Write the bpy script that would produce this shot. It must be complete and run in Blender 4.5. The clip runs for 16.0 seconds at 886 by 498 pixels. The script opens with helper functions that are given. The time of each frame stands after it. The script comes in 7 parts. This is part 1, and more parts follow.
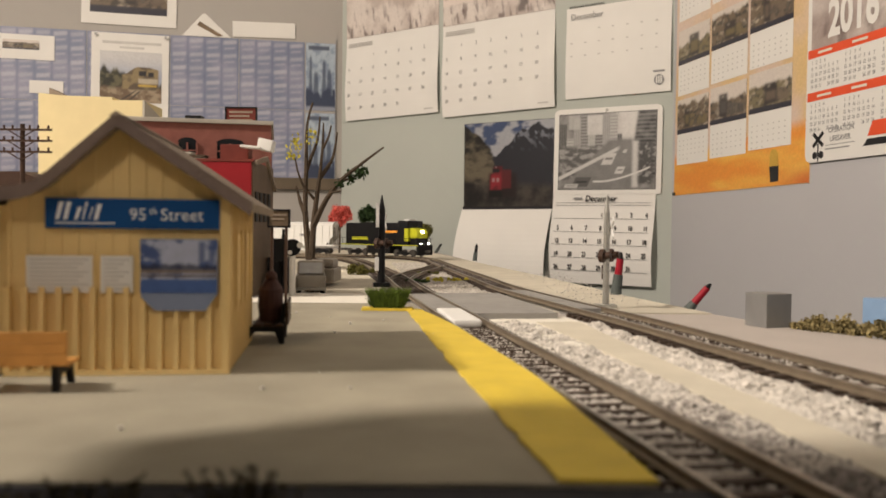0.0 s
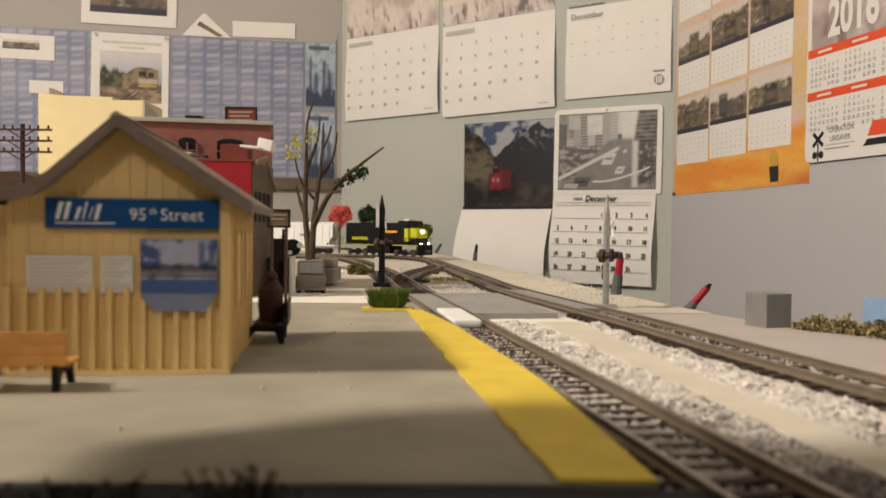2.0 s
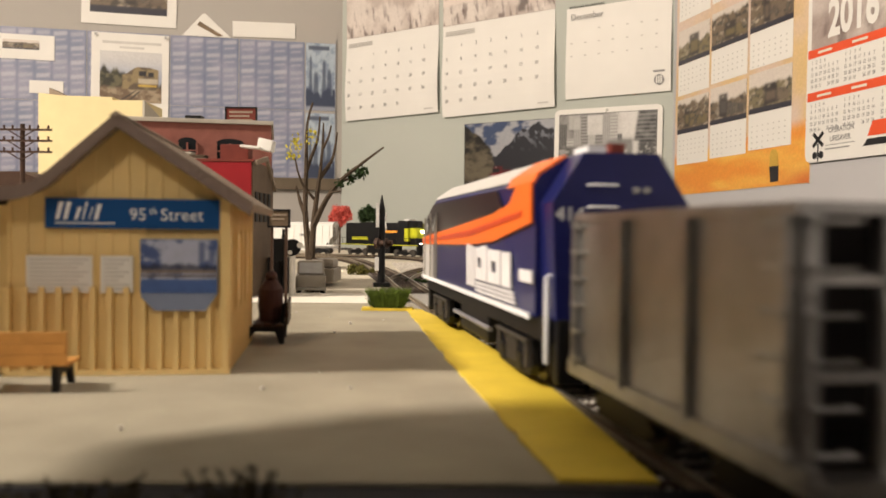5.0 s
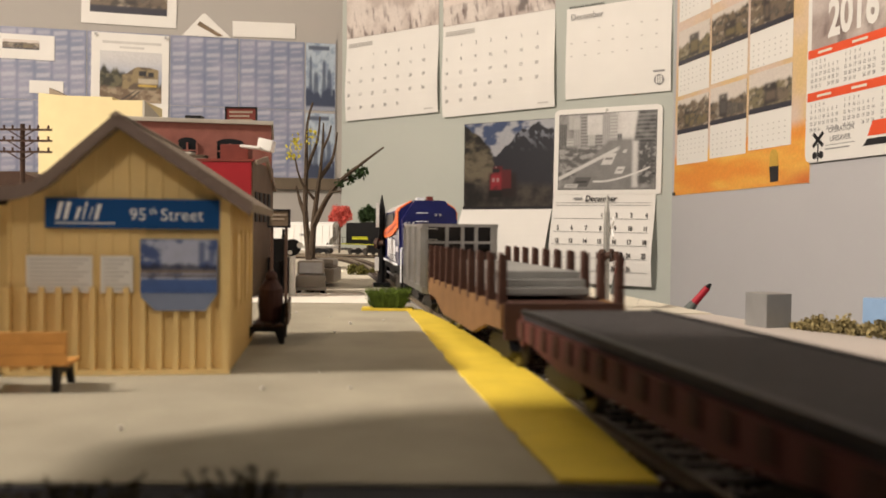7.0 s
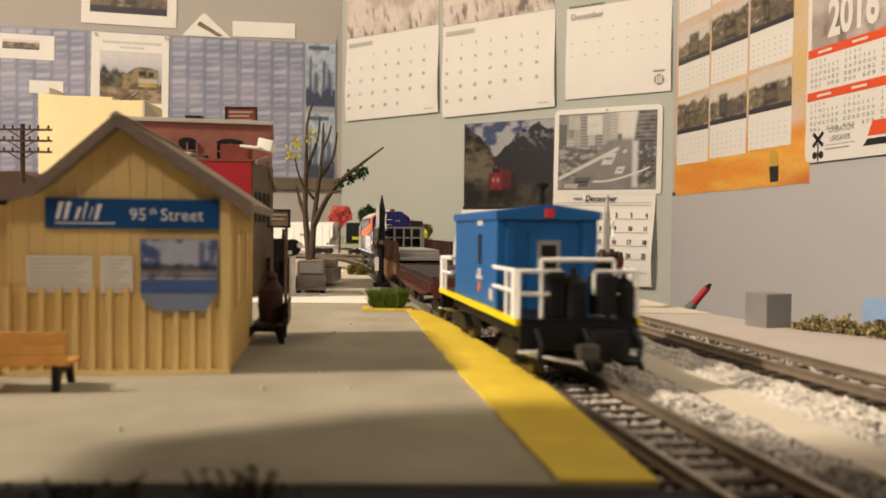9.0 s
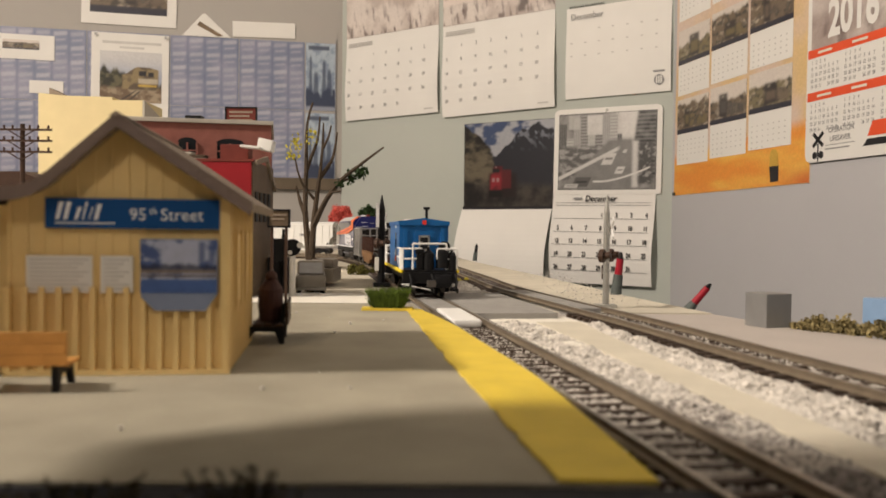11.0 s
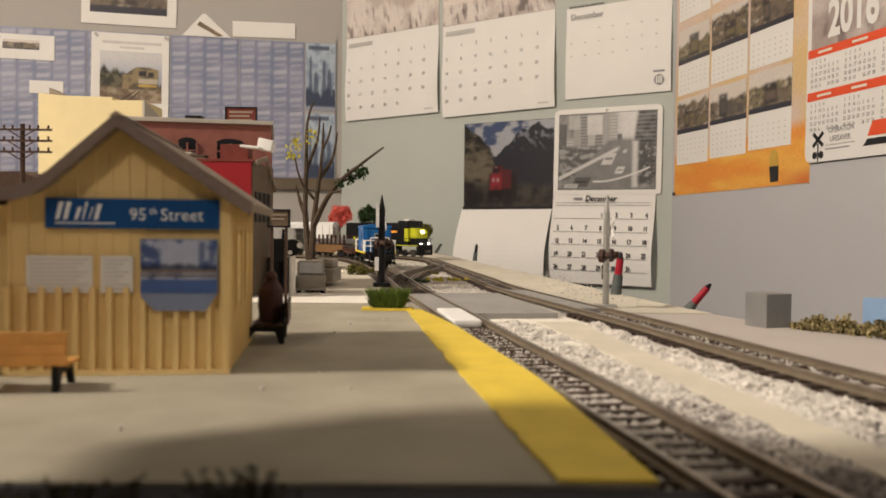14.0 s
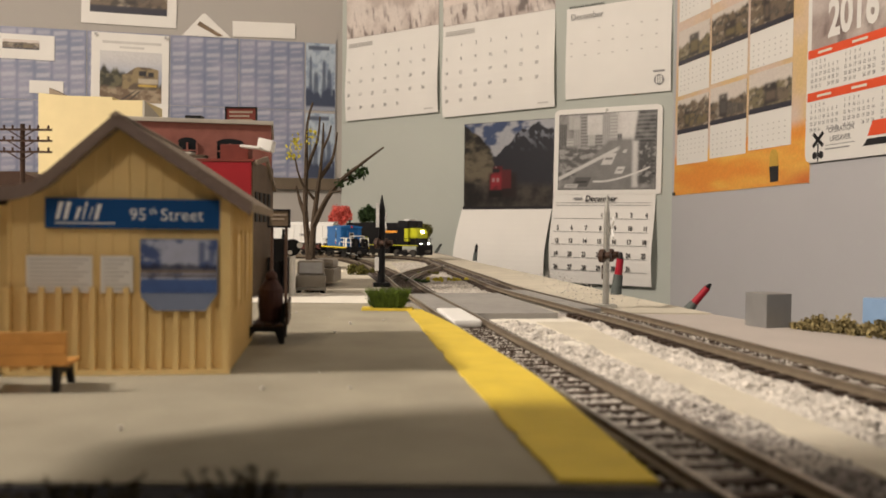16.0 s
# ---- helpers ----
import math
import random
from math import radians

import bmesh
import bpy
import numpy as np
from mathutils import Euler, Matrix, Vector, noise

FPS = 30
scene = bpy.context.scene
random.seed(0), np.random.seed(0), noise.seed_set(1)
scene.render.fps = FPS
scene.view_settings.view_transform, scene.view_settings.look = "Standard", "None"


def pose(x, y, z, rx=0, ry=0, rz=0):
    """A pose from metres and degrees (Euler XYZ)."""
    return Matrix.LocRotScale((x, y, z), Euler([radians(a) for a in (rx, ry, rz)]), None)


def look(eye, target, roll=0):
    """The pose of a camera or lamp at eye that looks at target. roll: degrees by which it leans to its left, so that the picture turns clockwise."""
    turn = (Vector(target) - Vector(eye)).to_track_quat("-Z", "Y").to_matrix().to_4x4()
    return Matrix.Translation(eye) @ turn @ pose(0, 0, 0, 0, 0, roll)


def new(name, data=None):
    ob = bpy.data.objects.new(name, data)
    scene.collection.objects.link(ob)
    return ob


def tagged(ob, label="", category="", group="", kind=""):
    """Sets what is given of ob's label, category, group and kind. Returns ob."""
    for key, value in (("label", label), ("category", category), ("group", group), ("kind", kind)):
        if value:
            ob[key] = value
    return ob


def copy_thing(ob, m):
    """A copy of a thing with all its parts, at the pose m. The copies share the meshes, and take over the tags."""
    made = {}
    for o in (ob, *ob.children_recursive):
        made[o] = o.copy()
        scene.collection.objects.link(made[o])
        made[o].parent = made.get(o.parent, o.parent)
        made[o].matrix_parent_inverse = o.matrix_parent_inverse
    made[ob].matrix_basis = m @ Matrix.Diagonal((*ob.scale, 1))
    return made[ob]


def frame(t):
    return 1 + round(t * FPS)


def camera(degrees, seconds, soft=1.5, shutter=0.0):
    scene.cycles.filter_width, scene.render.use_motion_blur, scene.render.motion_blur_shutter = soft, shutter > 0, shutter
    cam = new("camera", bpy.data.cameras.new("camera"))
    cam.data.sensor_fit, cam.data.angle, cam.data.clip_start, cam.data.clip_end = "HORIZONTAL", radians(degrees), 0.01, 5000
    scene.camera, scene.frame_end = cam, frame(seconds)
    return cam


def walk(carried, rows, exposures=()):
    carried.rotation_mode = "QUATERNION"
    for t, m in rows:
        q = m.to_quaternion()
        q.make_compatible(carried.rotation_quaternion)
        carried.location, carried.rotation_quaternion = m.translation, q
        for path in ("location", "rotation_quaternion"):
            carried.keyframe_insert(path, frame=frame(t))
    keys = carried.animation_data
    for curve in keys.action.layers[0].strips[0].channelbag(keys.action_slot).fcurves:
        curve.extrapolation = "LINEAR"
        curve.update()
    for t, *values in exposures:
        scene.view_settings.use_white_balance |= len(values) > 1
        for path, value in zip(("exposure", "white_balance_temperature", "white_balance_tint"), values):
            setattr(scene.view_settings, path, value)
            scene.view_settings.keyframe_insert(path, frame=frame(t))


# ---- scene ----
EXPOSURES = [(0.0, -0.12, 6350, 12), (3.3, -0.14, 6350, 12), (3.8, 0.22, 6600, 11), (6.3, 0.19, 6350, 12), (7.4, 0.15, 6450, 12), (7.7, 0.10, 8500, 12),
             (8.0, -0.03, 13800, 13), (8.5, 0.26, 7500, 12), (9.0, 0.11, 6900, 12), (9.6, 0.05, 6500, 12), (11.3, -0.12, 6350, 12), (16.0, -0.12, 6350, 12)]
# ---- camera: stands still on the layout, a few centimetres above the rails ----
cam = camera(55.19, 16.0, soft=1.6, shutter=0.6)
cam.data.dof.use_dof, cam.data.dof.focus_distance, cam.data.dof.aperture_fstop = True, 0.80, 24.0
EYE = (0.0, 0.0, 0.045)
VIEW = look(EYE, (0.0, 1.0, 0.045 - 0.0200), roll=0.6)
walk(cam, [(0.0, VIEW), (16.0, VIEW)], exposures=EXPOSURES)

# ---- world and lamps ----
world = bpy.data.worlds.new("room_air")
world.use_nodes = True
world.node_tree.nodes["Background"].inputs[0].default_value = (0.9, 0.85, 0.75, 1)
world.node_tree.nodes["Background"].inputs[1].default_value = 0.006
scene.world = world


def area(name, eye, target, size, watts, colour):
    lamp = bpy.data.lights.new(name, "AREA")
    lamp.shape, lamp.size, lamp.energy, lamp.color = "DISK", size, watts, colour
    ob = new(name, lamp)
    ob.matrix_world = look(eye, target)
    return ob


WARM = (1.0, 0.86, 0.71)
area("side_lamp_light", (-1.72, -0.17, 1.38), (0.0, 0.55, 0.1), 0.17, 66, WARM)
area("room_lamp_light", (-0.30, -1.60, 1.40), (-0.05, 0.6, 0.1), 0.30, 11.0, WARM)


# ---- materials ----
def material(name, colour, rough=0.7, metal=0.0, vary=0.18, scale=60.0, bump=0.0, bump_scale=400.0, glow=0.0, clear=0.0, island=0.0, obj=0.0):
    m = bpy.data.materials.new(name)
    m.use_nodes = True
    nt = m.node_tree
    b = nt.nodes["Principled BSDF"]
    b.inputs["Roughness"].default_value = rough
    b.inputs["Metallic"].default_value = metal
    b.inputs["Specular IOR Level"].default_value = 0.25
    if clear:
        b.inputs["Coat Weight"].default_value = clear
        b.inputs["Coat Roughness"].default_value = 0.15
    co = nt.nodes.new("ShaderNodeTexCoord")
    fine = nt.nodes.new("ShaderNodeTexNoise")
    fine.inputs["Scale"].default_value = scale
    fine.inputs["Detail"].default_value = 6
    nt.links.new(co.outputs["Object"], fine.inputs["Vector"])
    big = nt.nodes.new("ShaderNodeTexNoise")
    big.inputs["Scale"].default_value = scale * 0.13
    nt.links.new(co.outputs["Object"], big.inputs["Vector"])
    add = nt.nodes.new("ShaderNodeMath")
    add.operation = "ADD"
    nt.links.new(fine.outputs["Fac"], add.inputs[0])
    nt.links.new(big.outputs["Fac"], add.inputs[1])
    ramp = nt.nodes.new("ShaderNodeMapRange")
    ramp.inputs["From Min"].default_value, ramp.inputs["From Max"].default_value = 0.65, 1.35
    ramp.inputs["To Min"].default_value, ramp.inputs["To Max"].default_value = 1 - vary, 1 + vary
    nt.links.new(add.outputs[0], ramp.inputs["Value"])
    last = ramp.outputs["Result"]
    if island or obj:
        src = nt.nodes.new("ShaderNodeNewGeometry" if island else "ShaderNodeObjectInfo")
        rr = nt.nodes.new("ShaderNodeMapRange")
        w = island or obj
        rr.inputs["To Min"].default_value, rr.inputs["To Max"].default_value = 1 - w, 1 + w
        nt.links.new(src.outputs["Random Per Island" if island else "Random"], rr.inputs["Value"])
        mul = nt.nodes.new("ShaderNodeMath")
        mul.operation = "MULTIPLY"
        nt.links.new(last, mul.inputs[0])
        nt.links.new(rr.outputs["Result"], mul.inputs[1])
        last = mul.outputs[0]
    tint = nt.nodes.new("ShaderNodeVectorMath")
    tint.operation = "SCALE"
    tint.inputs[0].default_value = colour
    nt.links.new(last, tint.inputs["Scale"])
    nt.links.new(tint.outputs["Vector"], b.inputs["Base Color"])
    if bump:
        bn = nt.nodes.new("ShaderNodeTexNoise")
        bn.inputs["Scale"].default_value = bump_scale
        bn.inputs["Detail"].default_value = 5
        nt.links.new(co.outputs["Object"], bn.inputs["Vector"])
        bp = nt.nodes.new("ShaderNodeBump")
        bp.inputs["Strength"].default_value = bump
        bp.inputs["Distance"].default_value = 0.0006
        nt.links.new(bn.outputs["Fac"], bp.inputs["Height"])
        nt.links.new(bp.outputs["Normal"], b.inputs["Normal"])
    if glow:
        b.inputs["Emission Color"].default_value = (*colour, 1)
        b.inputs["Emission Strength"].default_value = glow
    return m


M = {}
for _row in (
    # one grey wall paint in three tones; the lens's colour shading is baked in
    ("wall_paint", (0.425, 0.405, 0.375), 0.75, 0, 0.04, 4, 0.15, 300),
    ("wall_paint_green_cast", (0.475, 0.508, 0.465), 0.75, 0, 0.04, 4, 0.15, 300),
    ("wall_paint_lilac_cast", (0.50, 0.50, 0.515), 0.75, 0, 0.04, 4, 0.15, 300),
    ("ceiling_paint", (0.75, 0.74, 0.70), 0.9, 0, 0.03, 3),
    ("carpet", (0.16, 0.14, 0.12), 0.95, 0, 0.2, 40, 0.5, 200),
    ("board_paint", (0.44, 0.40, 0.365), 0.8, 0, 0.08, 18, 0.3, 700),
    ("platform_concrete", (0.33, 0.305, 0.235), 0.8, 0, 0.26, 34, 0.5, 1500),
    ("yellow_paint", (0.69, 0.52, 0.055), 0.6, 0, 0.16, 90, 0.4, 1500),
    ("plaster_cream", (0.58, 0.54, 0.44), 0.9, 0, 0.16, 30, 0.6, 500),
    ("wood_trim", (0.14, 0.11, 0.075), 0.6, 0, 0.2, 20),
    ("plaster_white", (0.78, 0.75, 0.66), 0.85, 0, 0.07, 60, 0.5, 900),
    ("asphalt_grey", (0.30, 0.29, 0.27), 0.85, 0, 0.12, 120, 0.5, 1500),
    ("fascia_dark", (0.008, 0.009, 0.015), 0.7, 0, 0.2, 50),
    ("rail_steel", (0.25, 0.205, 0.15), 0.45, 0.5, 0.2, 200),
    ("rail_bright", (0.45, 0.42, 0.38), 0.3, 0.9, 0.15, 200),
    ("tie_plastic", (0.07, 0.05, 0.038), 0.65, 0, 0.2, 300),
    ("house_cream", (0.84, 0.63, 0.285), 0.55, 0, 0.07, 90, 0.2, 900),
    ("roof_brown", (0.29, 0.235, 0.18), 0.75, 0, 0.12, 120, 0.4, 900),
    ("sign_blue", (0.012, 0.075, 0.24), 0.35, 0, 0.08, 80),
    ("sign_white", (0.8, 0.82, 0.85), 0.5, 0, 0.03, 80),
    ("paper_white", (0.80, 0.79, 0.75), 0.6, 0, 0.03, 14),
    ("paper_cream", (0.74, 0.70, 0.60), 0.6, 0, 0.05, 60),
    ("ink_black", (0.02, 0.02, 0.022), 0.6, 0, 0.1, 50),
    ("ink_grey", (0.30, 0.30, 0.30), 0.6, 0, 0.1, 50),
    ("ink_pale", (0.58, 0.57, 0.54), 0.6, 0, 0.1, 50),
    ("plastic_black", (0.005, 0.005, 0.006), 0.5, 0, 0.2, 300),
    ("plastic_brown", (0.06, 0.033, 0.022), 0.5, 0, 0.2, 200),
    ("figure_brown", (0.075, 0.035, 0.03), 0.6, 0, 0.2, 150),
    ("bench_wood", (0.62, 0.30, 0.08), 0.5, 0, 0.15, 250, 0.3, 900),
    ("brick_red", (0.26, 0.10, 0.078), 0.8, 0, 0.18, 150, 0.6, 1200),
    ("brick_cap", (0.45, 0.42, 0.36), 0.8, 0, 0.1, 100),
    ("red_paint", (0.27, 0.012, 0.018), 0.5, 0, 0.1, 90),
    ("cream_wall", (0.70, 0.60, 0.34), 0.7, 0, 0.06, 60),
    ("white_plastic", (0.80, 0.80, 0.77), 0.45, 0, 0.04, 90),
    ("bark", (0.085, 0.062, 0.042), 0.9, 0, 0.3, 400, 0.8, 2000),
    ("foam_green", (0.028, 0.055, 0.018), 0.95, 0, 0.4, 300, 0, 0, 0, 0, 0.4),
    ("foam_red", (0.66, 0.125, 0.10), 0.95, 0, 0.3, 300, 0, 0, 0, 0, 0.3),
    ("foam_yellow", (0.52, 0.46, 0.06), 0.95, 0, 0.3, 300, 0, 0, 0, 0, 0.3),
    ("weed_tan", (0.27, 0.22, 0.10), 0.95, 0, 0.4, 300, 0, 0, 0, 0, 0.5),
    ("foam_olive", (0.13, 0.12, 0.03), 0.95, 0, 0.4, 300, 0, 0, 0, 0, 0.4),
    ("grass_green", (0.10, 0.15, 0.02), 0.8, 0, 0.3, 300, 0, 0, 0, 0, 0.45),
    ("weed_dark", (0.05, 0.04, 0.02), 0.9, 0, 0.4, 300, 0, 0, 0, 0, 0.5),
    ("bed_pale", (0.56, 0.53, 0.47), 0.9, 0, 0.25, 90, 1.0, 900),
    ("bed_dark", (0.10, 0.085, 0.075), 0.9, 0, 0.3, 120, 1.0, 900),
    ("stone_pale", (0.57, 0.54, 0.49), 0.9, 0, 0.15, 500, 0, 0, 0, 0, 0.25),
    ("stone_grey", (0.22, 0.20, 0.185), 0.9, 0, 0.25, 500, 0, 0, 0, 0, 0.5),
    ("car_tan", (0.30, 0.27, 0.22), 0.4, 0, 0.08, 100),
    ("glass_dark", (0.02, 0.022, 0.025), 0.08, 0, 0.1, 50),
    ("metal_grey", (0.36, 0.36, 0.35), 0.45, 0.3, 0.12, 200),
    ("metal_silver", (0.42, 0.415, 0.38), 0.38, 0.6, 0.14, 250),
    ("box_grey", (0.28, 0.28, 0.275), 0.4, 0.4, 0.12, 90),
    ("marker_red", (0.30, 0.012, 0.025), 0.35, 0, 0.1, 100),
    ("marker_base", (0.085, 0.10, 0.095), 0.5, 0, 0.15, 100),
    ("pole_white", (0.62, 0.60, 0.55), 0.5, 0, 0.08, 200),
    ("loco_blue", (0.011, 0.015, 0.105), 0.30, 0, 0.10, 80, 0, 0, 0, 0.6),
    ("loco_orange", (0.85, 0.165, 0.022), 0.35, 0, 0.05, 80),
    ("loco_red", (0.55, 0.06, 0.02), 0.35, 0, 0.05, 80),
    ("loco_silver", (0.60, 0.59, 0.57), 0.4, 0.15, 0.06, 80),
    ("loco_grey", (0.20, 0.20, 0.22), 0.45, 0, 0.1, 90),
    ("caboose_blue", (0.012, 0.118, 0.35), 0.4, 0, 0.05, 80),
    ("sill_yellow", (0.85, 0.65, 0.01), 0.45, 0, 0.06, 80),
    ("rust_brown", (0.055, 0.024, 0.016), 0.7, 0, 0.2, 200, 0.3, 1500),
    ("tan_side", (0.18, 0.098, 0.042), 0.7, 0, 0.2, 120, 0.3, 1500),
    # flat car deck's own dark colour, also used as shade inside the hopper bays
    ("deck_and_bay_shade", (0.035, 0.032, 0.033), 0.75, 0, 0.25, 250, 0.5, 1500),
    ("flat_red", (0.095, 0.030, 0.024), 0.6, 0, 0.15, 150),
    ("plate_steel", (0.26, 0.26, 0.25), 0.5, 0.3, 0.2, 120),
    ("yellow_loco", (0.50, 0.52, 0.025), 0.4, 0, 0.06, 100),
    ("hopper_silver", (0.50, 0.50, 0.49), 0.28, 0.85, 0.25, 90, 0.5, 500),
    ("band_black", (0.010, 0.009, 0.012), 0.3, 0, 0.2, 80, 0, 0, 0, 0.4),
    ("fascia_brown", (0.155, 0.115, 0.095), 0.75, 0, 0.15, 120, 0.4, 900),
    ("shade_panel_dark", (0.035, 0.027, 0.02), 0.8, 0, 0.25, 30, 0.3, 300),
    ("wheel_steel", (0.12, 0.11, 0.10), 0.4, 0.7, 0.2, 200),
    ("lamp_glow", (1.0, 0.93, 0.75), 0.4, 0, 0, 10, 0, 0, 18),
    ("marker_lens", (0.7, 0.05, 0.04), 0.3, 0, 0.1, 90),
    ("orange_print", (0.85, 0.36, 0.05), 0.5, 0, 0.10, 6),
    ("orange_pale", (0.80, 0.55, 0.34), 0.5, 0, 0.08, 6),
    ("red_print", (0.78, 0.10, 0.035), 0.5, 0, 0.06, 30),
    ("photo_dark", (0.028, 0.027, 0.028), 0.3, 0, 0.5, 25),
    ("photo_yellow", (0.55, 0.34, 0.06), 0.4, 0, 0.3, 60),
    ("emblem_grey", (0.80, 0.80, 0.83), 0.4, 0.1, 0.12, 60),
    ("photo_grey", (0.30, 0.30, 0.29), 0.35, 0, 0.55, 45),
    ("photo_grey_light", (0.58, 0.57, 0.54), 0.35, 0, 0.3, 45),
    ("photo_grey_dark", (0.085, 0.085, 0.082), 0.35, 0, 0.5, 60),
    ("photo_winter", (0.56, 0.50, 0.46), 0.35, 0, 0.55, 30),
    ("photo_brown", (0.22, 0.16, 0.10), 0.35, 0, 0.6, 35),
    ("photo_olive", (0.26, 0.24, 0.13), 0.35, 0, 0.6, 35),
    ("poster_blue", (0.26, 0.30, 0.41), 0.4, 0, 0.12, 12),
    ("poster_blue_light", (0.335, 0.375, 0.475), 0.4, 0, 0.15, 40),
    ("poster_blue_dark", (0.215, 0.26, 0.375), 0.4, 0, 0.15, 40),
    ("billboard_red", (0.17, 0.035, 0.025), 0.6, 0, 0.3, 120),
    ("billboard_brown", (0.14, 0.10, 0.065), 0.6, 0, 0.2, 120),
    ("box_print_blue", (0.22, 0.34, 0.52), 0.4, 0, 0.1, 60),
    ("box_print_green", (0.30, 0.50, 0.36), 0.4, 0, 0.1, 60),
):
    _keys = ("rough", "metal", "vary", "scale", "bump", "bump_scale", "glow", "clear", "island")
    M[_row[0]] = material(_row[0], _row[1], **dict(zip(_keys, _row[2:])))


def print_material():
    """Printed paper: the ink's colour comes from the sheet's own colour layer."""
    m = bpy.data.materials.new("printed_paper")
    m.use_nodes = True
    nt = m.node_tree
    b = nt.nodes["Principled BSDF"]
    b.inputs["Roughness"].default_value = 0.38
    b.inputs["Specular IOR Level"].default_value = 0.3
    ink = nt.nodes.new("ShaderNodeAttribute")
    ink.attribute_name = "ink"
    co = nt.nodes.new("ShaderNodeTexCoord")
    grain = nt.nodes.new("ShaderNodeTexNoise")
    grain.inputs["Scale"].default_value = 260
    nt.links.new(co.outputs["Object"], grain.inputs["Vector"])
    span = nt.nodes.new("ShaderNodeMapRange")
    span.inputs["To Min"].default_value, span.inputs["To Max"].default_value = 0.85, 1.15
    nt.links.new(grain.outputs["Fac"], span.inputs["Value"])
    mul = nt.nodes.new("ShaderNodeVectorMath")
    mul.operation = "SCALE"
    nt.links.new(ink.outputs["Color"], mul.inputs[0])
    nt.links.new(span.outputs["Result"], mul.inputs["Scale"])
    nt.links.new(mul.outputs["Vector"], b.inputs["Base Color"])
    return m


M["printed"] = print_material()


# ---- mesh helpers ----
def box(bm, x0, x1, y0, y1, z0, z1, bevel=0.0, m=None):
    made = bmesh.ops.create_cube(bm, size=1)["verts"]
    for v in made:
        v.co = Vector(((x0 + x1) / 2 + v.co.x * (x1 - x0), (y0 + y1) / 2 + v.co.y * (y1 - y0), (z0 + z1) / 2 + v.co.z * (z1 - z0)))
    if bevel:
        edges = list({e for v in made for e in v.link_edges})
        out = bmesh.ops.bevel(bm, geom=edges, offset=bevel, segments=2, profile=0.7, affect="EDGES")
        made = list({v for f in out["faces"] for v in f.verts} | {v for v in made if v.is_valid})
    if m is not None:
        bmesh.ops.transform(bm, matrix=m, verts=made)
    return made


def rod(bm, a, b, r0, r1=None, n=8):
    a, b = Vector(a), Vector(b)
    r1 = r0 if r1 is None else r1
    turn = (b - a).to_track_quat("Z", "Y").to_matrix().to_4x4()
    made = bmesh.ops.create_cone(bm, cap_ends=True, segments=n, radius1=r0, radius2=r1, depth=(b - a).length)["verts"]
    bmesh.ops.transform(bm, matrix=Matrix.Translation((a + b) / 2) @ turn, verts=made)
    return made


def prism(bm, pts, axis, a, b):
    """A polygon pushed from a to b along an axis; pts in the other two, in the order x, y, z."""
    def at(p, c):
        return {"x": (c, p[0], p[1]), "y": (p[0], c, p[1]), "z": (p[0], p[1], c)}[axis]
    lo = [bm.verts.new(at(p, a)) for p in pts]
    hi = [bm.verts.new(at(p, b)) for p in pts]
    faces = [bm.faces.new(lo), bm.faces.new(hi[::-1])]
    for i in range(len(pts)):
        j = (i + 1) % len(pts)
        faces.append(bm.faces.new((lo[i], hi[i], hi[j], lo[j])))
    bmesh.ops.recalc_face_normals(bm, faces=faces)
    return lo + hi


def part(name, bm, mat, parent=None, label="", m=None):
    me = bpy.data.meshes.new(name)
    bm.to_mesh(me)
    bm.free()
    me.materials.append(M[mat])
    ob = new(name, me)
    if parent is not None:
        ob.parent = parent
    if m is not None:
        ob.matrix_basis = m
    if label:
        tagged(ob, label)
    return ob


def boxpart(name, dims, mat, parent, bevel=0.0, label="", m=None):
    bm = bmesh.new()
    box(bm, *dims, bevel=bevel)
    return part(name, bm, mat, parent, label, m)


def thing(name, m, label, category, group=""):
    e = new(name)
    e.empty_display_size = 0.01
    e.matrix_basis = m
    return tagged(e, label, category, group)


GLYPHS = {}


def glyph(text, size, heavy=0.0):
    """Outline of a text as vertices and faces, centred, in the x-z plane facing -y."""
    if (text, heavy) not in GLYPHS:
        cu = bpy.data.curves.new("writing", "FONT")
        cu.body, cu.size, cu.align_x, cu.align_y, cu.resolution_u, cu.offset = text, 1.0, "CENTER", "CENTER", 3, heavy
        ob = new("writing", cu)
        bpy.context.view_layer.update()
        me = bpy.data.meshes.new_from_object(ob.evaluated_get(bpy.context.evaluated_depsgraph_get()))
        GLYPHS[text, heavy] = ([tuple(v.co) for v in me.vertices], [tuple(p.vertices) for p in me.polygons])
        bpy.data.objects.remove(ob)
        bpy.data.meshes.remove(me)
        bpy.data.curves.remove(cu)
    vs, fs = GLYPHS[text, heavy]
    return [(x * size, y * size) for x, y, _ in vs], fs


def write(bm, text, x, z, size, y=0.0, shear=0.0, wide=1.0, heavy=0.0):
    vs, fs = glyph(text, size, heavy)
    made = [bm.verts.new((x + a * wide + b * shear, y, z + b)) for a, b in vs]
    for f in fs:
        try:
            bm.faces.new([made[i] for i in f])
        except ValueError:
            pass


def plate(bm, x0, x1, z0, z1, y=0.0, t=0.0002):
    """A thin sheet on the x-z plane, facing -y."""
    box(bm, x0, x1, y - t, y, z0, z1)


# ---- printed pictures ----
def fbm(x, y, seed=0.0, octaves=4):
    return sum(noise.noise((x * 2 ** k, y * 2 ** k, seed + 7.3 * k)) / 2 ** k for k in range(octaves))


def ease(a, b, x):
    t = min(1.0, max(0.0, (x - a) / (b - a)))
    return t * t * (3 - 2 * t)


def mix(a, b, f):
    return tuple(p + (q - p) * f for p, q in zip(a, b))


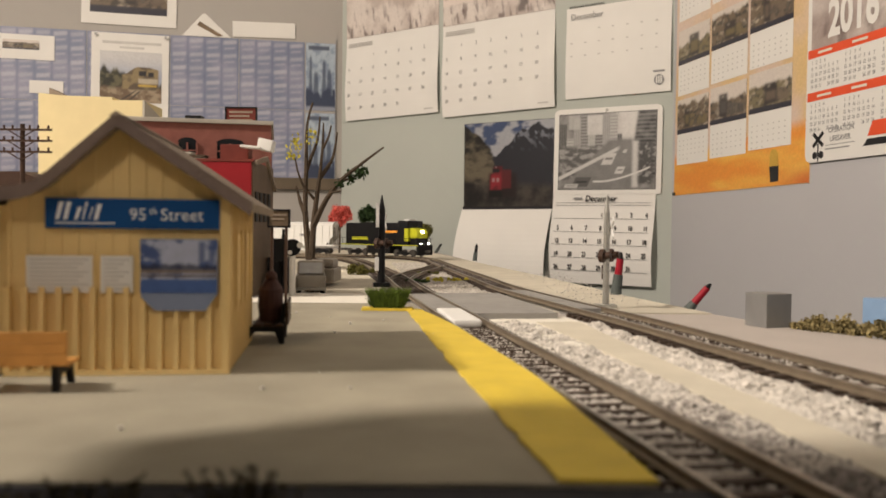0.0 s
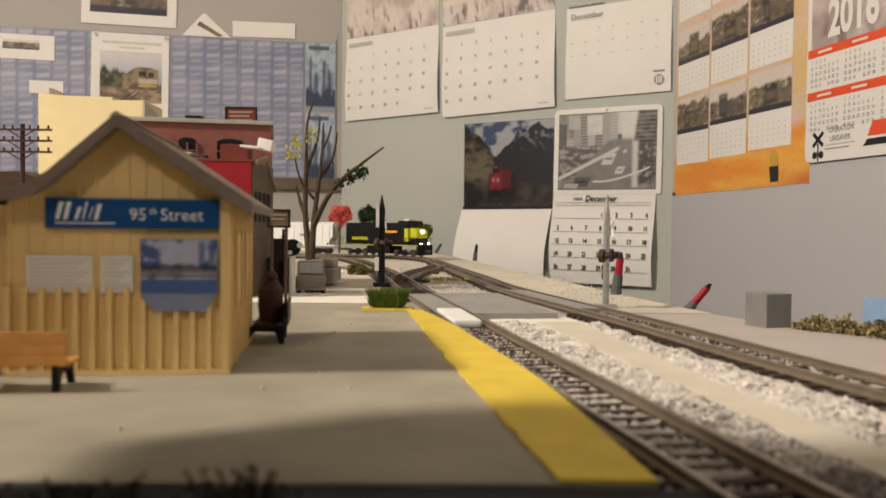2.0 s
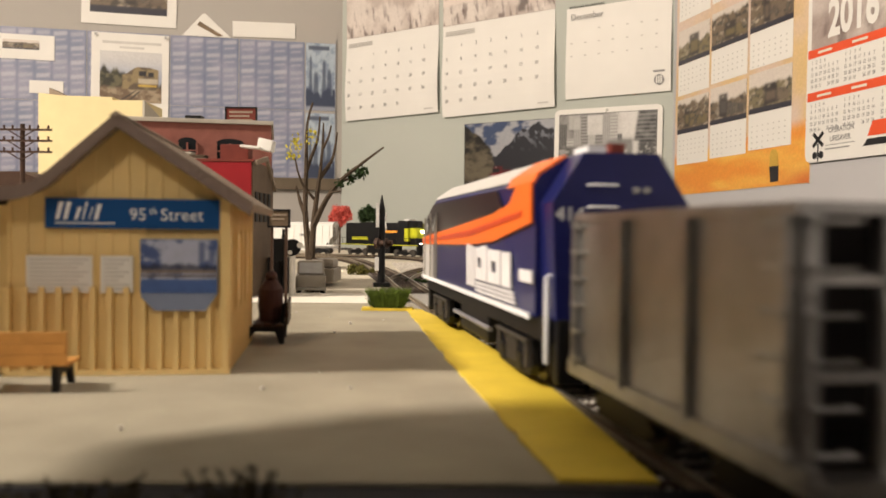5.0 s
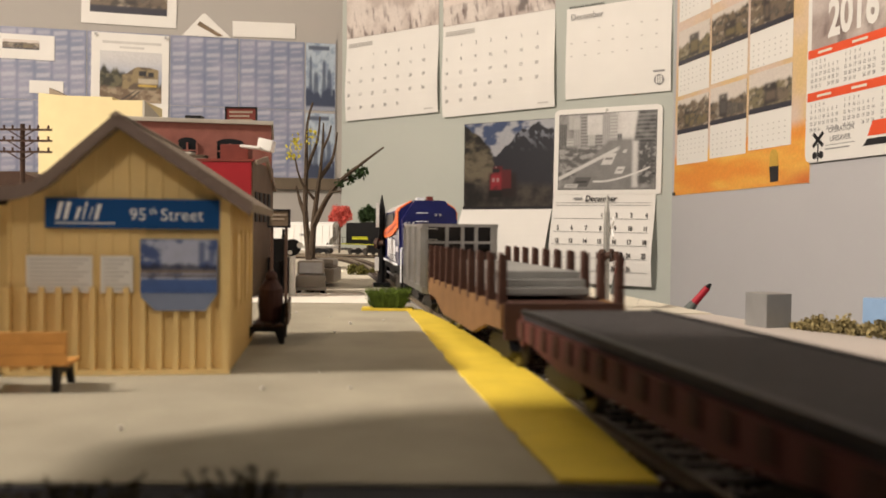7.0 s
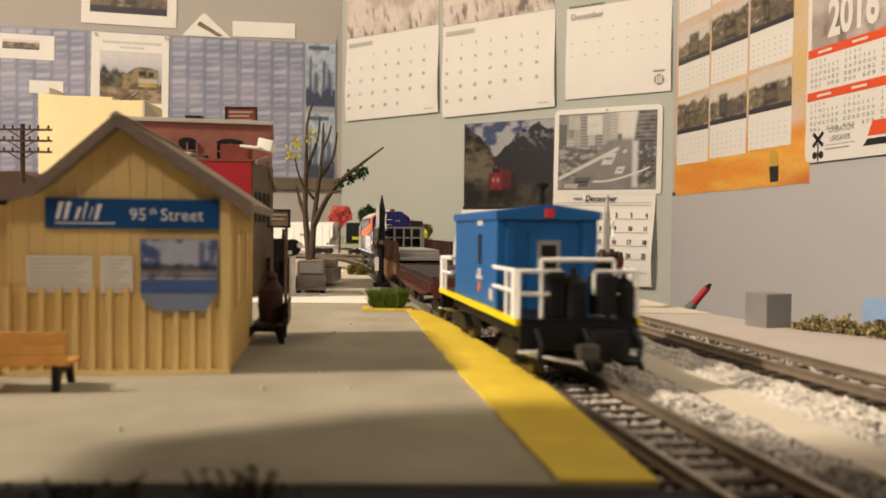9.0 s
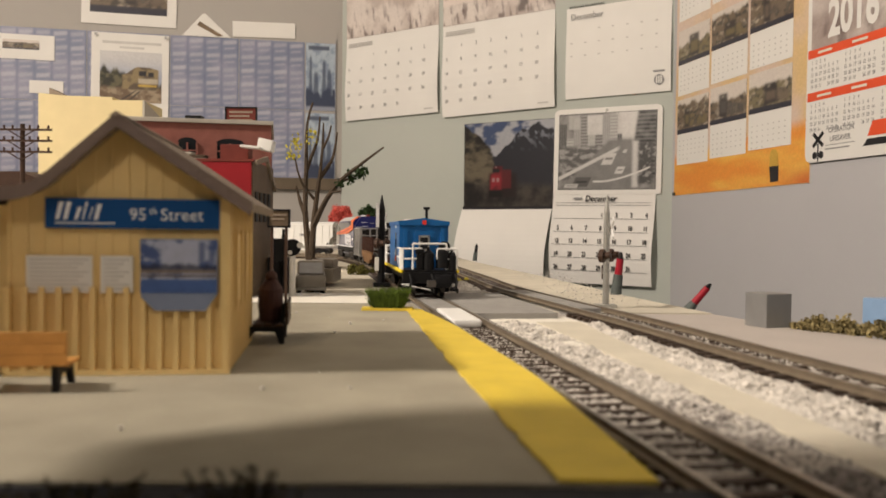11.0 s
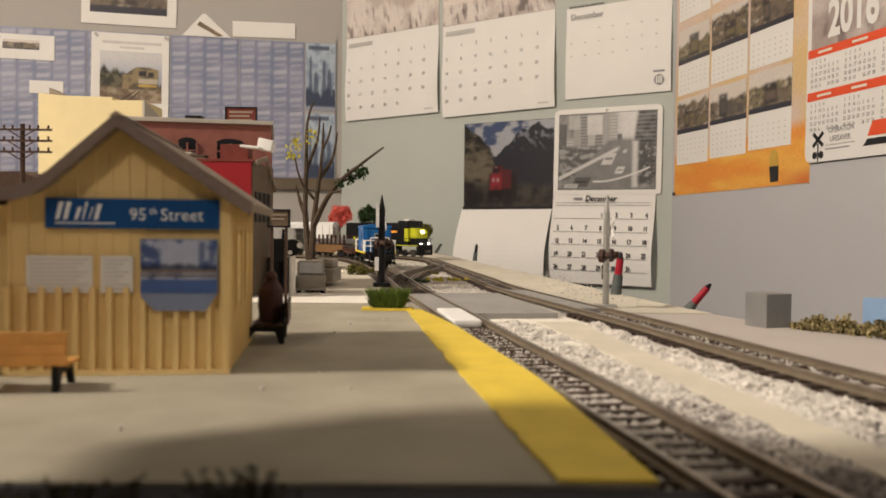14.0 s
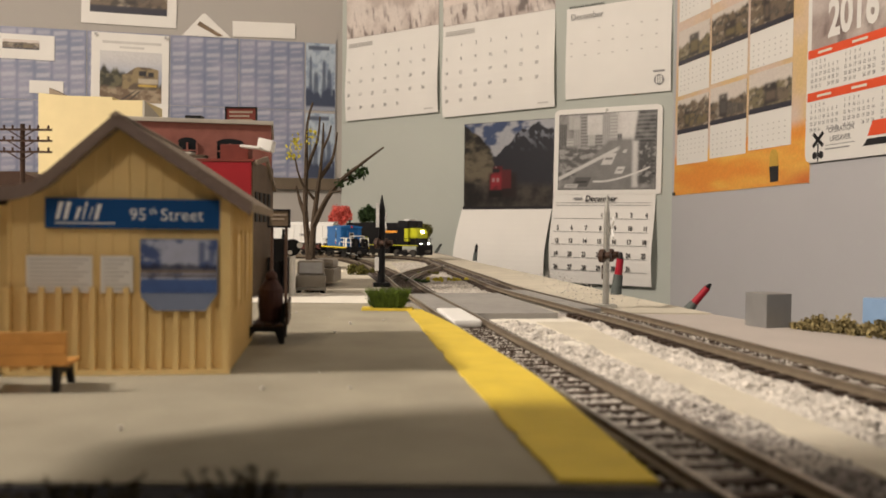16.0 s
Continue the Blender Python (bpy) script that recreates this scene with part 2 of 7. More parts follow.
def within(u, v, u0, u1, v0, v1, soft=0.012):
    """1 inside a soft-edged rectangle, 0 outside."""
    return ease(u0 - soft, u0 + soft, u) * ease(-u1 - soft, -u1 + soft, -u) * ease(v0 - soft, v0 + soft, v) * ease(-v1 - soft, -v1 + soft, -v)


def painted(parent, name, x0, x1, z0, z1, lift, ink, nx, nz, label="", shear=0.0):
    """A printed picture on the x-z plane facing -y; ink(u, v) gives its colour."""
    verts, cols = [], []
    for j in range(nz + 1):
        for i in range(nx + 1):
            u, v = i / nx, j / nz
            verts.append((x0 + (x1 - x0) * u, -lift, z0 + (z1 - z0) * v + shear * u))
            cols += [*(max(0.0, c) for c in ink(u, v)), 1.0]
    faces = [(j * (nx + 1) + i, j * (nx + 1) + i + 1, (j + 1) * (nx + 1) + i + 1, (j + 1) * (nx + 1) + i) for j in range(nz) for i in range(nx)]
    me = bpy.data.meshes.new(name)
    me.from_pydata(verts, [], faces)
    layer = me.color_attributes.new("ink", "FLOAT_COLOR", "POINT")
    layer.data.foreach_set("color", cols)
    me.materials.append(M["printed"])
    ob = new(name, me)
    ob.parent = parent
    return tagged(ob, label)


def mountain_ink(u, v):
    n = fbm(u * 5, v * 5, 1)
    cloud = ease(-0.05, 0.45, fbm(u * 5, v * 8, 2) + 0.5 * ease(0.25, 0.10, abs(u - 0.38)) * ease(0.95, 0.78, v) + 0.7 * ease(0.62, 0.75, u) * ease(0.86, 0.98, v))
    c = mix((0.050, 0.075, 0.15), (0.34, 0.35, 0.38), cloud)
    ridge = 0.62 + 0.33 * ease(0.30, 0.80, u) - 0.55 * max(0.0, u - 0.84) + 0.05 * fbm(u * 9, 3.1, 4)
    snow = ease(0.10, 0.40, fbm(u * 16 + v * 6, v * 9, 5)) * ease(0.62, 0.86, v) * ease(0.45, 0.6, u)
    rock = mix((0.020, 0.021, 0.028), (0.15, 0.16, 0.19), snow)
    c = mix(c, rock, ease(ridge + 0.012, ridge - 0.012, v))
    bound = 0.34 - 0.42 * max(0.0, v - 0.55) - 0.9 * max(0.0, v - 0.80) + 0.03 * fbm(u * 8, v * 12, 6)
    cliff = mix((0.014, 0.013, 0.012), (0.13, 0.11, 0.075), ease(-0.5, 0.7, fbm(u * 7, v * 11, 7) + 0.9 * ease(0.85, 0.4, v) - 0.3))
    c = mix(c, cliff, ease(bound + 0.02, bound - 0.02, u))
    floor_ = mix((0.012, 0.011, 0.011), (0.060, 0.050, 0.042), ease(-0.4, 0.6, n))
    c = mix(c, floor_, ease(0.40 - 0.10 * u, 0.26 - 0.06 * u, v + 0.02 * n))
    c = mix(c, (0.016, 0.010, 0.010), within(u, v, 0.29, 0.60, 0.12, 0.40, 0.03))
    c = mix(c, (0.085, 0.012, 0.014), within(u, v, 0.41, 0.54, 0.22, 0.44, 0.015))
    c = mix(c, mix((0.10, 0.010, 0.013), (0.23, 0.018, 0.026), ease(-0.3, 0.4, n)), max(within(u, v, 0.305, 0.43, 0.20, 0.40, 0.022), within(u, v, 0.34, 0.44, 0.38, 0.48, 0.02)))
    c = mix(c, (0.012, 0.011, 0.014), within(u, v, 0.33, 0.41, 0.41, 0.455, 0.008))
    c = mix(c, (0.36, 0.28, 0.28), 0.6 * (within(u, v, 0.325, 0.355, 0.30, 0.345, 0.007) + within(u, v, 0.375, 0.405, 0.30, 0.345, 0.007) + within(u, v, 0.36, 0.375, 0.465, 0.48, 0.006)))
    return mix(c, (0.008, 0.007, 0.007), within(u, v, 0.29, 0.44, 0.12, 0.20, 0.012))


def city_ink(u, v):
    n = fbm(u * 9, v * 9, 11)
    g = 0.22 + 0.10 * n
    # far street haze, then towers with rows of windows
    g += (0.62 - g) * ease(0.45, 0.75, v) * ease(0.25, 0.05, abs(u - 0.74))
    k = int(u * 13)
    top = 0.62 + 0.40 * abs(math.sin(k * 2.3 + 0.7))
    if u < 0.66:
        tone = 0.12 + 0.30 * abs(math.sin(k * 5.1)) + 0.08 * math.sin(v * 150) * (k % 2) + 0.06 * math.sin(u * 330)
        g += (tone - g) * ease(top + 0.02, top - 0.02, v) * ease(0.38, 0.46, v)
    g += (0.58 + 0.05 * n - g) * within(u, v, 0.30, 0.46, 0.72, 0.98) + (0.50 - g) * within(u, v, 0.10, 0.22, 0.80, 0.99) * 0.7
    g += (0.10 + 0.10 * n + 0.05 * math.sin(v * 120) - g) * ease(0.80, 0.84, u + 0.10 * (1 - v)) * ease(0.05, 0.2, v)
    # low storefronts on the far side, road, pale pavements
    g += (0.10 + 0.22 * ease(-0.3, 0.5, fbm(u * 13, v * 17, 12)) - g) * ease(0.60, 0.54, v) * ease(0.30, 0.36, v - 0.30 * u + 0.22)
    road = ease(-0.03, 0.03, u - 0.80 * v - 0.02) * ease(0.03, -0.03, u - 0.86 + 0.14 * v) * ease(0.68, 0.62, v)
    g += (0.20 + 0.03 * n - g) * road
    walk_ = ease(0.035, 0.015, abs(v - (0.14 + 0.62 * u))) * ease(0.66, 0.60, u)
    g += (0.56 - g) * walk_
    g += (0.55 - g) * within(u, v, 0.77, 0.83, 0.02, 0.62, 0.02)
    g += (0.06 + 0.22 * ease(0.0, 0.6, fbm(u * 18, v * 13, 13)) - g) * within(u, v, 0.83, 0.97, 0.06, 0.60, 0.03)
    arc = ease(0.016, 0.008, abs(v - (0.10 + 0.55 * max(0.0, u - 0.45) ** 1.6))) * ease(0.36, 0.38, u) * ease(0.96, 0.93, u)
    g += (0.62 - g) * arc
    for a, b, w, h, t in ((0.45, 0.32, 0.11, 0.15, 0.55), (0.59, 0.20, 0.08, 0.09, 0.58), (0.67, 0.47, 0.035, 0.04, 0.6), (0.14, 0.03, 0.17, 0.13, 0.09), (0.06, 0.02, 0.14, 0.05, 0.50)):
        lean = 0.35 * (v - b)
        g += (t - g) * within(u - lean, v, a, a + w, b, b + h, 0.01)
        g += (t * 0.35 - g) * within(u - lean, v, a + w * 0.15, a + w * 0.85, b + h * 0.42, b + h * 0.62, 0.008)
    return g, g * 0.985, g * 0.95


def winter_ink(seed):
    def ink(u, v):
        c = mix((0.70, 0.64, 0.59), (0.50, 0.43, 0.39), ease(-0.3, 0.5, fbm(u * 4, v * 3, seed)))
        brush = fbm(u * 26 + 2 * v, v * 5 + u * 3, seed + 3)
        f = ease(0.05, 0.55, brush) * (0.75 * ease(0.42, 0.10, v) + 0.35 * ease(0.2, 0.6, fbm(u * 5, v * 6, seed + 5)))
        c = mix(c, (0.13, 0.09, 0.08), f)
        if seed > 30:
            c = mix(c, (0.07, 0.05, 0.045), 0.9 * ease(0.30, 0.36, v - 0.10 * u) * ease(0.62, 0.30, u) * ease(-0.2, 0.3, fbm(u * 6, v * 7, 44)))
            c = mix(c, (0.10, 0.08, 0.075), 0.8 * ease(0.05, 0.02, abs(u - 0.72 - 0.12 * v - 0.02 * fbm(v * 9, 1, 8))) * ease(0.0, 0.05, v))
            c = mix(c, (0.74, 0.66, 0.60), ease(0.06, 0.02, abs(v - 0.25 - 0.12 * u)))
        return c
    return ink


def panel_ink(seed):
    """A small railway photo: hillside, pale sky, an engine coming round a bend."""
    rng = random.Random(seed)
    a, tone, skyline = rng.uniform(0.25, 0.5), rng.choice(((0.17, 0.13, 0.09), (0.13, 0.12, 0.08), (0.20, 0.17, 0.10))), rng.uniform(0.55, 0.95)
    face = rng.choice(((0.20, 0.16, 0.08), (0.17, 0.13, 0.10), (0.10, 0.09, 0.085)))
    tall, deep = rng.uniform(0.55, 0.80), rng.uniform(0.14, 0.30)

    def ink(u, v):
        n = fbm(u * 6, v * 5, seed)
        c = mix(tone, (0.42, 0.36, 0.28), ease(0.0, 0.6, n))
        c = mix(c, (0.05, 0.045, 0.04), ease(0.0, 0.5, fbm(u * 8, v * 8, seed + 2)) * 0.8)
        c = mix(c, (0.66, 0.60, 0.54), ease(skyline - 0.05, skyline + 0.05, v + 0.12 * fbm(u * 5, 2, seed + 4)))
        side = ease(a, a + 0.03, u) * ease(0.98, 0.90, u) * ease(0.16, 0.20, v) * ease(0.60 - 0.25 * (u - a), 0.55 - 0.25 * (u - a), v)
        c = mix(c, mix(face, (0.05, 0.045, 0.04), ease(-0.1, 0.3, n)), 0.75 * side)
        c = mix(c, (0.035, 0.03, 0.03), within(u, v, a - 0.02, a + deep, 0.16, tall, 0.05) * 0.9)
        c = mix(c, face, within(u, v, a + 0.02, a + deep - 0.03, 0.26, tall - 0.20, 0.05) * 0.8)
        c = mix(c, (0.5, 0.46, 0.38), within(u, v, a + 0.06, a + 0.12, tall - 0.10, tall - 0.05, 0.03) * 0.5)
        return mix(c, (0.035, 0.035, 0.05), ease(0.15, 0.11, v))
    return ink


def pattern_ink(nx, nz, seed):
    """Rows of small repeated banners."""
    def ink(u, v):
        i, x = divmod(u * nx, 1.0)
        j, y = divmod(v * nz, 1.0)
        c = mix((0.21, 0.24, 0.34), (0.30, 0.31, 0.41), ease(-0.4, 0.5, fbm(u * nx * 0.4, v * nz * 0.4, seed)))
        y2 = y - 0.12 * x
        c = mix(c, (0.48, 0.48, 0.55), 0.80 * within(x, y2, 0.10, 0.90, 0.52, 0.80, 0.09) * (0.75 + 0.25 * math.sin(i * 3.1 + j)))
        c = mix(c, (0.39, 0.40, 0.49), 0.7 * within(x, y2, 0.16, 0.80, 0.14, 0.30, 0.07))
        return mix(c, (0.15, 0.18, 0.28), 0.55 * ease(0.12, 0.0, min(x, 1 - x)))
    return ink


def skyline_ink(u, v):
    c = mix((0.42, 0.50, 0.58), (0.24, 0.30, 0.40), ease(-0.3, 0.5, fbm(u * 4, v * 7, 61)))
    for a, w, h in ((0.16, 0.07, 0.80), (0.34, 0.10, 0.58), (0.62, 0.09, 0.74), (0.80, 0.10, 0.62)):
        c = mix(c, (0.07, 0.09, 0.14), 0.85 * within(u, v, a - w * (1.2 - v), a + w * (1.2 - v), 0.15, h + 0.05 * fbm(u * 9, 1, 62), 0.04))
    c = mix(c, (0.05, 0.065, 0.11), ease(0.34, 0.24, v + 0.10 * fbm(u * 5, v * 5, 63)))
    c = mix(c, (0.30, 0.33, 0.40), ease(0.08, 0.03, v))
    return mix(c, (0.10, 0.12, 0.17), within(u, v, 0.08, 0.80, 0.90, 0.96, 0.02))


def harbour_ink(u, v):
    n = fbm(u * 5, v * 5, 71)
    # pale round spot upper right: the gloss's glare painted into the ink
    c = mix((0.07, 0.11, 0.26), (0.42, 0.46, 0.60), ease(-0.15, 0.5, n + 0.9 * ease(0.50, 0.15, math.hypot(u - 0.62, (v - 0.74) * 0.9)) - 0.1))
    c = mix(c, (0.03, 0.035, 0.06), 0.8 * ease(0.10, 0.03, abs(v - 0.47 - 0.05 * fbm(u * 7, 2, 72))))
    c = mix(c, (0.22, 0.17, 0.12), 0.8 * ease(0.05, 0.02, abs(v - 0.40)))
    c = mix(c, (0.10, 0.08, 0.06), 0.8 * ease(0.04, 0.015, abs(v - 0.31 - 0.02 * n)))
    c = mix(c, (0.07, 0.13, 0.33), ease(0.28, 0.24, v))
    for a in (0.80, 0.93):
        c = mix(c, (0.06, 0.10, 0.24), 0.75 * within(u, v, a - 0.04, a + 0.04, 0.50, 0.96, 0.02))
    return c


def engine_ink(u, v):
    n = fbm(u * 6, v * 6, 81)
    c = mix((0.36, 0.40, 0.50), (0.60, 0.60, 0.60), ease(0.4, 0.95, v))
    trees = ease(0.70, 0.58, v + 0.10 * fbm(u * 8, 1, 82) + 0.25 * ease(0.30, 0.6, u))
    c = mix(c, mix((0.03, 0.03, 0.02), (0.13, 0.12, 0.07), ease(-0.2, 0.5, n)), trees)
    c = mix(c, mix((0.16, 0.11, 0.07), (0.36, 0.29, 0.20), ease(-0.3, 0.5, n)), ease(0.34, 0.24, v + 0.05 * n))
    roof = 0.56 + 0.16 * ease(0.36, 0.62, u) - 0.30 * max(0.0, u - 0.80)
    body = ease(0.34, 0.38, u) * ease(0.97, 0.93, u) * ease(0.24, 0.28, v) * ease(roof, roof - 0.03, v)
    c = mix(c, mix((0.27, 0.21, 0.11), (0.12, 0.09, 0.06), ease(-0.2, 0.4, n)), body)
    c = mix(c, (0.55, 0.49, 0.38), 0.8 * within(u, v, 0.62, 0.94, 0.38, 0.48, 0.02))
    c = mix(c, (0.62, 0.42, 0.07), 0.8 * within(u, v, 0.62, 0.92, 0.32, 0.36, 0.015))
    c = mix(c, (0.02, 0.02, 0.025), within(u, v, 0.63, 0.75, 0.53, 0.63, 0.015) + within(u, v, 0.78, 0.87, 0.52, 0.61, 0.015))
    rail = ease(0.03, 0.012, abs(u - 0.30 - 1.2 * v)) + ease(0.03, 0.012, abs(u - 0.44 - 0.9 * v))
    return mix(c, (0.05, 0.045, 0.04), 0.8 * min(1.0, rail) * ease(0.26, 0.20, v))


# ---- track plan ----
def smooth_line(points, step=0.004):
    p = [Vector(q) for q in points]
    p = [p[0] * 2 - p[1]] + p + [p[-1] * 2 - p[-2]]
    out = []
    for i in range(1, len(p) - 2):
        n = max(2, int((p[i + 1] - p[i]).length / step))
        for k in range(n):
            t = k / n
            out.append(0.5 * (2 * p[i] + (p[i + 1] - p[i - 1]) * t + (2 * p[i - 1] - 5 * p[i] + 4 * p[i + 1] - p[i + 2]) * t * t + (3 * p[i] - p[i - 1] - 3 * p[i + 1] + p[i + 2]) * t ** 3))
    return out + [p[-2]]


class Line:
    def __init__(self, points):
        self.p = smooth_line(points)
        self.s = [0.0]
        for a, b in zip(self.p, self.p[1:]):
            self.s.append(self.s[-1] + (b - a).length)
        near = min(range(len(self.p)), key=lambda i: abs(self.p[i].y) + (self.p[i].x > 0.4))
        zero = self.s[near]
        self.s = [v - zero for v in self.s]

    def at(self, s):
        i = max(1, min(len(self.s) - 1, int(np.searchsorted(self.s, s))))
        t = (s - self.s[i - 1]) / (self.s[i] - self.s[i - 1])
        return self.p[i - 1].lerp(self.p[i], t)

    def way(self, s):
        return (self.at(s + 0.004) - self.at(s - 0.004)).normalized()

    def off(self, s, d):
        w = self.way(s)
        return self.at(s) + Vector((w.y, -w.x)) * d


RAIL_TOP = 0.006
MAIN = Line([(0.289, -1.30), (0.206, -0.80), (0.123, -0.30), (0.0729, 0.0), (0.048, 0.15), (0.0333, 0.2386), (0.0186, 0.327), (0.0055, 0.416), (-0.0075, 0.50), (-0.0215, 0.594),
             (-0.0395, 0.733), (-0.060, 0.867), (-0.077, 0.966), (-0.097, 1.071), (-0.120, 1.18), (-0.143, 1.25), (-0.178, 1.308), (-0.226, 1.345), (-0.285, 1.367), (-0.36, 1.374), (-0.50, 1.365), (-0.80, 1.34), (-1.15, 1.30)])
OUTER = Line([(0.40, -1.30), (0.30, -0.60), (0.215, -0.20), (0.165, 0.03), (0.128, 0.18), (0.108, 0.28), (0.092, 0.378), (0.0715, 0.48), (0.0475, 0.61), (0.033, 0.7465), (-0.0027, 1.08), (-0.0135, 1.20),
              (-0.034, 1.295), (-0.075, 1.362), (-0.125, 1.405), (-0.185, 1.436), (-0.28, 1.462), (-0.45, 1.475), (-0.80, 1.465), (-1.15, 1.45)])
CROSSOVER = Line([(-0.036, 0.715), (-0.034, 0.76), (-0.026, 0.85), (-0.012, 0.95), (-0.004, 1.04)])


# ---- the room ----
CORNER_R, CORNER_L = Vector((0.506, 1.88)), Vector((-0.287, 2.38))
DIR_R = Vector((math.sin(radians(11.7)), -math.cos(radians(11.7))))
DIR_L = Vector((-math.cos(radians(11.7)), -math.sin(radians(11.7))))
END_R, END_L = CORNER_R + DIR_R * 4.2, CORNER_L + DIR_L * 3.2
BACK_L = END_L + DIR_R * 4.6
FLOOR_Z, CEILING_Z = -1.02, 1.46


def wall(name, a, b, label, mat="wall_paint"):
    """A wall 0.1 m thick from a to b; the room lies to the right of the way from a to b."""
    w = (b - a).normalized()
    out = Vector((-w.y, w.x)) * 0.1
    bm = bmesh.new()
    prism(bm, [tuple(a), tuple(b), tuple(b + out), tuple(a + out)], "z", FLOOR_Z, CEILING_Z)
    return tagged(part(name, bm, mat), label, "wall", kind="structure")


# wall tones differ only by the lens shading put into their colours
wall("wall_north", END_L, CORNER_L, "grey painted wall covered with posters")
wall("wall_corner", CORNER_L, CORNER_R, "grey painted angled corner wall with calendars, green lens cast in its colour", "wall_paint_green_cast")
wall("wall_east", CORNER_R, END_R, "grey painted wall with calendars, lilac lens cast in its colour", "wall_paint_lilac_cast")
wall("wall_south", END_R, BACK_L, "plain grey painted wall")
wall("wall_west", BACK_L, END_L, "plain grey painted wall")
ROOM = [tuple(p) for p in (END_L, CORNER_L, CORNER_R, END_R, BACK_L)]
_bm = bmesh.new()
prism(_bm, ROOM, "z", FLOOR_Z - 0.05, FLOOR_Z)
tagged(part("floor", _bm, "carpet"), "dark brown carpeted room floor", "floor", kind="structure")
_bm = bmesh.new()
prism(_bm, ROOM, "z", CEILING_Z, CEILING_Z + 0.05)
tagged(part("ceiling", _bm, "ceiling_paint"), "plain white ceiling", "ceiling", kind="structure")

# ---- the layout board, platform, road ----
EDGE = [(0.44, -1.4), (0.33, -0.5), (0.265, 0.0), (0.232, 0.2), (0.196, 0.36), (0.170, 0.42), (0.148, 0.50), (0.134, 0.60), (0.110, 0.82), (0.060, 1.20), (-0.025, 1.97), (-0.09, 2.15)]
_bm = bmesh.new()
prism(_bm, EDGE + [(-0.36, 2.28), (-1.9, 1.95), (-1.9, -1.4)], "z", -0.022, 0.0)
board = tagged(part("layout_table", _bm, "board_paint"), "grey painted plywood table carrying the model railway", "table")
for _x, _y in ((0.20, -1.2), (-1.7, -1.2), (-1.7, 1.8), (-0.15, 1.8), (0.05, 0.4)):
    boxpart("leg", (_x - 0.035, _x + 0.035, _y - 0.035, _y + 0.035, FLOOR_Z, -0.022), "bark", board, 0.003)

OUTSIDE = smooth_line([(0.0345, 0.133), (0.0312, 0.1743), (0.0257, 0.2294), (0.0150, 0.295), (0.0042, 0.3586), (-0.0106, 0.425), (-0.016, 0.465)], 0.01)
INSIDE = smooth_line([(0.0187, 0.133), (0.0103, 0.1955), (0.003, 0.2495), (-0.0062, 0.325), (-0.0156, 0.404), (-0.0190, 0.43)], 0.005)
INSIDE = [Vector((p.x + 0.0008 * noise.noise((p.y * 60, 0, 0)) + 0.0009 * noise.noise((p.y * 240, 3, 0)), p.y)) for p in INSIDE]
_bm = bmesh.new()
prism(_bm, [tuple(p) for p in OUTSIDE] + [(-0.42, 0.452), (-0.42, 0.122)], "z", 0.0, 0.0056)
platform = tagged(part("platform", _bm, "platform_concrete"), "grey concrete station platform with dusty surface", "platform", kind="structure")
_bm = bmesh.new()
prism(_bm, [tuple(p) for p in OUTSIDE[:-4]] + [tuple(p) for p in INSIDE[::-1]], "z", 0.0052, 0.0062)
part("edge_stripe", _bm, "yellow_paint", platform, "yellow painted safety stripe with worn edge")
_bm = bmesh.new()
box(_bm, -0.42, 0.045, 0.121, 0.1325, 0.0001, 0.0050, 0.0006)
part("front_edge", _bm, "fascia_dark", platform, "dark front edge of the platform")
# road that crosses the tracks behind the platform
_bm = bmesh.new()
prism(_bm, [(-0.30, 0.466), (-0.022, 0.470), (-0.030, 0.545), (-0.30, 0.535)], "z", 0.0, 0.0050)
tagged(part("road", _bm, "plaster_white"), "pale plaster road behind the platform", "road", kind="structure")
_bm = bmesh.new()
prism(_bm, [(-0.30, 0.540), (-0.10, 0.541), (-0.10, 0.498), (-0.30, 0.494)], "z", 0.0049, 0.0055)
tagged(part("road_strip", _bm, "asphalt_grey"), "grey asphalt strip on the road", "road", kind="structure")


# cream plaster scenery behind the road
_bm = bmesh.new()
prism(_bm, [(-0.60, 0.552), (-0.040, 0.552), (-0.02, 0.60), (0.030, 0.60), (0.052, 0.475), (0.152, 0.478), (0.132, 0.60), (0.108, 0.82), (0.058, 1.20), (-0.035, 1.90), (-0.30, 2.0), (-0.60, 1.95)], "z", -0.001, 0.0008)
tagged(part("scenery_ground", _bm, "plaster_cream"), "cream plaster scenery ground behind the road", "ground", kind="structure")

# ---- track ----
def sweep(bm, line, s0, s1, d, profile, step=0.008):
    """A rail: a profile of (sideways, height) pushed along the line at d from its middle."""
    n = max(2, int((s1 - s0) / step))
    rings = []
    for k in range(n + 1):
        s = s0 + (s1 - s0) * k / n
        rings.append([bm.verts.new((*line.off(s, d + a), h)) for a, h in profile])
    for a, b in zip(rings, rings[1:]):
        for i in range(len(profile)):
            j = (i + 1) % len(profile)
            bm.faces.new((a[i], a[j], b[j], b[i]))
    bm.faces.new(rings[0][::-1])
    bm.faces.new(rings[-1])


GAUGE = 0.0172
RAIL = [(-0.0011, 0.0034), (0.0011, 0.0034), (0.0011, 0.0038), (0.0003, 0.0042), (0.0003, 0.0052), (0.0006, 0.0054), (0.0006, 0.0058), (-0.0006, 0.0058), (-0.0006, 0.0054), (-0.0003, 0.0052), (-0.0003, 0.0042), (-0.0011, 0.0038)]
HEAD = [(-0.00045, 0.00575), (0.00045, 0.00575), (0.00045, 0.00605), (-0.00045, 0.00605)]
TIE_MESH = bpy.data.meshes.new("tie")
_bm = bmesh.new()
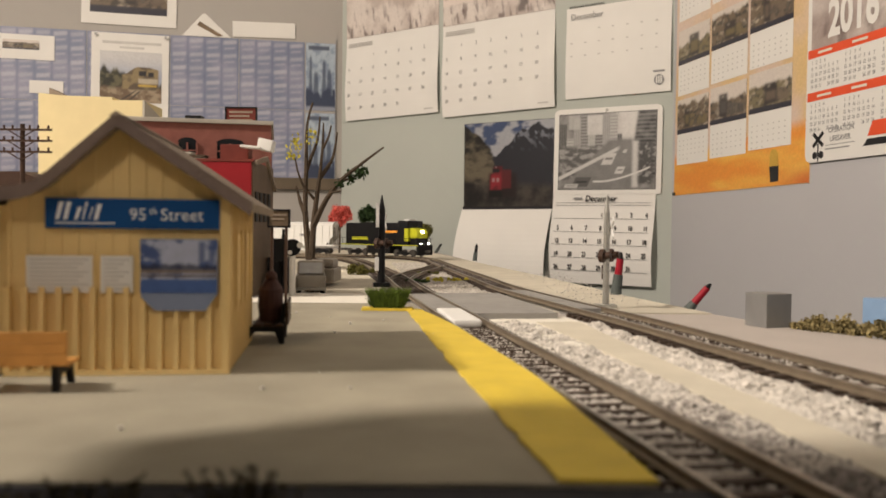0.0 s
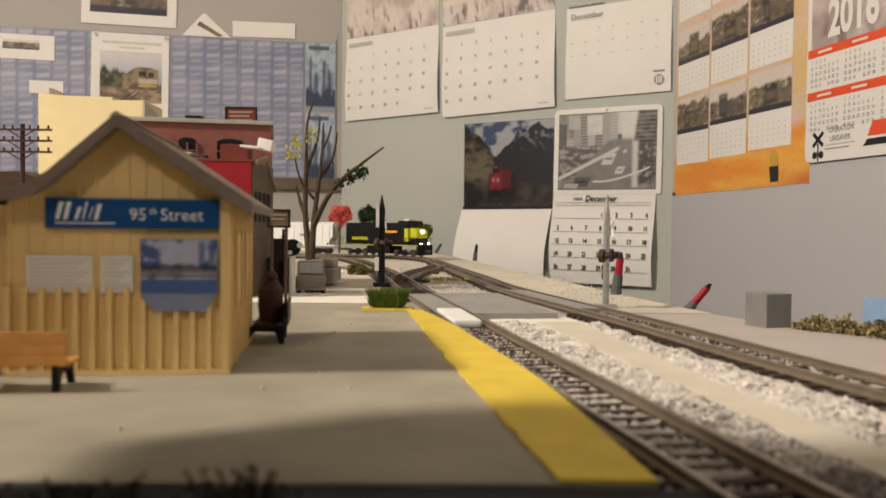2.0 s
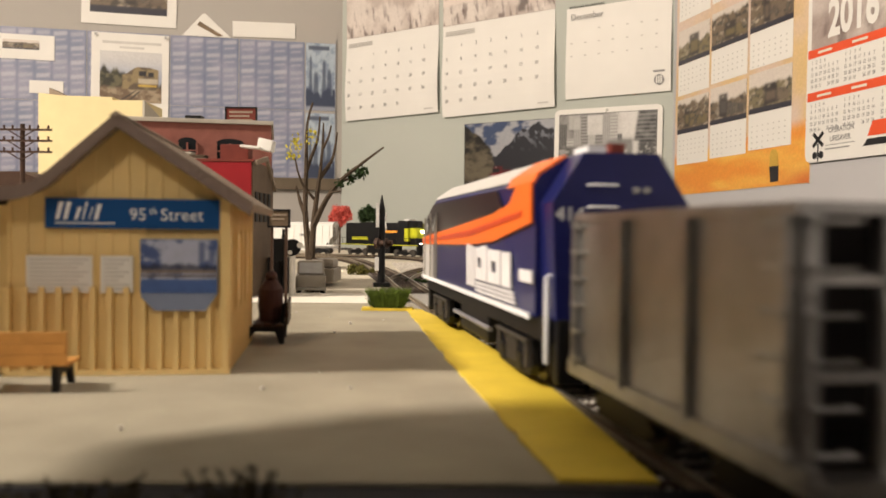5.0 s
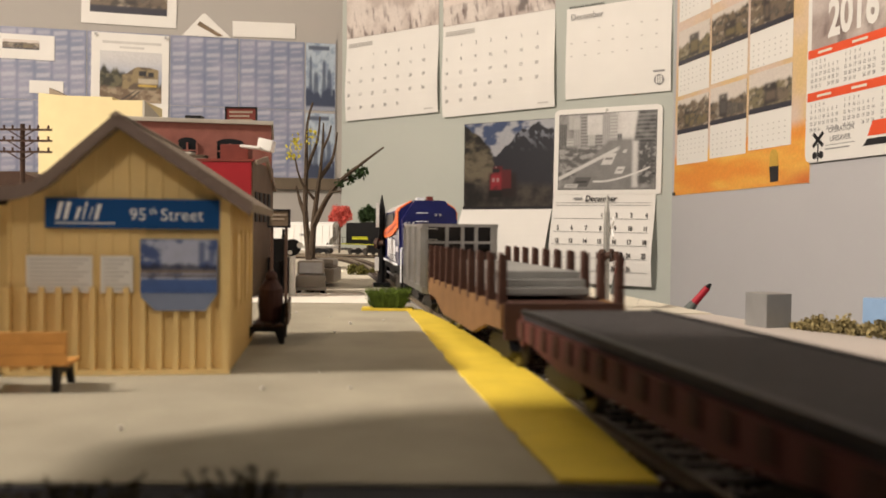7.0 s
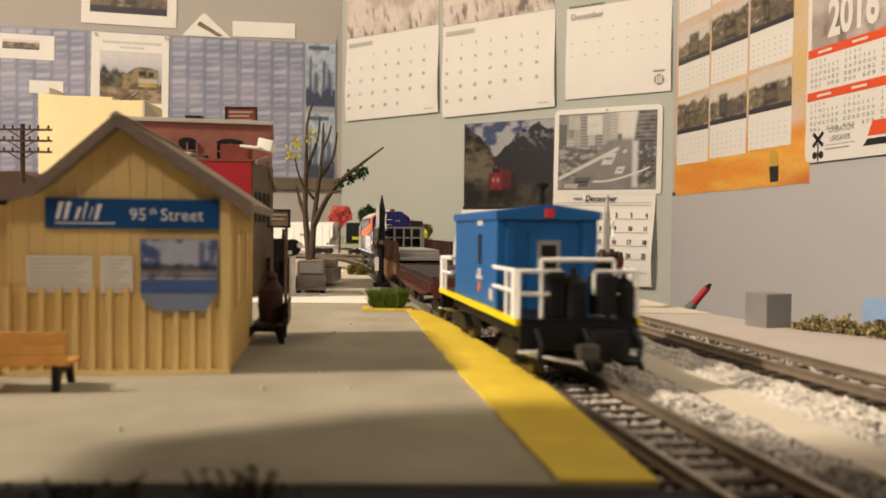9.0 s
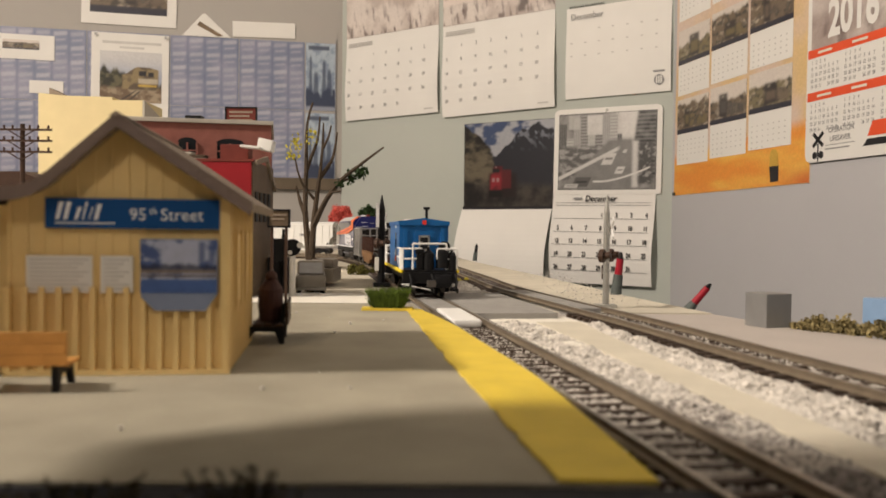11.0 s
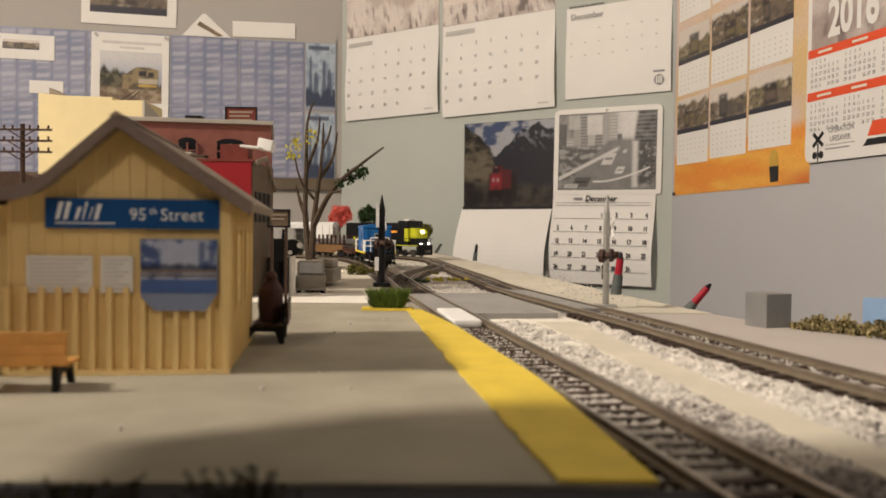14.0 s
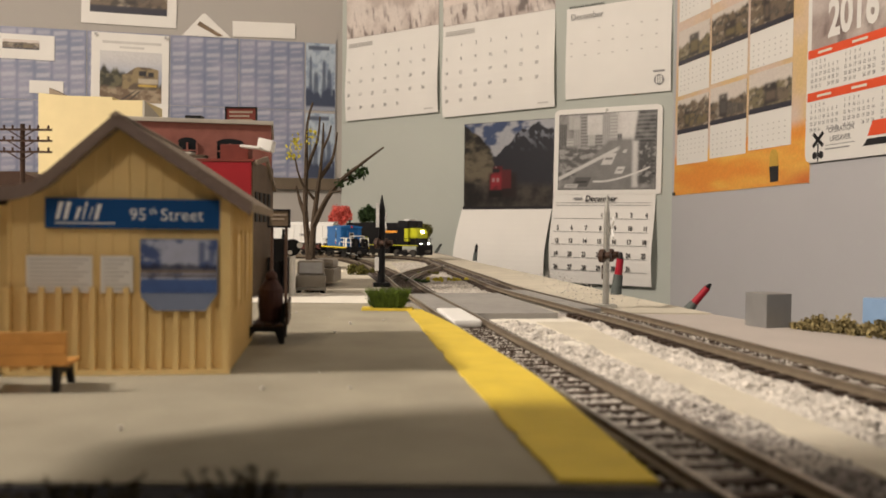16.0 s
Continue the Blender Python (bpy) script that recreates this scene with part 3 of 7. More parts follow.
box(_bm, -0.0150, 0.0150, -0.00135, 0.00135, 0.0012, 0.0034, 0.0002)
_bm.to_mesh(TIE_MESH)
_bm.free()
TIE_MESH.materials.append(M["tie_plastic"])


def track(line, s0, s1, label, ties=(0, 0), gaps=()):
    e = thing("railway_track", pose(0, 0, 0), label, "track")
    for side in (-1, 1):
        bm = bmesh.new()
        sweep(bm, line, s0, s1, side * GAUGE / 2, RAIL)
        rail = part("rail", bm, "rail_steel", e)
        bm = bmesh.new()
        sweep(bm, line, s0, s1, side * GAUGE / 2, HEAD)
        part("railhead", bm, "rail_bright", rail, "worn bright railhead")
    s, far = s0, bmesh.new()
    while s < s1:
        if not any(a < s < b for a, b in gaps):
            p, w = line.at(s), line.way(s)
            m = Matrix.Translation((p.x, p.y, random.uniform(-0.0001, 0.0001))) @ Matrix.Rotation(math.atan2(-w.x, w.y) + random.uniform(-0.02, 0.02), 4, "Z")
            if ties[0] < s < ties[1]:
                ob = new("tie", TIE_MESH)
                ob.parent, ob.matrix_basis = e, m
            else:
                box(far, -0.0150, 0.0150, -0.00135, 0.00135, 0.0012, 0.0034, m=m)
        s += 0.0079
    tagged(part("far_ties", far, "tie_plastic", e), kind="stuff")
    return e


ROAD_ON_MAIN = (0.425, 0.555)
main_track = track(MAIN, MAIN.s[0] + 0.01, MAIN.s[-1] - 0.01, "brown model railway track with dark ties beside the platform", (0.0, 1.5), (ROAD_ON_MAIN,))
outer_track = track(OUTER, OUTER.s[0] + 0.01, OUTER.s[-1] - 0.01, "brown model railway track along the table edge", (0.1, 1.5), ((0.455, 0.60),))
cross_track = track(CROSSOVER, CROSSOVER.s[0], CROSSOVER.s[-1], "brown crossover track joining two lines", (-2, 2))


def crossing_slab(line, s0, s1, d0, d1, top, mat, label):
    bm = bmesh.new()
    a = [line.off(s0 + (s1 - s0) * k / 8, d0) for k in range(9)]
    b = [line.off(s0 + (s1 - s0) * k / 8, d1) for k in range(9)]
    prism(bm, [tuple(p) for p in a] + [tuple(p) for p in b[::-1]], "z", 0.0, top)
    return tagged(part("crossing_slab", bm, mat), label, "crossing", "road crossing slabs")


crossing_slab(MAIN, 0.43, 0.55, -0.0068, 0.0068, 0.0054, "asphalt_grey", "grey asphalt slab between the rails of the road crossing")
crossing_slab(MAIN, 0.418, 0.555, 0.0102, 0.052, 0.0054, "asphalt_grey", "grey asphalt slab between the two tracks")
crossing_slab(OUTER, 0.458, 0.60, -0.0068, 0.0068, 0.0054, "asphalt_grey", "grey asphalt slab between the rails of the road crossing")
_bm = bmesh.new()
box(_bm, -0.0062, 0.0062, -0.030, 0.030, 0.0034, 0.0066, 0.0012)
tagged(part("crossing_pad", _bm, "white_plastic", None, m=pose(0.0072, 0.400, 0, 0, 0, 8)), "white plastic pad lying between the rails", "pad")
_bm = bmesh.new()
prism(_bm, [tuple(MAIN.off(s, 0.011)) for s in (0.30, 0.36, 0.415)] + [tuple(OUTER.off(s, -0.019)) for s in (0.445, 0.40, 0.36)], "z", 0.0, 0.0026)
tagged(part("plaster_patch", _bm, "plaster_white"), "smooth white plaster path between the tracks", "ground", kind="structure")
PATH = [(-0.9, 0.028, 0.041), (0.10, 0.028, 0.041), (0.17, 0.0295, 0.042), (0.27, 0.034, 0.047), (0.33, 0.036, 0.052), (0.405, 0.036, 0.058)]


def path_low(s):
    return float(np.interp(s, [p[0] for p in PATH], [p[1] for p in PATH]))


def path_high(s):
    return float(np.interp(s, [p[0] for p in PATH], [p[2] for p in PATH]))


_bm = bmesh.new()
_along = [-0.9, -0.5, -0.1] + [0.02 * k for k in range(21)]
prism(_bm, [tuple(MAIN.off(s, path_low(s))) for s in _along] + [tuple(MAIN.off(s, path_high(s))) for s in _along[::-1]], "z", 0.0, 0.0030)
tagged(part("plaster_path", _bm, "plaster_cream"), "smooth white plaster path between the tracks", "ground", kind="structure")


def bed(line, s0, s1, d0, d1, top, mat, label):
    bm = bmesh.new()
    n = 16
    a = [tuple(line.off(s0 + (s1 - s0) * k / n, d0)) for k in range(n + 1)]
    b = [tuple(line.off(s0 + (s1 - s0) * k / n, d1)) for k in range(n + 1)]
    prism(bm, a + b[::-1], "z", 0.0, top)
    return tagged(part("track_bed", bm, mat), label, "ground", kind="structure")


bed(MAIN, -0.9, 0.418, -0.0165, -0.0092, 0.0013, "bed_pale", "pale track bed along the platform")
bed(MAIN, -0.9, 0.418, -0.0091, 0.0105, 0.0014, "bed_dark", "dark track bed under the ballast")
bed(MAIN, -0.9, 0.418, 0.0106, 0.0302, 0.0016, "bed_pale", "pale track bed beside the rails")
bed(OUTER, -0.9, 0.455, -0.0091, 0.017, 0.0013, "bed_dark", "dark track bed under the ballast")
bed(OUTER, -0.9, 0.440, -0.044, -0.0092, 0.0015, "bed_pale", "pale track bed beside the rails")
bed(MAIN, 0.556, 1.10, -0.017, 0.016, 0.0014, "bed_dark", "dark track bed behind the crossing")


def gravel(name, count, place, mat, label, lo=0.0005, hi=0.0012):
    """Loose stones: squashed eight-faced lumps, one mesh."""
    rng = random.Random(name)
    verts, faces = [], []
    for _ in range(count):
        x, y, z = place(rng)
        r = rng.uniform(lo, hi)
        q = Euler([rng.uniform(0, 6.3) for _ in range(3)]).to_matrix()
        i = len(verts)
        for v in ((1, 0, 0), (-1, 0, 0), (0, 1, 0), (0, -1, 0), (0, 0, 1), (0, 0, -1)):
            c = q @ (Vector(v) * r * rng.uniform(0.6, 1.25))
            verts.append((x + c.x, y + c.y, z + c.z * 0.8))
        for a in (0, 1):
            for b in (2, 3):
                for c in (4, 5):
                    faces.append((i + a, i + b, i + c) if (a + b + c) % 2 else (i + a, i + c, i + b))
    me = bpy.data.meshes.new(name)
    me.from_pydata(verts, [], faces)
    me.materials.append(M[mat])
    me.update()
    return tagged(new(name, me), label, "ballast", kind="stuff")


def between(line, s0, s1, d0, d1, z0, z1):
    def place(rng):
        s = s0 + (s1 - s0) * rng.random() ** 1.5
        d = rng.uniform(d0, d1)
        p = line.off(s, d)
        return p.x, p.y, rng.uniform(z0, z1)
    return place


def heap(s0, s1, low, high, rise, power=1.5):
    """Stones heaped between two lines along the main track, with lumps and hollows."""
    def place(rng):
        s = s0 + (s1 - s0) * rng.random() ** power
        f = rng.random()
        a, b = low(s), high(s)
        p = MAIN.off(s, a + (b - a) * f)
        lump = 0.5 + 0.9 * noise.noise((p.x * 130, p.y * 130, 2.0)) + 0.4 * noise.noise((p.x * 320, p.y * 320, 5.0))
        return p.x, p.y, 0.0012 + rise * math.sin(math.pi * min(1.0, max(0.0, f))) ** 0.6 * max(0.0, lump) * rng.uniform(0.7, 1.0)
    return place


def outer_edge(s):
    """Where the outer track's tie ends lie, seen from the main track."""
    return 0.0855 - 0.026 * max(0.0, s - 0.17) - 0.0165


FINE = (0.00045, 0.00120)
COARSE = (0.0005, 0.0015)
gravel("ballast", 9000, between(MAIN, 0.15, 0.43, -0.0073, 0.0073, 0.0012, 0.0030), "stone_pale", "pale grey ballast stones between the ties", 0.0004, 0.00095)
# near the camera pale stones thin out: part of the shade is stone colour
gravel("ballast", 1300, between(MAIN, 0.05, 0.20, -0.0073, 0.0073, 0.0010, 0.0030), "stone_pale", "pale grey ballast stones between the ties", 0.0004, 0.00095)
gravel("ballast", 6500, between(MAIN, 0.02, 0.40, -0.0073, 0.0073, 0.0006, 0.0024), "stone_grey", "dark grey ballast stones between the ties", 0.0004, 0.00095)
gravel("ballast", 15000, heap(0.15, 0.400, lambda s: 0.0120, lambda s: path_low(s) + 0.001, 0.0030), "stone_pale", "pale grey ballast stones heaped beside the near track, shade in their colour", *COARSE)
gravel("ballast", 2600, between(MAIN, 0.14, 0.42, 0.0095, 0.0155, 0.0006, 0.0026), "stone_pale", "pale ballast stones at the tie ends", *FINE)
# darker stones up close, with the shade there put into their grey
gravel("ballast", 8000, heap(0.02, 0.215, lambda s: 0.0105, lambda s: path_low(s) + 0.001, 0.0030, 0.8), "stone_grey", "grey ballast stones heaped beside the near track, shade in their colour", *COARSE)
gravel("ballast", 21000, heap(0.10, 0.390, lambda s: path_high(s) - 0.001, outer_edge, 0.0036, 1.2), "stone_pale", "pale ballast stones heaped beside the outer track", *COARSE)
gravel("ballast", 900, between(OUTER, 0.10, 0.44, -0.0165, -0.0120, 0.0002, 0.0014), "stone_pale", "pale ballast stones at the tie ends", *FINE)
# same here: near shade carried by grey stones
gravel("ballast", 1500, heap(0.06, 0.20, lambda s: path_high(s), outer_edge, 0.0036, 1.0), "stone_grey", "grey near ballast stones beside the outer track, shade in their colour", *COARSE)
gravel("ballast", 8000, between(OUTER, 0.12, 0.46, -0.0078, 0.0078, 0.0010, 0.0032), "stone_pale", "pale ballast stones between the ties of the outer track", 0.0004, 0.00095)
gravel("ballast", 2500, between(OUTER, 0.12, 0.46, 0.0095, 0.016, 0.0002, 0.0016), "stone_grey", "grey ballast stones at the table edge", *FINE)
gravel("ballast", 7000, between(MAIN, 0.555, 1.10, -0.017, 0.017, 0.0008, 0.0030), "stone_grey", "grey ballast stones behind the crossing", 0.0005, 0.0011)
gravel("ballast", 9000, between(OUTER, 0.60, 1.20, -0.060, -0.010, 0.0006, 0.0026), "stone_pale", "pale ballast stones behind the crossing", 0.0005, 0.0011)
gravel("ballast", 3500, between(OUTER, 0.60, 1.30, -0.0078, 0.0078, 0.0012, 0.0034), "stone_grey", "grey ballast stones of the outer track", 0.0005, 0.0011)
gravel("ballast", 2600, between(MAIN, 0.12, 0.43, -0.0165, -0.0095, 0.0010, 0.0030), "stone_pale", "pale stones along the platform edge", 0.0004, 0.0009)
gravel("ballast", 260, lambda r: (r.uniform(0.085, 0.13), r.uniform(0.53, 0.95), 0.0012), "stone_pale", "loose pale crumbs beside the outer track", 0.0004, 0.0010)
gravel("ballast", 26, lambda r: (r.uniform(-0.15, 0.0), r.uniform(0.15, 0.45), 0.0061), "stone_pale", "loose crumbs lying on the platform", 0.0004, 0.0010)


# ---- the station house ----
FRONT = pose(-0.0875, 0.2293, 0.0056, 0, 0, 7.6)


def station():
    e = thing("station_house", FRONT, "cream board and batten station house with brown gabled roof", "house")
    w, dp, eave, ridge = 0.0282, 0.070, 0.0475, 0.0660
    bm = bmesh.new()
    prism(bm, [(-w, 0), (w, 0), (w, eave), (0, ridge), (-w, eave)], "y", 0.0, dp)
    wall_ = part("wall", bm, "house_cream", e)
    bm = bmesh.new()
    prism(bm, [(-0.11, 0), (-w - 0.0002, 0), (-w - 0.0002, 0.0455), (-0.11, 0.0445)], "y", 0.0030, dp - 0.004)
    wing = part("side_wing", bm, "house_cream", e)
    n = 13
    for k in range(n + 1):
        x = -w + 2 * w * k / n
        top = eave + (ridge - eave) * (1 - abs(x) / w) - 0.0012
        boxpart("batten", (x - 0.00075, x + 0.00065, -0.0022, 0.0002, 0.0, 0.0236), "house_cream", wall_)
        boxpart("batten", (x - 0.00040, x + 0.00040, -0.0005, 0.0002, 0.0237, top), "house_cream", wall_)
    for k in range(16):
        y = 0.0008 + (dp - 0.0016) * k / 15
        boxpart("batten", (w - 0.0002, w + 0.0009, y - 0.00055, y + 0.00055, 0.0, eave - 0.001), "house_cream", wall_)
    for k in range(18):
        x = -w - 0.0025 - 0.0043 * k
        boxpart("batten", (x - 0.00055, x + 0.00055, 0.0019, 0.0032, 0.0, 0.0236), "house_cream", wing)
    boxpart("base_trim", (-w - 0.0006, w + 0.0012, -0.0026, 0.0003, -0.0001, 0.0014), "house_cream", wall_)
    boxpart("corner_board", (w - 0.0016, w + 0.0012, -0.0014, 0.0003, 0.0001, eave), "house_cream", wall_)
    for y in (0.014, 0.040):
        win = boxpart("side_window", (w + 0.0004, w + 0.0010, y, y + 0.013, 0.018, 0.038), "house_cream", wall_)
        boxpart("window_casing", (w + 0.0008, w + 0.0018, y - 0.0012, y + 0.0002, 0.0165, 0.0395), "house_cream", win)
        boxpart("window_casing", (w + 0.0008, w + 0.0018, y + 0.0128, y + 0.0142, 0.0165, 0.0395), "house_cream", win)
    # roof: two slopes, the left one flattening out over the wing
    over, t = 0.0075, 0.0022
    r = 0.0672
    bm = bmesh.new()
    prism(bm, [(0.0010, r), (0.0350, 0.0444), (0.0356, 0.0444 + t), (0.0010, r + t)], "y", -over, dp + 0.012)
    part("roof_slope", bm, "roof_brown", e)
    left = [(0.0010, r), (-0.0160, 0.0518), (-0.0200, 0.0490), (-0.0240, 0.0478), (-0.034, 0.0470), (-0.115, 0.0462)]
    bm = bmesh.new()
    prism(bm, left + [(a, b + t) for a, b in left[::-1]], "y", -over, dp + 0.012)
    part("roof_slope", bm, "roof_brown", e)
    bm = bmesh.new()
    prism(bm, [(0.0010, r - 0.0012), (0.0354, 0.0431), (0.0360, 0.0444 + t + 0.0002), (0.0010, r + t + 0.0003)], "y", -over - 0.0010, -over - 0.0001)
    part("fascia_board", bm, "fascia_brown", e)
    bm = bmesh.new()
    prism(bm, [(a, b - 0.0012) for a, b in left] + [(a, b + t + 0.0003) for a, b in left[::-1]], "y", -over - 0.0010, -over - 0.0001)
    part("fascia_board", bm, "fascia_brown", e)
    bm = bmesh.new()
    prism(bm, [(-0.0008, r + t - 0.0006), (0.0028, r + t - 0.0006), (0.0010, r + t + 0.0007)], "y", -over - 0.0011, dp + 0.0121)
    part("ridge_cap", bm, "roof_brown", e)
    return e


station()


def station_sign():
    e = thing("station_sign", FRONT @ pose(0.0040, -0.0012, 0.0435), "blue station name board with white lettering", "sign")
    boxpart("board", (-0.0226, 0.0226, -0.0007, 0.0006, -0.0041, 0.0040), "sign_blue", e, 0.0002)
    bm = bmesh.new()
    write(bm, "95", 0.0012, -0.0004, 0.0046, -0.00090)
    write(bm, "th", 0.0052, 0.0006, 0.0026, -0.00090)
    write(bm, "Street", 0.0127, -0.0004, 0.0046, -0.00090)
    part("lettering", bm, "sign_white", e, "white station lettering")
    for k, (a, b) in enumerate(((-0.0200, -0.0184), (-0.0180, -0.0164), (-0.0152, -0.0138), (-0.0132, -0.0122), (-0.0116, -0.0108), (-0.0102, -0.0086))):
        h = (0.0030, 0.0030, 0.0016, 0.0030, 0.0016, 0.0024)[k]
        bm = bmesh.new()
        prism(bm, [(a, -0.0018), (b - 0.0006, -0.0018), (b + 0.0006, h), (a + 0.0010, h)], "y", -0.00090, -0.00075)
        part("emblem_bar", bm, "sign_white", e, "plain white emblem bar")
    boxpart("emblem_bar", (-0.0200, -0.0048, -0.0009, -0.00075, -0.0029, -0.0025), "sign_white", e, 0.0, "plain white emblem bar")


station_sign()


def wall_sheet(name, x0, x1, z0, z1, mat, label, lines=0):
    e = thing(name, FRONT @ pose(0, -0.0006, 0), label, "poster")
    boxpart("sheet", (x0, x1, -0.0004, 0.0, z0, z1), mat, e)
    for k in range(lines):
        z = z1 - (z1 - z0) * (k + 1) / (lines + 1)
        boxpart("print_line", (x0 + 0.001, x1 - 0.001 - 0.004 * ((k * 7) % 3) / 3, -0.0005, -0.0004, z - 0.00018, z + 0.00018), "ink_pale", e)
    return e


wall_sheet("notice", -0.0237, -0.0068, 0.0221, 0.0321, "paper_white", "white paper notice with faint lines on the station wall", 8)
wall_sheet("notice", -0.0047, 0.0037, 0.0221, 0.0321, "paper_white", "narrow white paper notice on the station wall", 8)


def harbour_poster():
    e = thing("window_poster", FRONT @ pose(0.0161, -0.0027, 0.0270), "blue glossy poster of a town by water, glare painted in, rounded below", "poster")
    bm = bmesh.new()
    prism(bm, [(-0.0102, 0.0098), (0.0102, 0.0098), (0.0102, -0.0050), (0.0070, -0.0096), (-0.0062, -0.0096), (-0.0098, -0.0060)], "y", -0.0004, 0.0)
    part("sheet", bm, "poster_blue_dark", e)
    painted(e, "town_print", -0.0100, 0.0100, -0.0048, 0.0096, 0.0006, harbour_ink, 80, 60)
    return e


harbour_poster()


def bench(m, mat, label, solid):
    e = thing("bench", m, label, "bench", "platform benches")
    for k in range(3):
        boxpart("seat_slat", (-0.0125, 0.0125, -0.0075 + 0.0036 * k, -0.0044 + 0.0036 * k, 0.0062, 0.0071), mat, e, 0.0002)
    for k in range(3):
        boxpart("back_slat", (-0.0125, 0.0125, -0.0092, -0.0083, 0.0066 + 0.0027 * k, 0.00925 + 0.0027 * k), mat, e, 0.00015)
    for x in (-0.0095, 0.0095):
        bm = bmesh.new()
        prism(bm, [(-0.0078, 0.0), (-0.0062, 0.0), (-0.0045, 0.0040), (0.0028, 0.0042), (0.0048, 0.0), (0.0064, 0.0), (0.0040, 0.0060), (-0.0062, 0.0061), (-0.0070, 0.0140), (-0.0076, 0.0140), (-0.0080, 0.0061)], "x", x - 0.0008, x + 0.0008)
        part("leg", bm, "plastic_black", e)
    return e


bench(pose(-0.1030, 0.2085, 0.0056, 0, 0, 8), "bench_wood", "orange wooden platform bench with black iron legs", True)
bench(pose(-0.0640, 0.3030, 0.0056, 0, 0, 98), "plastic_brown", "dark brown platform bench beside the station wall", False)


def figurine():
    """A seated toy figure as one plain rounded shape."""
    bm = bmesh.new()
    for z0, z1, r0, r1, y in ((0.0, 0.006, 0.0042, 0.0050, 0), (0.006, 0.013, 0.0052, 0.0048, 0.0004), (0.013, 0.0165, 0.0048, 0.0026, 0.0008)):
        rod(bm, (0, y, z0), (0, y, z1), r0, r1, n=16)
    made = bmesh.ops.create_uvsphere(bm, u_segments=14, v_segments=10, radius=0.0024)["verts"]
    bmesh.ops.translate(bm, verts=made, vec=(0, 0.0008, 0.0180))
    ob = part("figurine", bm, "figure_brown", None, "", pose(-0.0615, 0.3030, 0.0122) @ Matrix.Scale(0.9, 4))
    tagged(ob, "plain brown toy figurine on the dark bench", "figurine")


figurine()


# ---- planter ----
def planter():
    e = thing("planter", pose(-0.0272, 0.4235, 0.0060), "green grass planter on a yellow base plate", "planter")
    boxpart("base_plate", (-0.0130, 0.0125, -0.0045, 0.0060, -0.0004, 0.0010), "yellow_paint", e, 0.0003)
    bm = bmesh.new()
    prism(bm, [(-0.0072, 0.001), (0.0072, 0.001), (0.0100, 0.0075), (-0.0100, 0.0075)], "y", -0.0035, 0.0045)
    part("bowl", bm, "foam_green", e)
    rng, verts, faces = random.Random(5), [], []
    for _ in range(1500):
        u, w = rng.uniform(-1, 1), rng.uniform(-0.0042, 0.0052)
        low = rng.random() < 0.45
        x0 = u * (0.0085 if low else 0.0095)
        z0 = rng.uniform(0.001, 0.006) if low else 0.006
        p = Vector((x0, (-0.0040 if low else w), z0))
        q = p + Vector((u * 0.0026 + rng.uniform(-0.0008, 0.0008), (-0.0012 if low else rng.uniform(-0.001, 0.001)), rng.uniform(0.003, 0.0058)))
        i = len(verts)
        a = rng.uniform(0, 3.14)
        side = Vector((math.cos(a), math.sin(a), 0)) * 0.00022
        verts += [tuple(p - side), tuple(p + side), tuple(q)]
        faces.append((i, i + 1, i + 2))
    me = bpy.data.meshes.new("grass")
    me.from_pydata(verts, [], faces)
    me.materials.append(M["grass_green"])
    ob = new("grass", me)
    ob.parent = e
    tagged(ob, "green grass blades", kind="stuff")


planter()


# ---- the running train ----
def truck(parent, y, axles=2, wheel=0.0050):
    e = boxpart("truck_frame", (-0.0112, 0.0112, -0.0125, 0.0125, 0.0046, 0.0066), "plastic_black", parent, 0.0003, "black truck frame", pose(0, y, 0))
    for x in (-0.0118, 0.0118):
        bm = bmesh.new()
        prism(bm, [(-0.0150, 0.0050), (-0.0110, 0.0028), (0.0110, 0.0028), (0.0150, 0.0050), (0.0110, 0.0078), (0.0040, 0.0088), (-0.0040, 0.0088), (-0.0110, 0.0078)], "x", x - 0.0012, x + 0.0012)
        part("side_frame", bm, "plastic_black", e)
    for k in range(axles):
        yy = (k - (axles - 1) / 2) * 0.019
        for x in (-0.0088, 0.0088):
            bm = bmesh.new()
            rod(bm, (x - 0.0013, yy, wheel), (x + 0.0013, yy, wheel), wheel - 0.0001, n=20)
            part("wheel", bm, "wheel_steel", e, "dark steel wheel")
    return e


def coupler(parent, y, way):
    bm = bmesh.new()
    box(bm, -0.0014, 0.0014, min(y, y + way * 0.007), max(y, y + way * 0.007), 0.0078, 0.0098)
    box(bm, -0.0026, 0.0026, min(y + way * 0.0055, y + way * 0.0095), max(y + way * 0.0055, y + way * 0.0095), 0.0068, 0.0108, 0.0006)
    part("coupler", bm, "wheel_steel", parent, "dark metal coupler")


def grab(bm, a, b, out, r=0.00028):
    a, b, out = Vector(a), Vector(b), Vector(out)
    rod(bm, a + out, b + out, r, n=5)
    rod(bm, a, a + out, r, n=5)
    rod(bm, b, b + out, r, n=5)


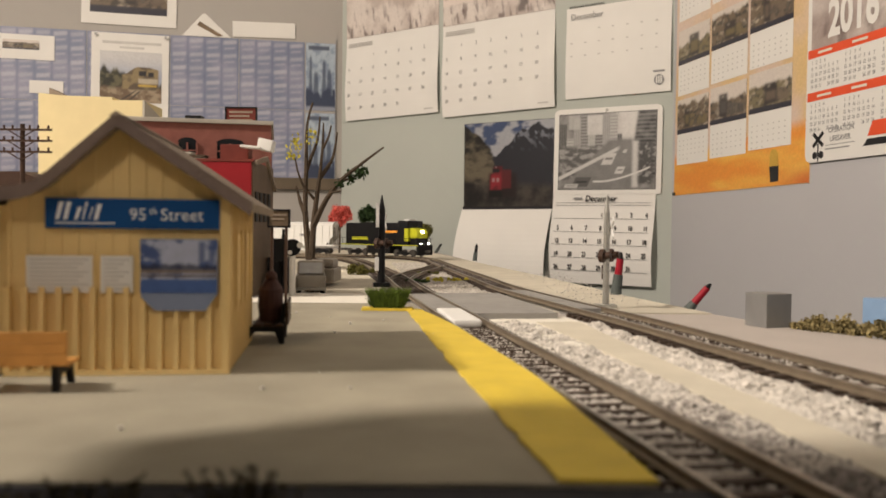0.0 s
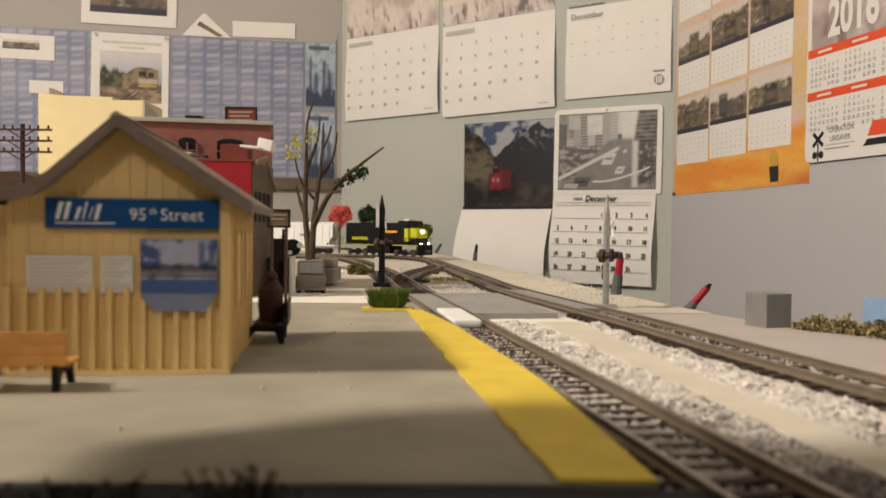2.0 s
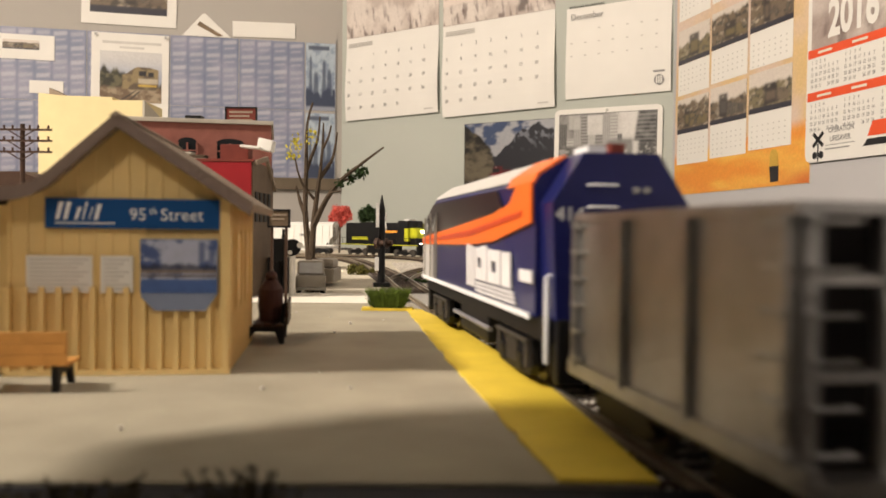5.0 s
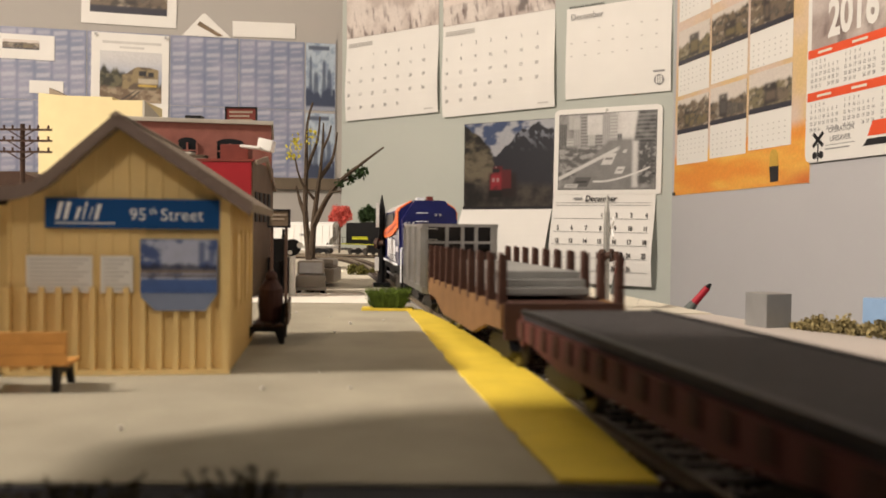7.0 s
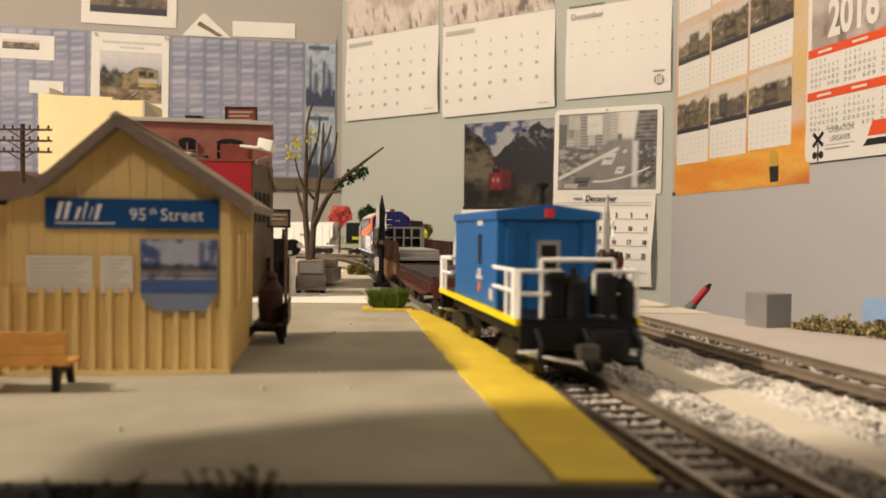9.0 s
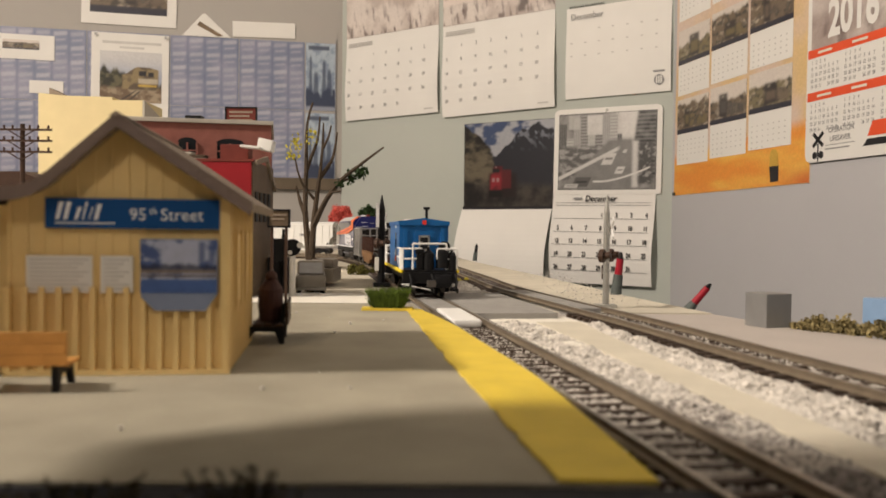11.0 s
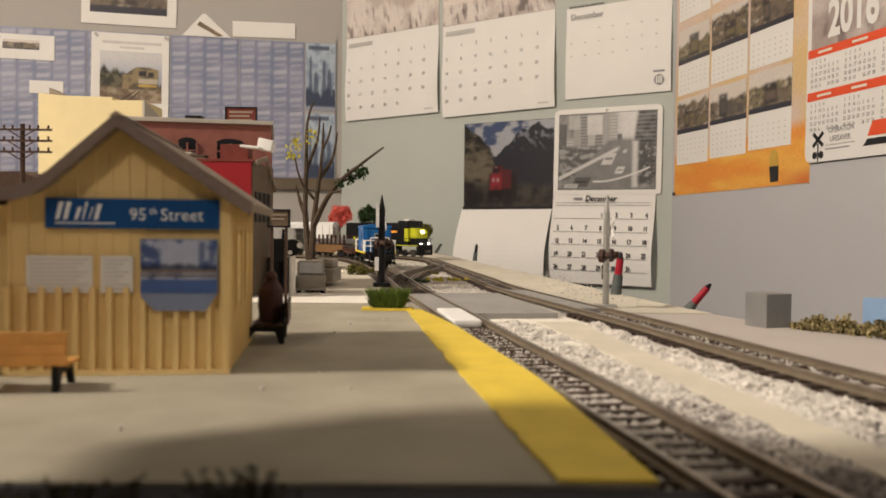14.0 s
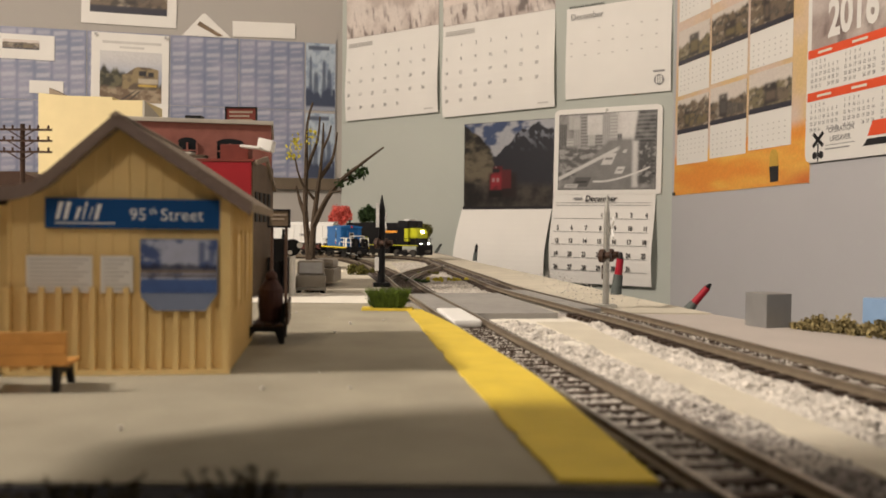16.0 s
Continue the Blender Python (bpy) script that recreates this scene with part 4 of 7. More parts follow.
def passenger_loco():
    """Nose towards +y; length 0.20."""
    e = thing("passenger_locomotive", pose(0, 0, RAIL_TOP), "dark blue, orange and silver passenger locomotive on the track", "locomotive")
    L, W, Z0, Z1 = 0.100, 0.0172, 0.0190, 0.0580
    # body: cross section with rounded shoulders, nose sloped at the top, rear end cut at the top corners
    sec = [(-W, Z0), (W, Z0), (W, 0.0512), (W - 0.0012, 0.0530), (0.0095, Z1 - 0.0008), (0.0070, Z1), (-0.0070, Z1), (-0.0095, Z1 - 0.0008), (-W + 0.0012, 0.0530), (-W, 0.0512)]
    bm = bmesh.new()
    prism(bm, sec, "y", -L + 0.0105, L - 0.030)
    body = part("body", bm, "loco_blue", e, "dark blue body shell")
    bm = bmesh.new()
    prism(bm, [(-W + 0.002, Z0), (W - 0.002, Z0), (W - 0.001, 0.0460), (0.0090, Z1 - 0.0006), (-0.0090, Z1 - 0.0006), (-W + 0.001, 0.0460)], "y", -L, -L + 0.0106)
    part("rear_hood", bm, "loco_blue", e, "dark blue rear end with cut corners")
    bm = bmesh.new()
    rings = []
    for y, ws, wt, zs, zt in ((L - 0.0302, W - 0.0002, W - 0.0012, 0.0512, 0.0580), (L - 0.0085, W - 0.0004, W - 0.0022, 0.0446, 0.0502), (L, W - 0.0010, W - 0.0032, 0.0388, 0.0426)):
        zm = zs + (zt - zs) * 0.30
        half = [(ws, Z0), (ws, zs), (wt, zm), (0.0095, zt - 0.0007), (0.0070, zt)]
        rings.append([bm.verts.new((x, y, z)) for x, z in half] + [bm.verts.new((-x, y, z)) for x, z in half[::-1]])
    faces = [bm.faces.new(rings[0]), bm.faces.new(rings[2][::-1])]
    for ra, rb in zip(rings, rings[1:]):
        for k in range(10):
            faces.append(bm.faces.new((ra[k], rb[k], rb[(k + 1) % 10], ra[(k + 1) % 10])))
    bmesh.ops.recalc_face_normals(bm, faces=faces)
    nose = part("cab_nose", bm, "loco_silver", e, "silver cab nose with sloped front")
    for x in (-0.0056, 0.0056):
        bm = bmesh.new()
        prism(bm, [(L - 0.0006, 0.0428), (L + 0.0000, 0.0434), (L - 0.0070, 0.0497), (L - 0.0076, 0.0491)], "x", x - 0.0046, x + 0.0046)
        part("windscreen", bm, "glass_dark", nose, "dark glass windscreen")
    for sx in (-1, 1):
        def skin(name, pts, mat, label="", lift=0.0003, parent=body):
            b = bmesh.new()
            x = sx * (W + lift)
            prism(b, pts, "x", x - 0.00035 * 1, x + 0.00015)
            return part(name, b, mat, parent, label)
        # silver cab side, dark window band, orange sweep with a red line
        skin("cab_side", [(L - 0.030, Z0), (L - 0.0012, Z0), (L - 0.0012, 0.0345), (L - 0.030, 0.0352)], "loco_silver", "silver cab side")
        skin("window_band", [(-0.060, 0.0440), (L - 0.002, 0.0362), (L - 0.0030, 0.0402), (L - 0.0095, 0.0442), (L - 0.0302, 0.0504), (-0.050, 0.0508)], "band_black", "black window band")
        skin("orange_sweep", [(-0.0885, 0.0512), (-0.0885, 0.0415), (-0.047, 0.0365), (-0.012, 0.0350), (L - 0.0012, 0.0335), (L - 0.0012, 0.0365), (-0.012, 0.0424), (-0.047, 0.0444), (-0.066, 0.0466), (-0.074, 0.0512)], "loco_orange", "orange sweep along the side", 0.0006)
        skin("red_line", [(-0.080, 0.0432), (-0.080, 0.0444), (-0.012, 0.0396), (L - 0.002, 0.0352), (L - 0.002, 0.0346), (-0.012, 0.0378)], "loco_red", "thin red line", 0.0009)
        skin("side_sill", [(-0.088, Z0 - 0.0006), (L - 0.001, Z0 - 0.0006), (L - 0.001, Z0 + 0.0008), (-0.088, Z0 + 0.0008)], "sign_white", "white side sill stripe", 0.0008)
        for a, b, z, h in ((-0.0125, -0.0085, 0.0218, 0.0352), (-0.0170, -0.0132, 0.0218, 0.0350), (-0.0215, -0.0178, 0.0218, 0.0346),
                           (-0.0265, -0.0228, 0.0244, 0.0344), (-0.0320, -0.0265, 0.0244, 0.0282), (-0.0320, -0.0265, 0.0312, 0.0344), (-0.0400, -0.0320, 0.0244, 0.0350), (-0.0460, -0.0412, 0.0244, 0.0342),
                           (-0.0520, -0.0460, 0.0244, 0.0276), (-0.0520, -0.0460, 0.0308, 0.0340), (-0.0575, -0.0520, 0.0244, 0.0340), (-0.0690, -0.0590, 0.0244, 0.0338)):
            skin("emblem_bar", [(a, z), (b, z), (b + 0.001, h), (a + 0.001, h)], "emblem_grey", "pale grey emblem bar", 0.0007)
        for k in range(3):
            z = 0.0206 + 0.0012 * k
            skin("emblem_underline", [(-0.074 + 0.001 * k, z), (-0.0225, z), (-0.0225, z + 0.0007), (-0.074 + 0.001 * k, z + 0.0007)], "emblem_grey", "pale grey underline", 0.0007)
        skin("emblem_patch", [(-0.090, 0.0270), (-0.078, 0.0270), (-0.078, 0.0300), (-0.090, 0.0300)], "emblem_grey", "pale lettering patch", 0.0007)
        for y in (0.056, 0.072):
            skin("handrail", [(y, Z0 + 0.001), (y + 0.0012, Z0 + 0.001), (y + 0.0012, 0.0470), (y, 0.0470)], "metal_silver", "silver handrail", 0.0012)
        for y in (0.0595, 0.089):
            skin("handrail", [(y, Z0 + 0.001), (y + 0.0010, Z0 + 0.001), (y + 0.0010, 0.0455), (y, 0.0455)], "metal_silver", "silver handrail", 0.0012)
        for y in (0.062, 0.080):
            skin("cab_window", [(y - 0.0012, 0.0392), (y + 0.0062, 0.0388), (y + 0.0058, 0.0445), (y - 0.0012, 0.0445)], "glass_dark", "dark cab window", 0.0010)
        b = bmesh.new()
        prism(b, [(sx * (W - 0.0003), 0.0524), (sx * (W - 0.0012), 0.0534), (sx * 0.0098, Z1 - 0.0003), (sx * 0.0060, Z1 + 0.0006), (sx * 0.0060, Z1 + 0.0002), (sx * 0.0096, Z1 - 0.0012), (sx * (W - 0.0020), 0.0524)], "y", -0.062, L - 0.030)
        part("roof_edge", b, "loco_silver", body, "silver roof shoulder")
        b = bmesh.new()
        prism(b, [(sx * (W + 0.0006), 0.0508), (sx * (W - 0.0006), 0.0534), (sx * 0.0098, Z1 - 0.0002), (sx * 0.0092, Z1 - 0.0012), (sx * (W - 0.0018), 0.0526), (sx * (W - 0.001), 0.0508)], "y", -0.0885, -0.0625)
        part("roof_stripe", b, "loco_orange", body, "orange stripe over the roof shoulder")
        for y in (-0.097, ):
            b = bmesh.new()
            for zz in (0.020, ):
                rod(b, (sx * 0.0165, y, Z0 - 0.010), (sx * 0.0165, y, Z0 + 0.010), 0.0006, n=6)
                rod(b, (sx * 0.0115, y, Z0 - 0.010), (sx * 0.0115, y, Z0 + 0.010), 0.0006, n=6)
                rod(b, (sx * 0.0165, y, Z0 + 0.010), (sx * 0.0115, y, Z0 + 0.010), 0.0006, n=6)
            part("rear_handrail", b, "sign_white", e, "white rear handrail")
        bm = bmesh.new()
        write(bm, "414", 0, 0, 0.0046)
        part("number", bm, "sign_white", e, "white road number", pose(sx * 0.0122, -L - 0.0003, 0.0432) if sx < 0 else pose(W + 0.0010, -0.0790, 0.0300, 0, 0, 90))
    bm = bmesh.new()
    for z in (0.0500, 0.0450):
        grab(bm, (-0.0080, -L, z), (-0.0015, -L, z), (0, -0.0014, 0))
    part("grab_iron", bm, "sign_white", e, "white grab irons")
    bm = bmesh.new()
    for x in (0.0005, 0.0030):
        rod(bm, (x + 0.003, -L + 0.001, 0.0490), (x + 0.003, -L - 0.0006, 0.0490), 0.0008, n=8)
    part("rear_lamp", bm, "metal_grey", e, "small round rear lamps")
    bm = bmesh.new()
    prism(bm, [(-0.0048, -L - 0.0004), (0.0048, -L - 0.0004), (0.0048, -L + 0.0002), (-0.0048, -L + 0.0002)], "z", 0.0200, 0.0400)
    part("rear_door", bm, "loco_blue", e)
    for y in (-0.055, -0.020, 0.015):
        bm = bmesh.new()
        rod(bm, (0, y, Z1 - 0.0005), (0, y, Z1 + 0.0013), 0.0065, 0.0060, n=20)
        part("roof_fan", bm, "loco_grey", body, "dark round roof fan")
    boxpart("roof_box", (-0.0012, 0.0022, -L + 0.004, -L + 0.010, Z1 - 0.0012, Z1 + 0.0020), "billboard_red", e)
    boxpart("roof_hatch", (-0.0075, -0.0030, -L + 0.002, -L + 0.012, Z1 - 0.0012, Z1 + 0.0012), "sign_white", e)
    boxpart("fuel_tank", (-0.0145, 0.0145, -0.026, 0.022, 0.0040, 0.0185), "plastic_black", e, 0.0015, "black fuel tank")
    for sx in (-1, 1):
        bm = bmesh.new()
        rod(bm, (sx * 0.0152, -0.032, 0.0095), (sx * 0.0152, 0.030, 0.0095), 0.0008, n=8)
        part("tank_pipe", bm, "loco_grey", e, "grey pipe along the tank")
    boxpart("underframe", (-0.0160, 0.0160, -L + 0.002, L - 0.003, 0.0135, 0.0194), "plastic_black", e)
    boxpart("pilot", (-0.0150, 0.0150, L - 0.004, L + 0.001, 0.0035, 0.0150), "plastic_black", e, 0.001)
    boxpart("rear_pilot", (-0.0150, 0.0150, -L - 0.001, -L + 0.003, 0.0045, 0.0194), "plastic_black", e, 0.0008)
    for x in (-0.004, 0.004):
        bm = bmesh.new()
        rod(bm, (x, L - 0.006, 0.039), (x, L + 0.0004, 0.039), 0.0015, n=12)
        part("headlight", bm, "lamp_glow", nose)
    for y in (-0.062, 0.060):
        tr = truck(e, y, 2, 0.0058)
        for sx in (-1, 1):
            bm = bmesh.new()
            prism(bm, [(-0.0190, 0.0060), (-0.0160, 0.0030), (-0.0060, 0.0026), (0.0060, 0.0026), (0.0160, 0.0030), (0.0190, 0.0060), (0.0185, 0.0125), (-0.0185, 0.0125)], "x", sx * 0.0143 - 0.0010, sx * 0.0143 + 0.0010)
            for yy in (-0.0095, 0.0095):
                box(bm, sx * 0.0156 - 0.0008, sx * 0.0156 + 0.0008, yy - 0.0026, yy + 0.0026, 0.0040, 0.0086, 0.0004)
            part("outer_frame", bm, "plastic_black", tr, "black cast side frame")
            bm = bmesh.new()
            for yy in (-0.0150, -0.0040, 0.0, 0.0040, 0.0150):
                rod(bm, (sx * 0.0156, yy, 0.0050), (sx * 0.0156, yy, 0.0110), 0.0009, n=8)
            rod(bm, (sx * 0.0160, -0.0170, 0.0118), (sx * 0.0160, 0.0170, 0.0118), 0.0006, n=6)
            part("spring", bm, "wheel_steel", tr, "worn steel springs and pipe")
    coupler(e, -L, -1)
    return e


def hopper():
    """Small silver ribbed hopper; length 0.082."""
    e = thing("silver_hopper", pose(0, 0, RAIL_TOP), "silver ribbed steel hopper car on the track", "rail car")
    L, W, Z0, Z1 = 0.0385, 0.0168, 0.0135, 0.0415
    body = e
    for x in (-1, 1):
        boxpart("side_panel", (x * W - 0.0005, x * W + 0.0005, -L, L, Z0, Z1), "hopper_silver", e)
        for k in range(4):
            y = -L + 0.0012 + (2 * L - 0.0024) * k / 3
            boxpart("side_rib", (x * W + (0.0004 if x > 0 else -0.0017), x * W + (0.0017 if x > 0 else -0.0004), y - 0.0007, y + 0.0007, Z0 - 0.001, Z1), "hopper_silver", e)
        boxpart("top_chord", (x * W - 0.0010, x * W + 0.0018, -L - 0.0006, L + 0.0006, Z1 - 0.0001, Z1 + 0.0014), "hopper_silver", e)
        boxpart("side_sill", (x * W - 0.0012, x * W + 0.0014, -L - 0.003, L + 0.003, Z0 - 0.0030, Z0 - 0.0001), "hopper_silver", e)
    for y in (-1, 1):
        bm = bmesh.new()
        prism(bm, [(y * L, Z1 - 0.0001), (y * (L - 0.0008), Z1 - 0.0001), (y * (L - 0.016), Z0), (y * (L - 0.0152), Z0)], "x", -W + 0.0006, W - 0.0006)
        # shade inside the open bays is put into this sheet's dark colour
        part("end_sheet", bm, "deck_and_bay_shade", e)
        bm = bmesh.new()
        box(bm, -W, W, y * L - 0.0007, y * L + 0.0007, Z1, Z1 + 0.0014)
        for x in (-W + 0.001, -0.006, 0.0015, 0.008, W - 0.001):
            box(bm, x - 0.0008, x + 0.0008, y * L - 0.0009, y * L + 0.0009, Z0 - 0.002, Z1)
        for z in (0.0225, 0.0335):
            box(bm, -W, W, y * L - 0.0006, y * L + 0.0006, z, z + 0.0012)
        part("end_frame", bm, "hopper_silver", e, "silver end frame with open bays")
        bm = bmesh.new()
        for k in range(6):
            z = Z0 + 0.001 + 0.0052 * k
            grab(bm, (-W - 0.0002, y * (L - 0.0055), z), (-W - 0.0002, y * (L - 0.0005), z), (-0.0016, 0, 0))
            grab(bm, (-W + 0.0008, y * L, z), (-W + 0.0060, y * L, z), (0, y * 0.0018, 0))
        part("ladder", bm, "hopper_silver", e, "silver ladder rungs")
        boxpart("end_platform", (-W, W, y * (L + 0.0005) - 0.003, y * (L + 0.0005) + 0.003, Z0 - 0.0035, Z0 - 0.0016), "hopper_silver", e)
        truck(e, y * 0.0245)
        coupler(e, y * 0.0395, y)
    boxpart("floor_pan", (-W + 0.002, W - 0.002, -0.022, 0.022, 0.0080, 0.0136), "plastic_black", e)
    return e


def stake_flat():
    """Brown depressed flat car with stakes and a load of steel plates; length 0.140."""
    e = thing("stake_flat_car", pose(0, 0, RAIL_TOP), "rust brown flat car with stakes carrying grey steel plates", "rail car")
    L, W = 0.070, 0.0170
    for x in (-1, 1):
        bm = bmesh.new()
        prism(bm, [(-L, 0.0125), (-L + 0.020, 0.0118), (-L + 0.040, 0.0072), (L - 0.040, 0.0072), (L - 0.020, 0.0118), (L, 0.0125), (L, 0.0192), (-L, 0.0192)], "x", x * W - 0.0009, x * W + 0.0009)
        part("side_beam", bm, "tan_side", e, "tan brown fishbelly side")
        for k in range(10):
            y = -L + 0.003 + (2 * L - 0.006) * k / 9
            bm = bmesh.new()
            a = 0.0008
            prism(bm, [(x * W - 0.0011, 0.0176), (x * W + 0.0013, 0.0176), (x * W + 0.0011, 0.0328), (x * W - 0.0006, 0.0335), (x * W - 0.0009, 0.0328)], "y", y - 0.0014, y + 0.0014)
            part("stake", bm, "rust_brown", e)
    boxpart("deck", (-W + 0.001, W - 0.001, -L, L, 0.0165, 0.0190), "rust_brown", e, 0.0, "rust brown deck")
    for y in (-1, 1):
        boxpart("end_sill", (-W, W, y * L - 0.0010, y * L + 0.0010, 0.0095, 0.0196), "rust_brown", e)
        truck(e, y * 0.048)
        coupler(e, y * L, y)
    rng = random.Random(3)
    for k in range(3):
        m = pose(rng.uniform(-0.0006, 0.0006), rng.uniform(-0.002, 0.002), 0.0206 + 0.0023 * k, 0, 0, rng.uniform(-0.8, 0.8))
        boxpart("steel_plate", (-0.0132, 0.0132, -0.054 + 0.003 * k, 0.056 - 0.002 * k, 0, 0.0022), "plate_steel", e, 0.0003, "grey steel plate", m)
    for y in (-0.030, 0.0, 0.030):
        boxpart("timber", (-0.0125, 0.0125, y - 0.0016, y + 0.0016, 0.0190, 0.0206), "bark", e)
    return e


def plain_flat():
    """Low red-brown flat car with a dark deck; length 0.140."""
    e = thing("flat_car", pose(0, 0, RAIL_TOP), "empty red-brown flat car with a dark deck", "rail car")
    L, W = 0.070, 0.0172
    boxpart("deck", (-W, W, -L, L, 0.0172, 0.0192), "deck_and_bay_shade", e, 0.0003, "dark grey timber deck")
    for k in range(34):
        y = -L + 0.0022 + (2 * L - 0.0044) * k / 33
        boxpart("plank", (-W + 0.0012, W - 0.0012, y - 0.0019, y + 0.0019, 0.0190, 0.01945), "deck_and_bay_shade", e)
    for x in (-1, 1):
        bm = bmesh.new()
        prism(bm, [(-L, 0.0128), (-L + 0.014, 0.0122), (-L + 0.034, 0.0098), (L - 0.034, 0.0098), (L - 0.014, 0.0122), (L, 0.0128), (L, 0.0171), (-L, 0.0171)], "x", x * W - 0.0012, x * W + 0.0006)
        part("side_beam", bm, "flat_red", e, "red-brown side beam")
        for k in range(15):
            y = -L + 0.005 + (2 * L - 0.010) * k / 14
            boxpart("stake_pocket", (x * W + (0.0004 if x > 0 else -0.0017), x * W + (0.0017 if x > 0 else -0.0004), y - 0.0017, y + 0.0017, 0.0125, 0.0171), "rust_brown", e)
        boxpart("edge_rail", (x * W - 0.0004, x * W + 0.0010, -L, L, 0.0186, 0.0197), "plastic_black", e)
    for y in (-1, 1):
        boxpart("end_sill", (-W, W, y * L - 0.0010, y * L + 0.0012, 0.0105, 0.0190), "flat_red", e)
        truck(e, y * 0.049)
        coupler(e, y * L, y)
    boxpart("centre_beam", (-0.004, 0.004, -L + 0.01, L - 0.01, 0.0080, 0.0172), "plastic_black", e)
    bm = bmesh.new()
    rod(bm, (0.0060, -L - 0.001, 0.0165), (0.0060, -L - 0.001, 0.0250), 0.0004, n=6)
    rod(bm, (0.0045, -L - 0.0012, 0.0250), (0.0075, -L - 0.0012, 0.0250), 0.0022, n=10)
    part("brake_wheel", bm, "plastic_black", e, "black brake wheel")
    return e


def caboose():
    """Blue transfer caboose with open end platforms; length 0.124, body 0.068."""
    e = thing("caboose", pose(0, 0, RAIL_TOP), "bright blue caboose with white railings and yellow sill", "caboose")
    L, W, WB, B0, B1, Z0, Z1 = 0.062, 0.0166, 0.0154, -0.0323, 0.0356, 0.0166, 0.0458
    bm = bmesh.new()
    box(bm, -WB, WB, B0, B1, Z0, Z1 - 0.0008)
    body = part("body", bm, "caboose_blue", e, "bright blue body")
    bm = bmesh.new()
    prism(bm, [(-WB - 0.0006, Z1 - 0.0028), (WB + 0.0006, Z1 - 0.0028), (WB + 0.0006, Z1 - 0.0003), (0, Z1 + 0.0018), (-WB - 0.0006, Z1 - 0.0003)], "y", B0 - 0.0014, B1 + 0.0014)
    part("roof", bm, "caboose_blue", e, "blue shallow peaked roof")
    for x in (-1, 1):
        boxpart("side_sill", (x * W - 0.0006, x * W + 0.0008, -L, L, 0.0148, 0.0166), "sill_yellow", e, 0.0, "yellow side sill")
        boxpart("side_step", (x * 0.0150 - 0.0016, x * 0.0150 + 0.0016, -L + 0.001, -L + 0.008, 0.0050, 0.0062), "plastic_black", e)
        px = x * WB
        bm = bmesh.new()
        box(bm, px - 0.0003, px + 0.0003, -0.0105, -0.0062, 0.0290, 0.0385)
        part("side_window", bm, "glass_dark", body, "narrow dark side window")
        bm = bmesh.new()
        box(bm, px - 0.00025, px + 0.00025, -0.0125, -0.0045, 0.0412, 0.0436)
        box(bm, px - 0.00025, px + 0.00025, -0.0130, -0.0035, 0.0240, 0.0252)
        box(bm, px - 0.00025, px + 0.00025, -0.0100, -0.0060, 0.0252, 0.0275)
        box(bm, px - 0.00025, px + 0.00025, -0.0275, -0.0230, 0.0185, 0.0220)
        part("side_lettering", bm, "photo_grey_light", body, "small pale lettering bars")
        bm = bmesh.new()
        rod(bm, (px - 0.0004, -0.0084, 0.0215), (px + 0.0004, -0.0084, 0.0215), 0.0016, n=12)
        part("side_emblem", bm, "loco_orange", body, "small orange round emblem")
    for y, face in ((B0, -1), (B1, 1)):
        boxpart("end_door", (-0.0058, 0.0058, y - 0.0008, y + 0.0008, Z0, 0.0395), "caboose_blue", body)
        for dims in ((-0.0034, 0.0034, 0.0355, 0.0368), (-0.0034, 0.0034, 0.0270, 0.0283), (-0.0034, -0.0024, 0.0270, 0.0368), (0.0024, 0.0034, 0.0270, 0.0368)):
            boxpart("window_frame", (dims[0], dims[1], y + face * 0.0010 - 0.0005, y + face * 0.0010 + 0.0005, dims[2], dims[3]), "metal_silver", body)
        boxpart("door_window", (-0.0025, 0.0025, y + face * 0.0009 - 0.0003, y + face * 0.0009 + 0.0003, 0.0280, 0.0358), "glass_dark", body)
        for x in (-0.0115, 0.0115):
            boxpart("end_post", (x - 0.0012, x + 0.0012, y - 0.0008, y + 0.0008, Z0, 0.0425), "caboose_blue", body)
        boxpart("end_platform", (-W, W, min(y, face * L), max(y, face * L), 0.0150, 0.0166), "plastic_black", e)
        # railings: end and sides of the platform
        ye = face * (L - 0.0015)

        def bar(name, a, b):
            bm = bmesh.new()
            rod(bm, a, b, 0.0006, n=6)
            part(name, bm, "white_plastic", e, "white railing")
        for x in (-0.0160, -0.0100, 0.0100, 0.0160):
            bar("railing_post", (x, ye, 0.0166), (x, ye, 0.0320 if abs(x) < 0.012 else 0.0290))
        for z in (0.0290, 0.0230):
            for s in (-1, 1):
                bar("railing_bar", (s * 0.0045, ye, z), (s * 0.0160, ye, z))
        bar("railing_bar", (-0.0100, ye, 0.0320), (0.0100, ye, 0.0320))
        for s in (-1, 1):
            bar("railing_post", (s * 0.0045, ye, 0.0230), (s * 0.0045, ye, 0.0290))
        for x in (-1, 1):
            for z in (0.0290, 0.0235):
                bar("railing_bar", (x * W, ye, z), (x * W, y + face * 0.001, z))
            for q in (0.004, 0.011):
                bar("railing_post", (x * W, ye - face * q, 0.0166), (x * W, ye - face * q, 0.0290))
            boxpart("railing_plate", (x * W - 0.0005, x * W + 0.0005, min(ye, ye - face * 0.004), max(ye, ye - face * 0.004), 0.0166, 0.0290), "white_plastic", e, 0.0, "white railing plate")
        boxpart("end_beam", (-W + 0.0004, W - 0.0004, face * L - 0.0012, face * L + 0.0012, 0.0085, 0.0150), "plastic_black", e)
        bm = bmesh.new()
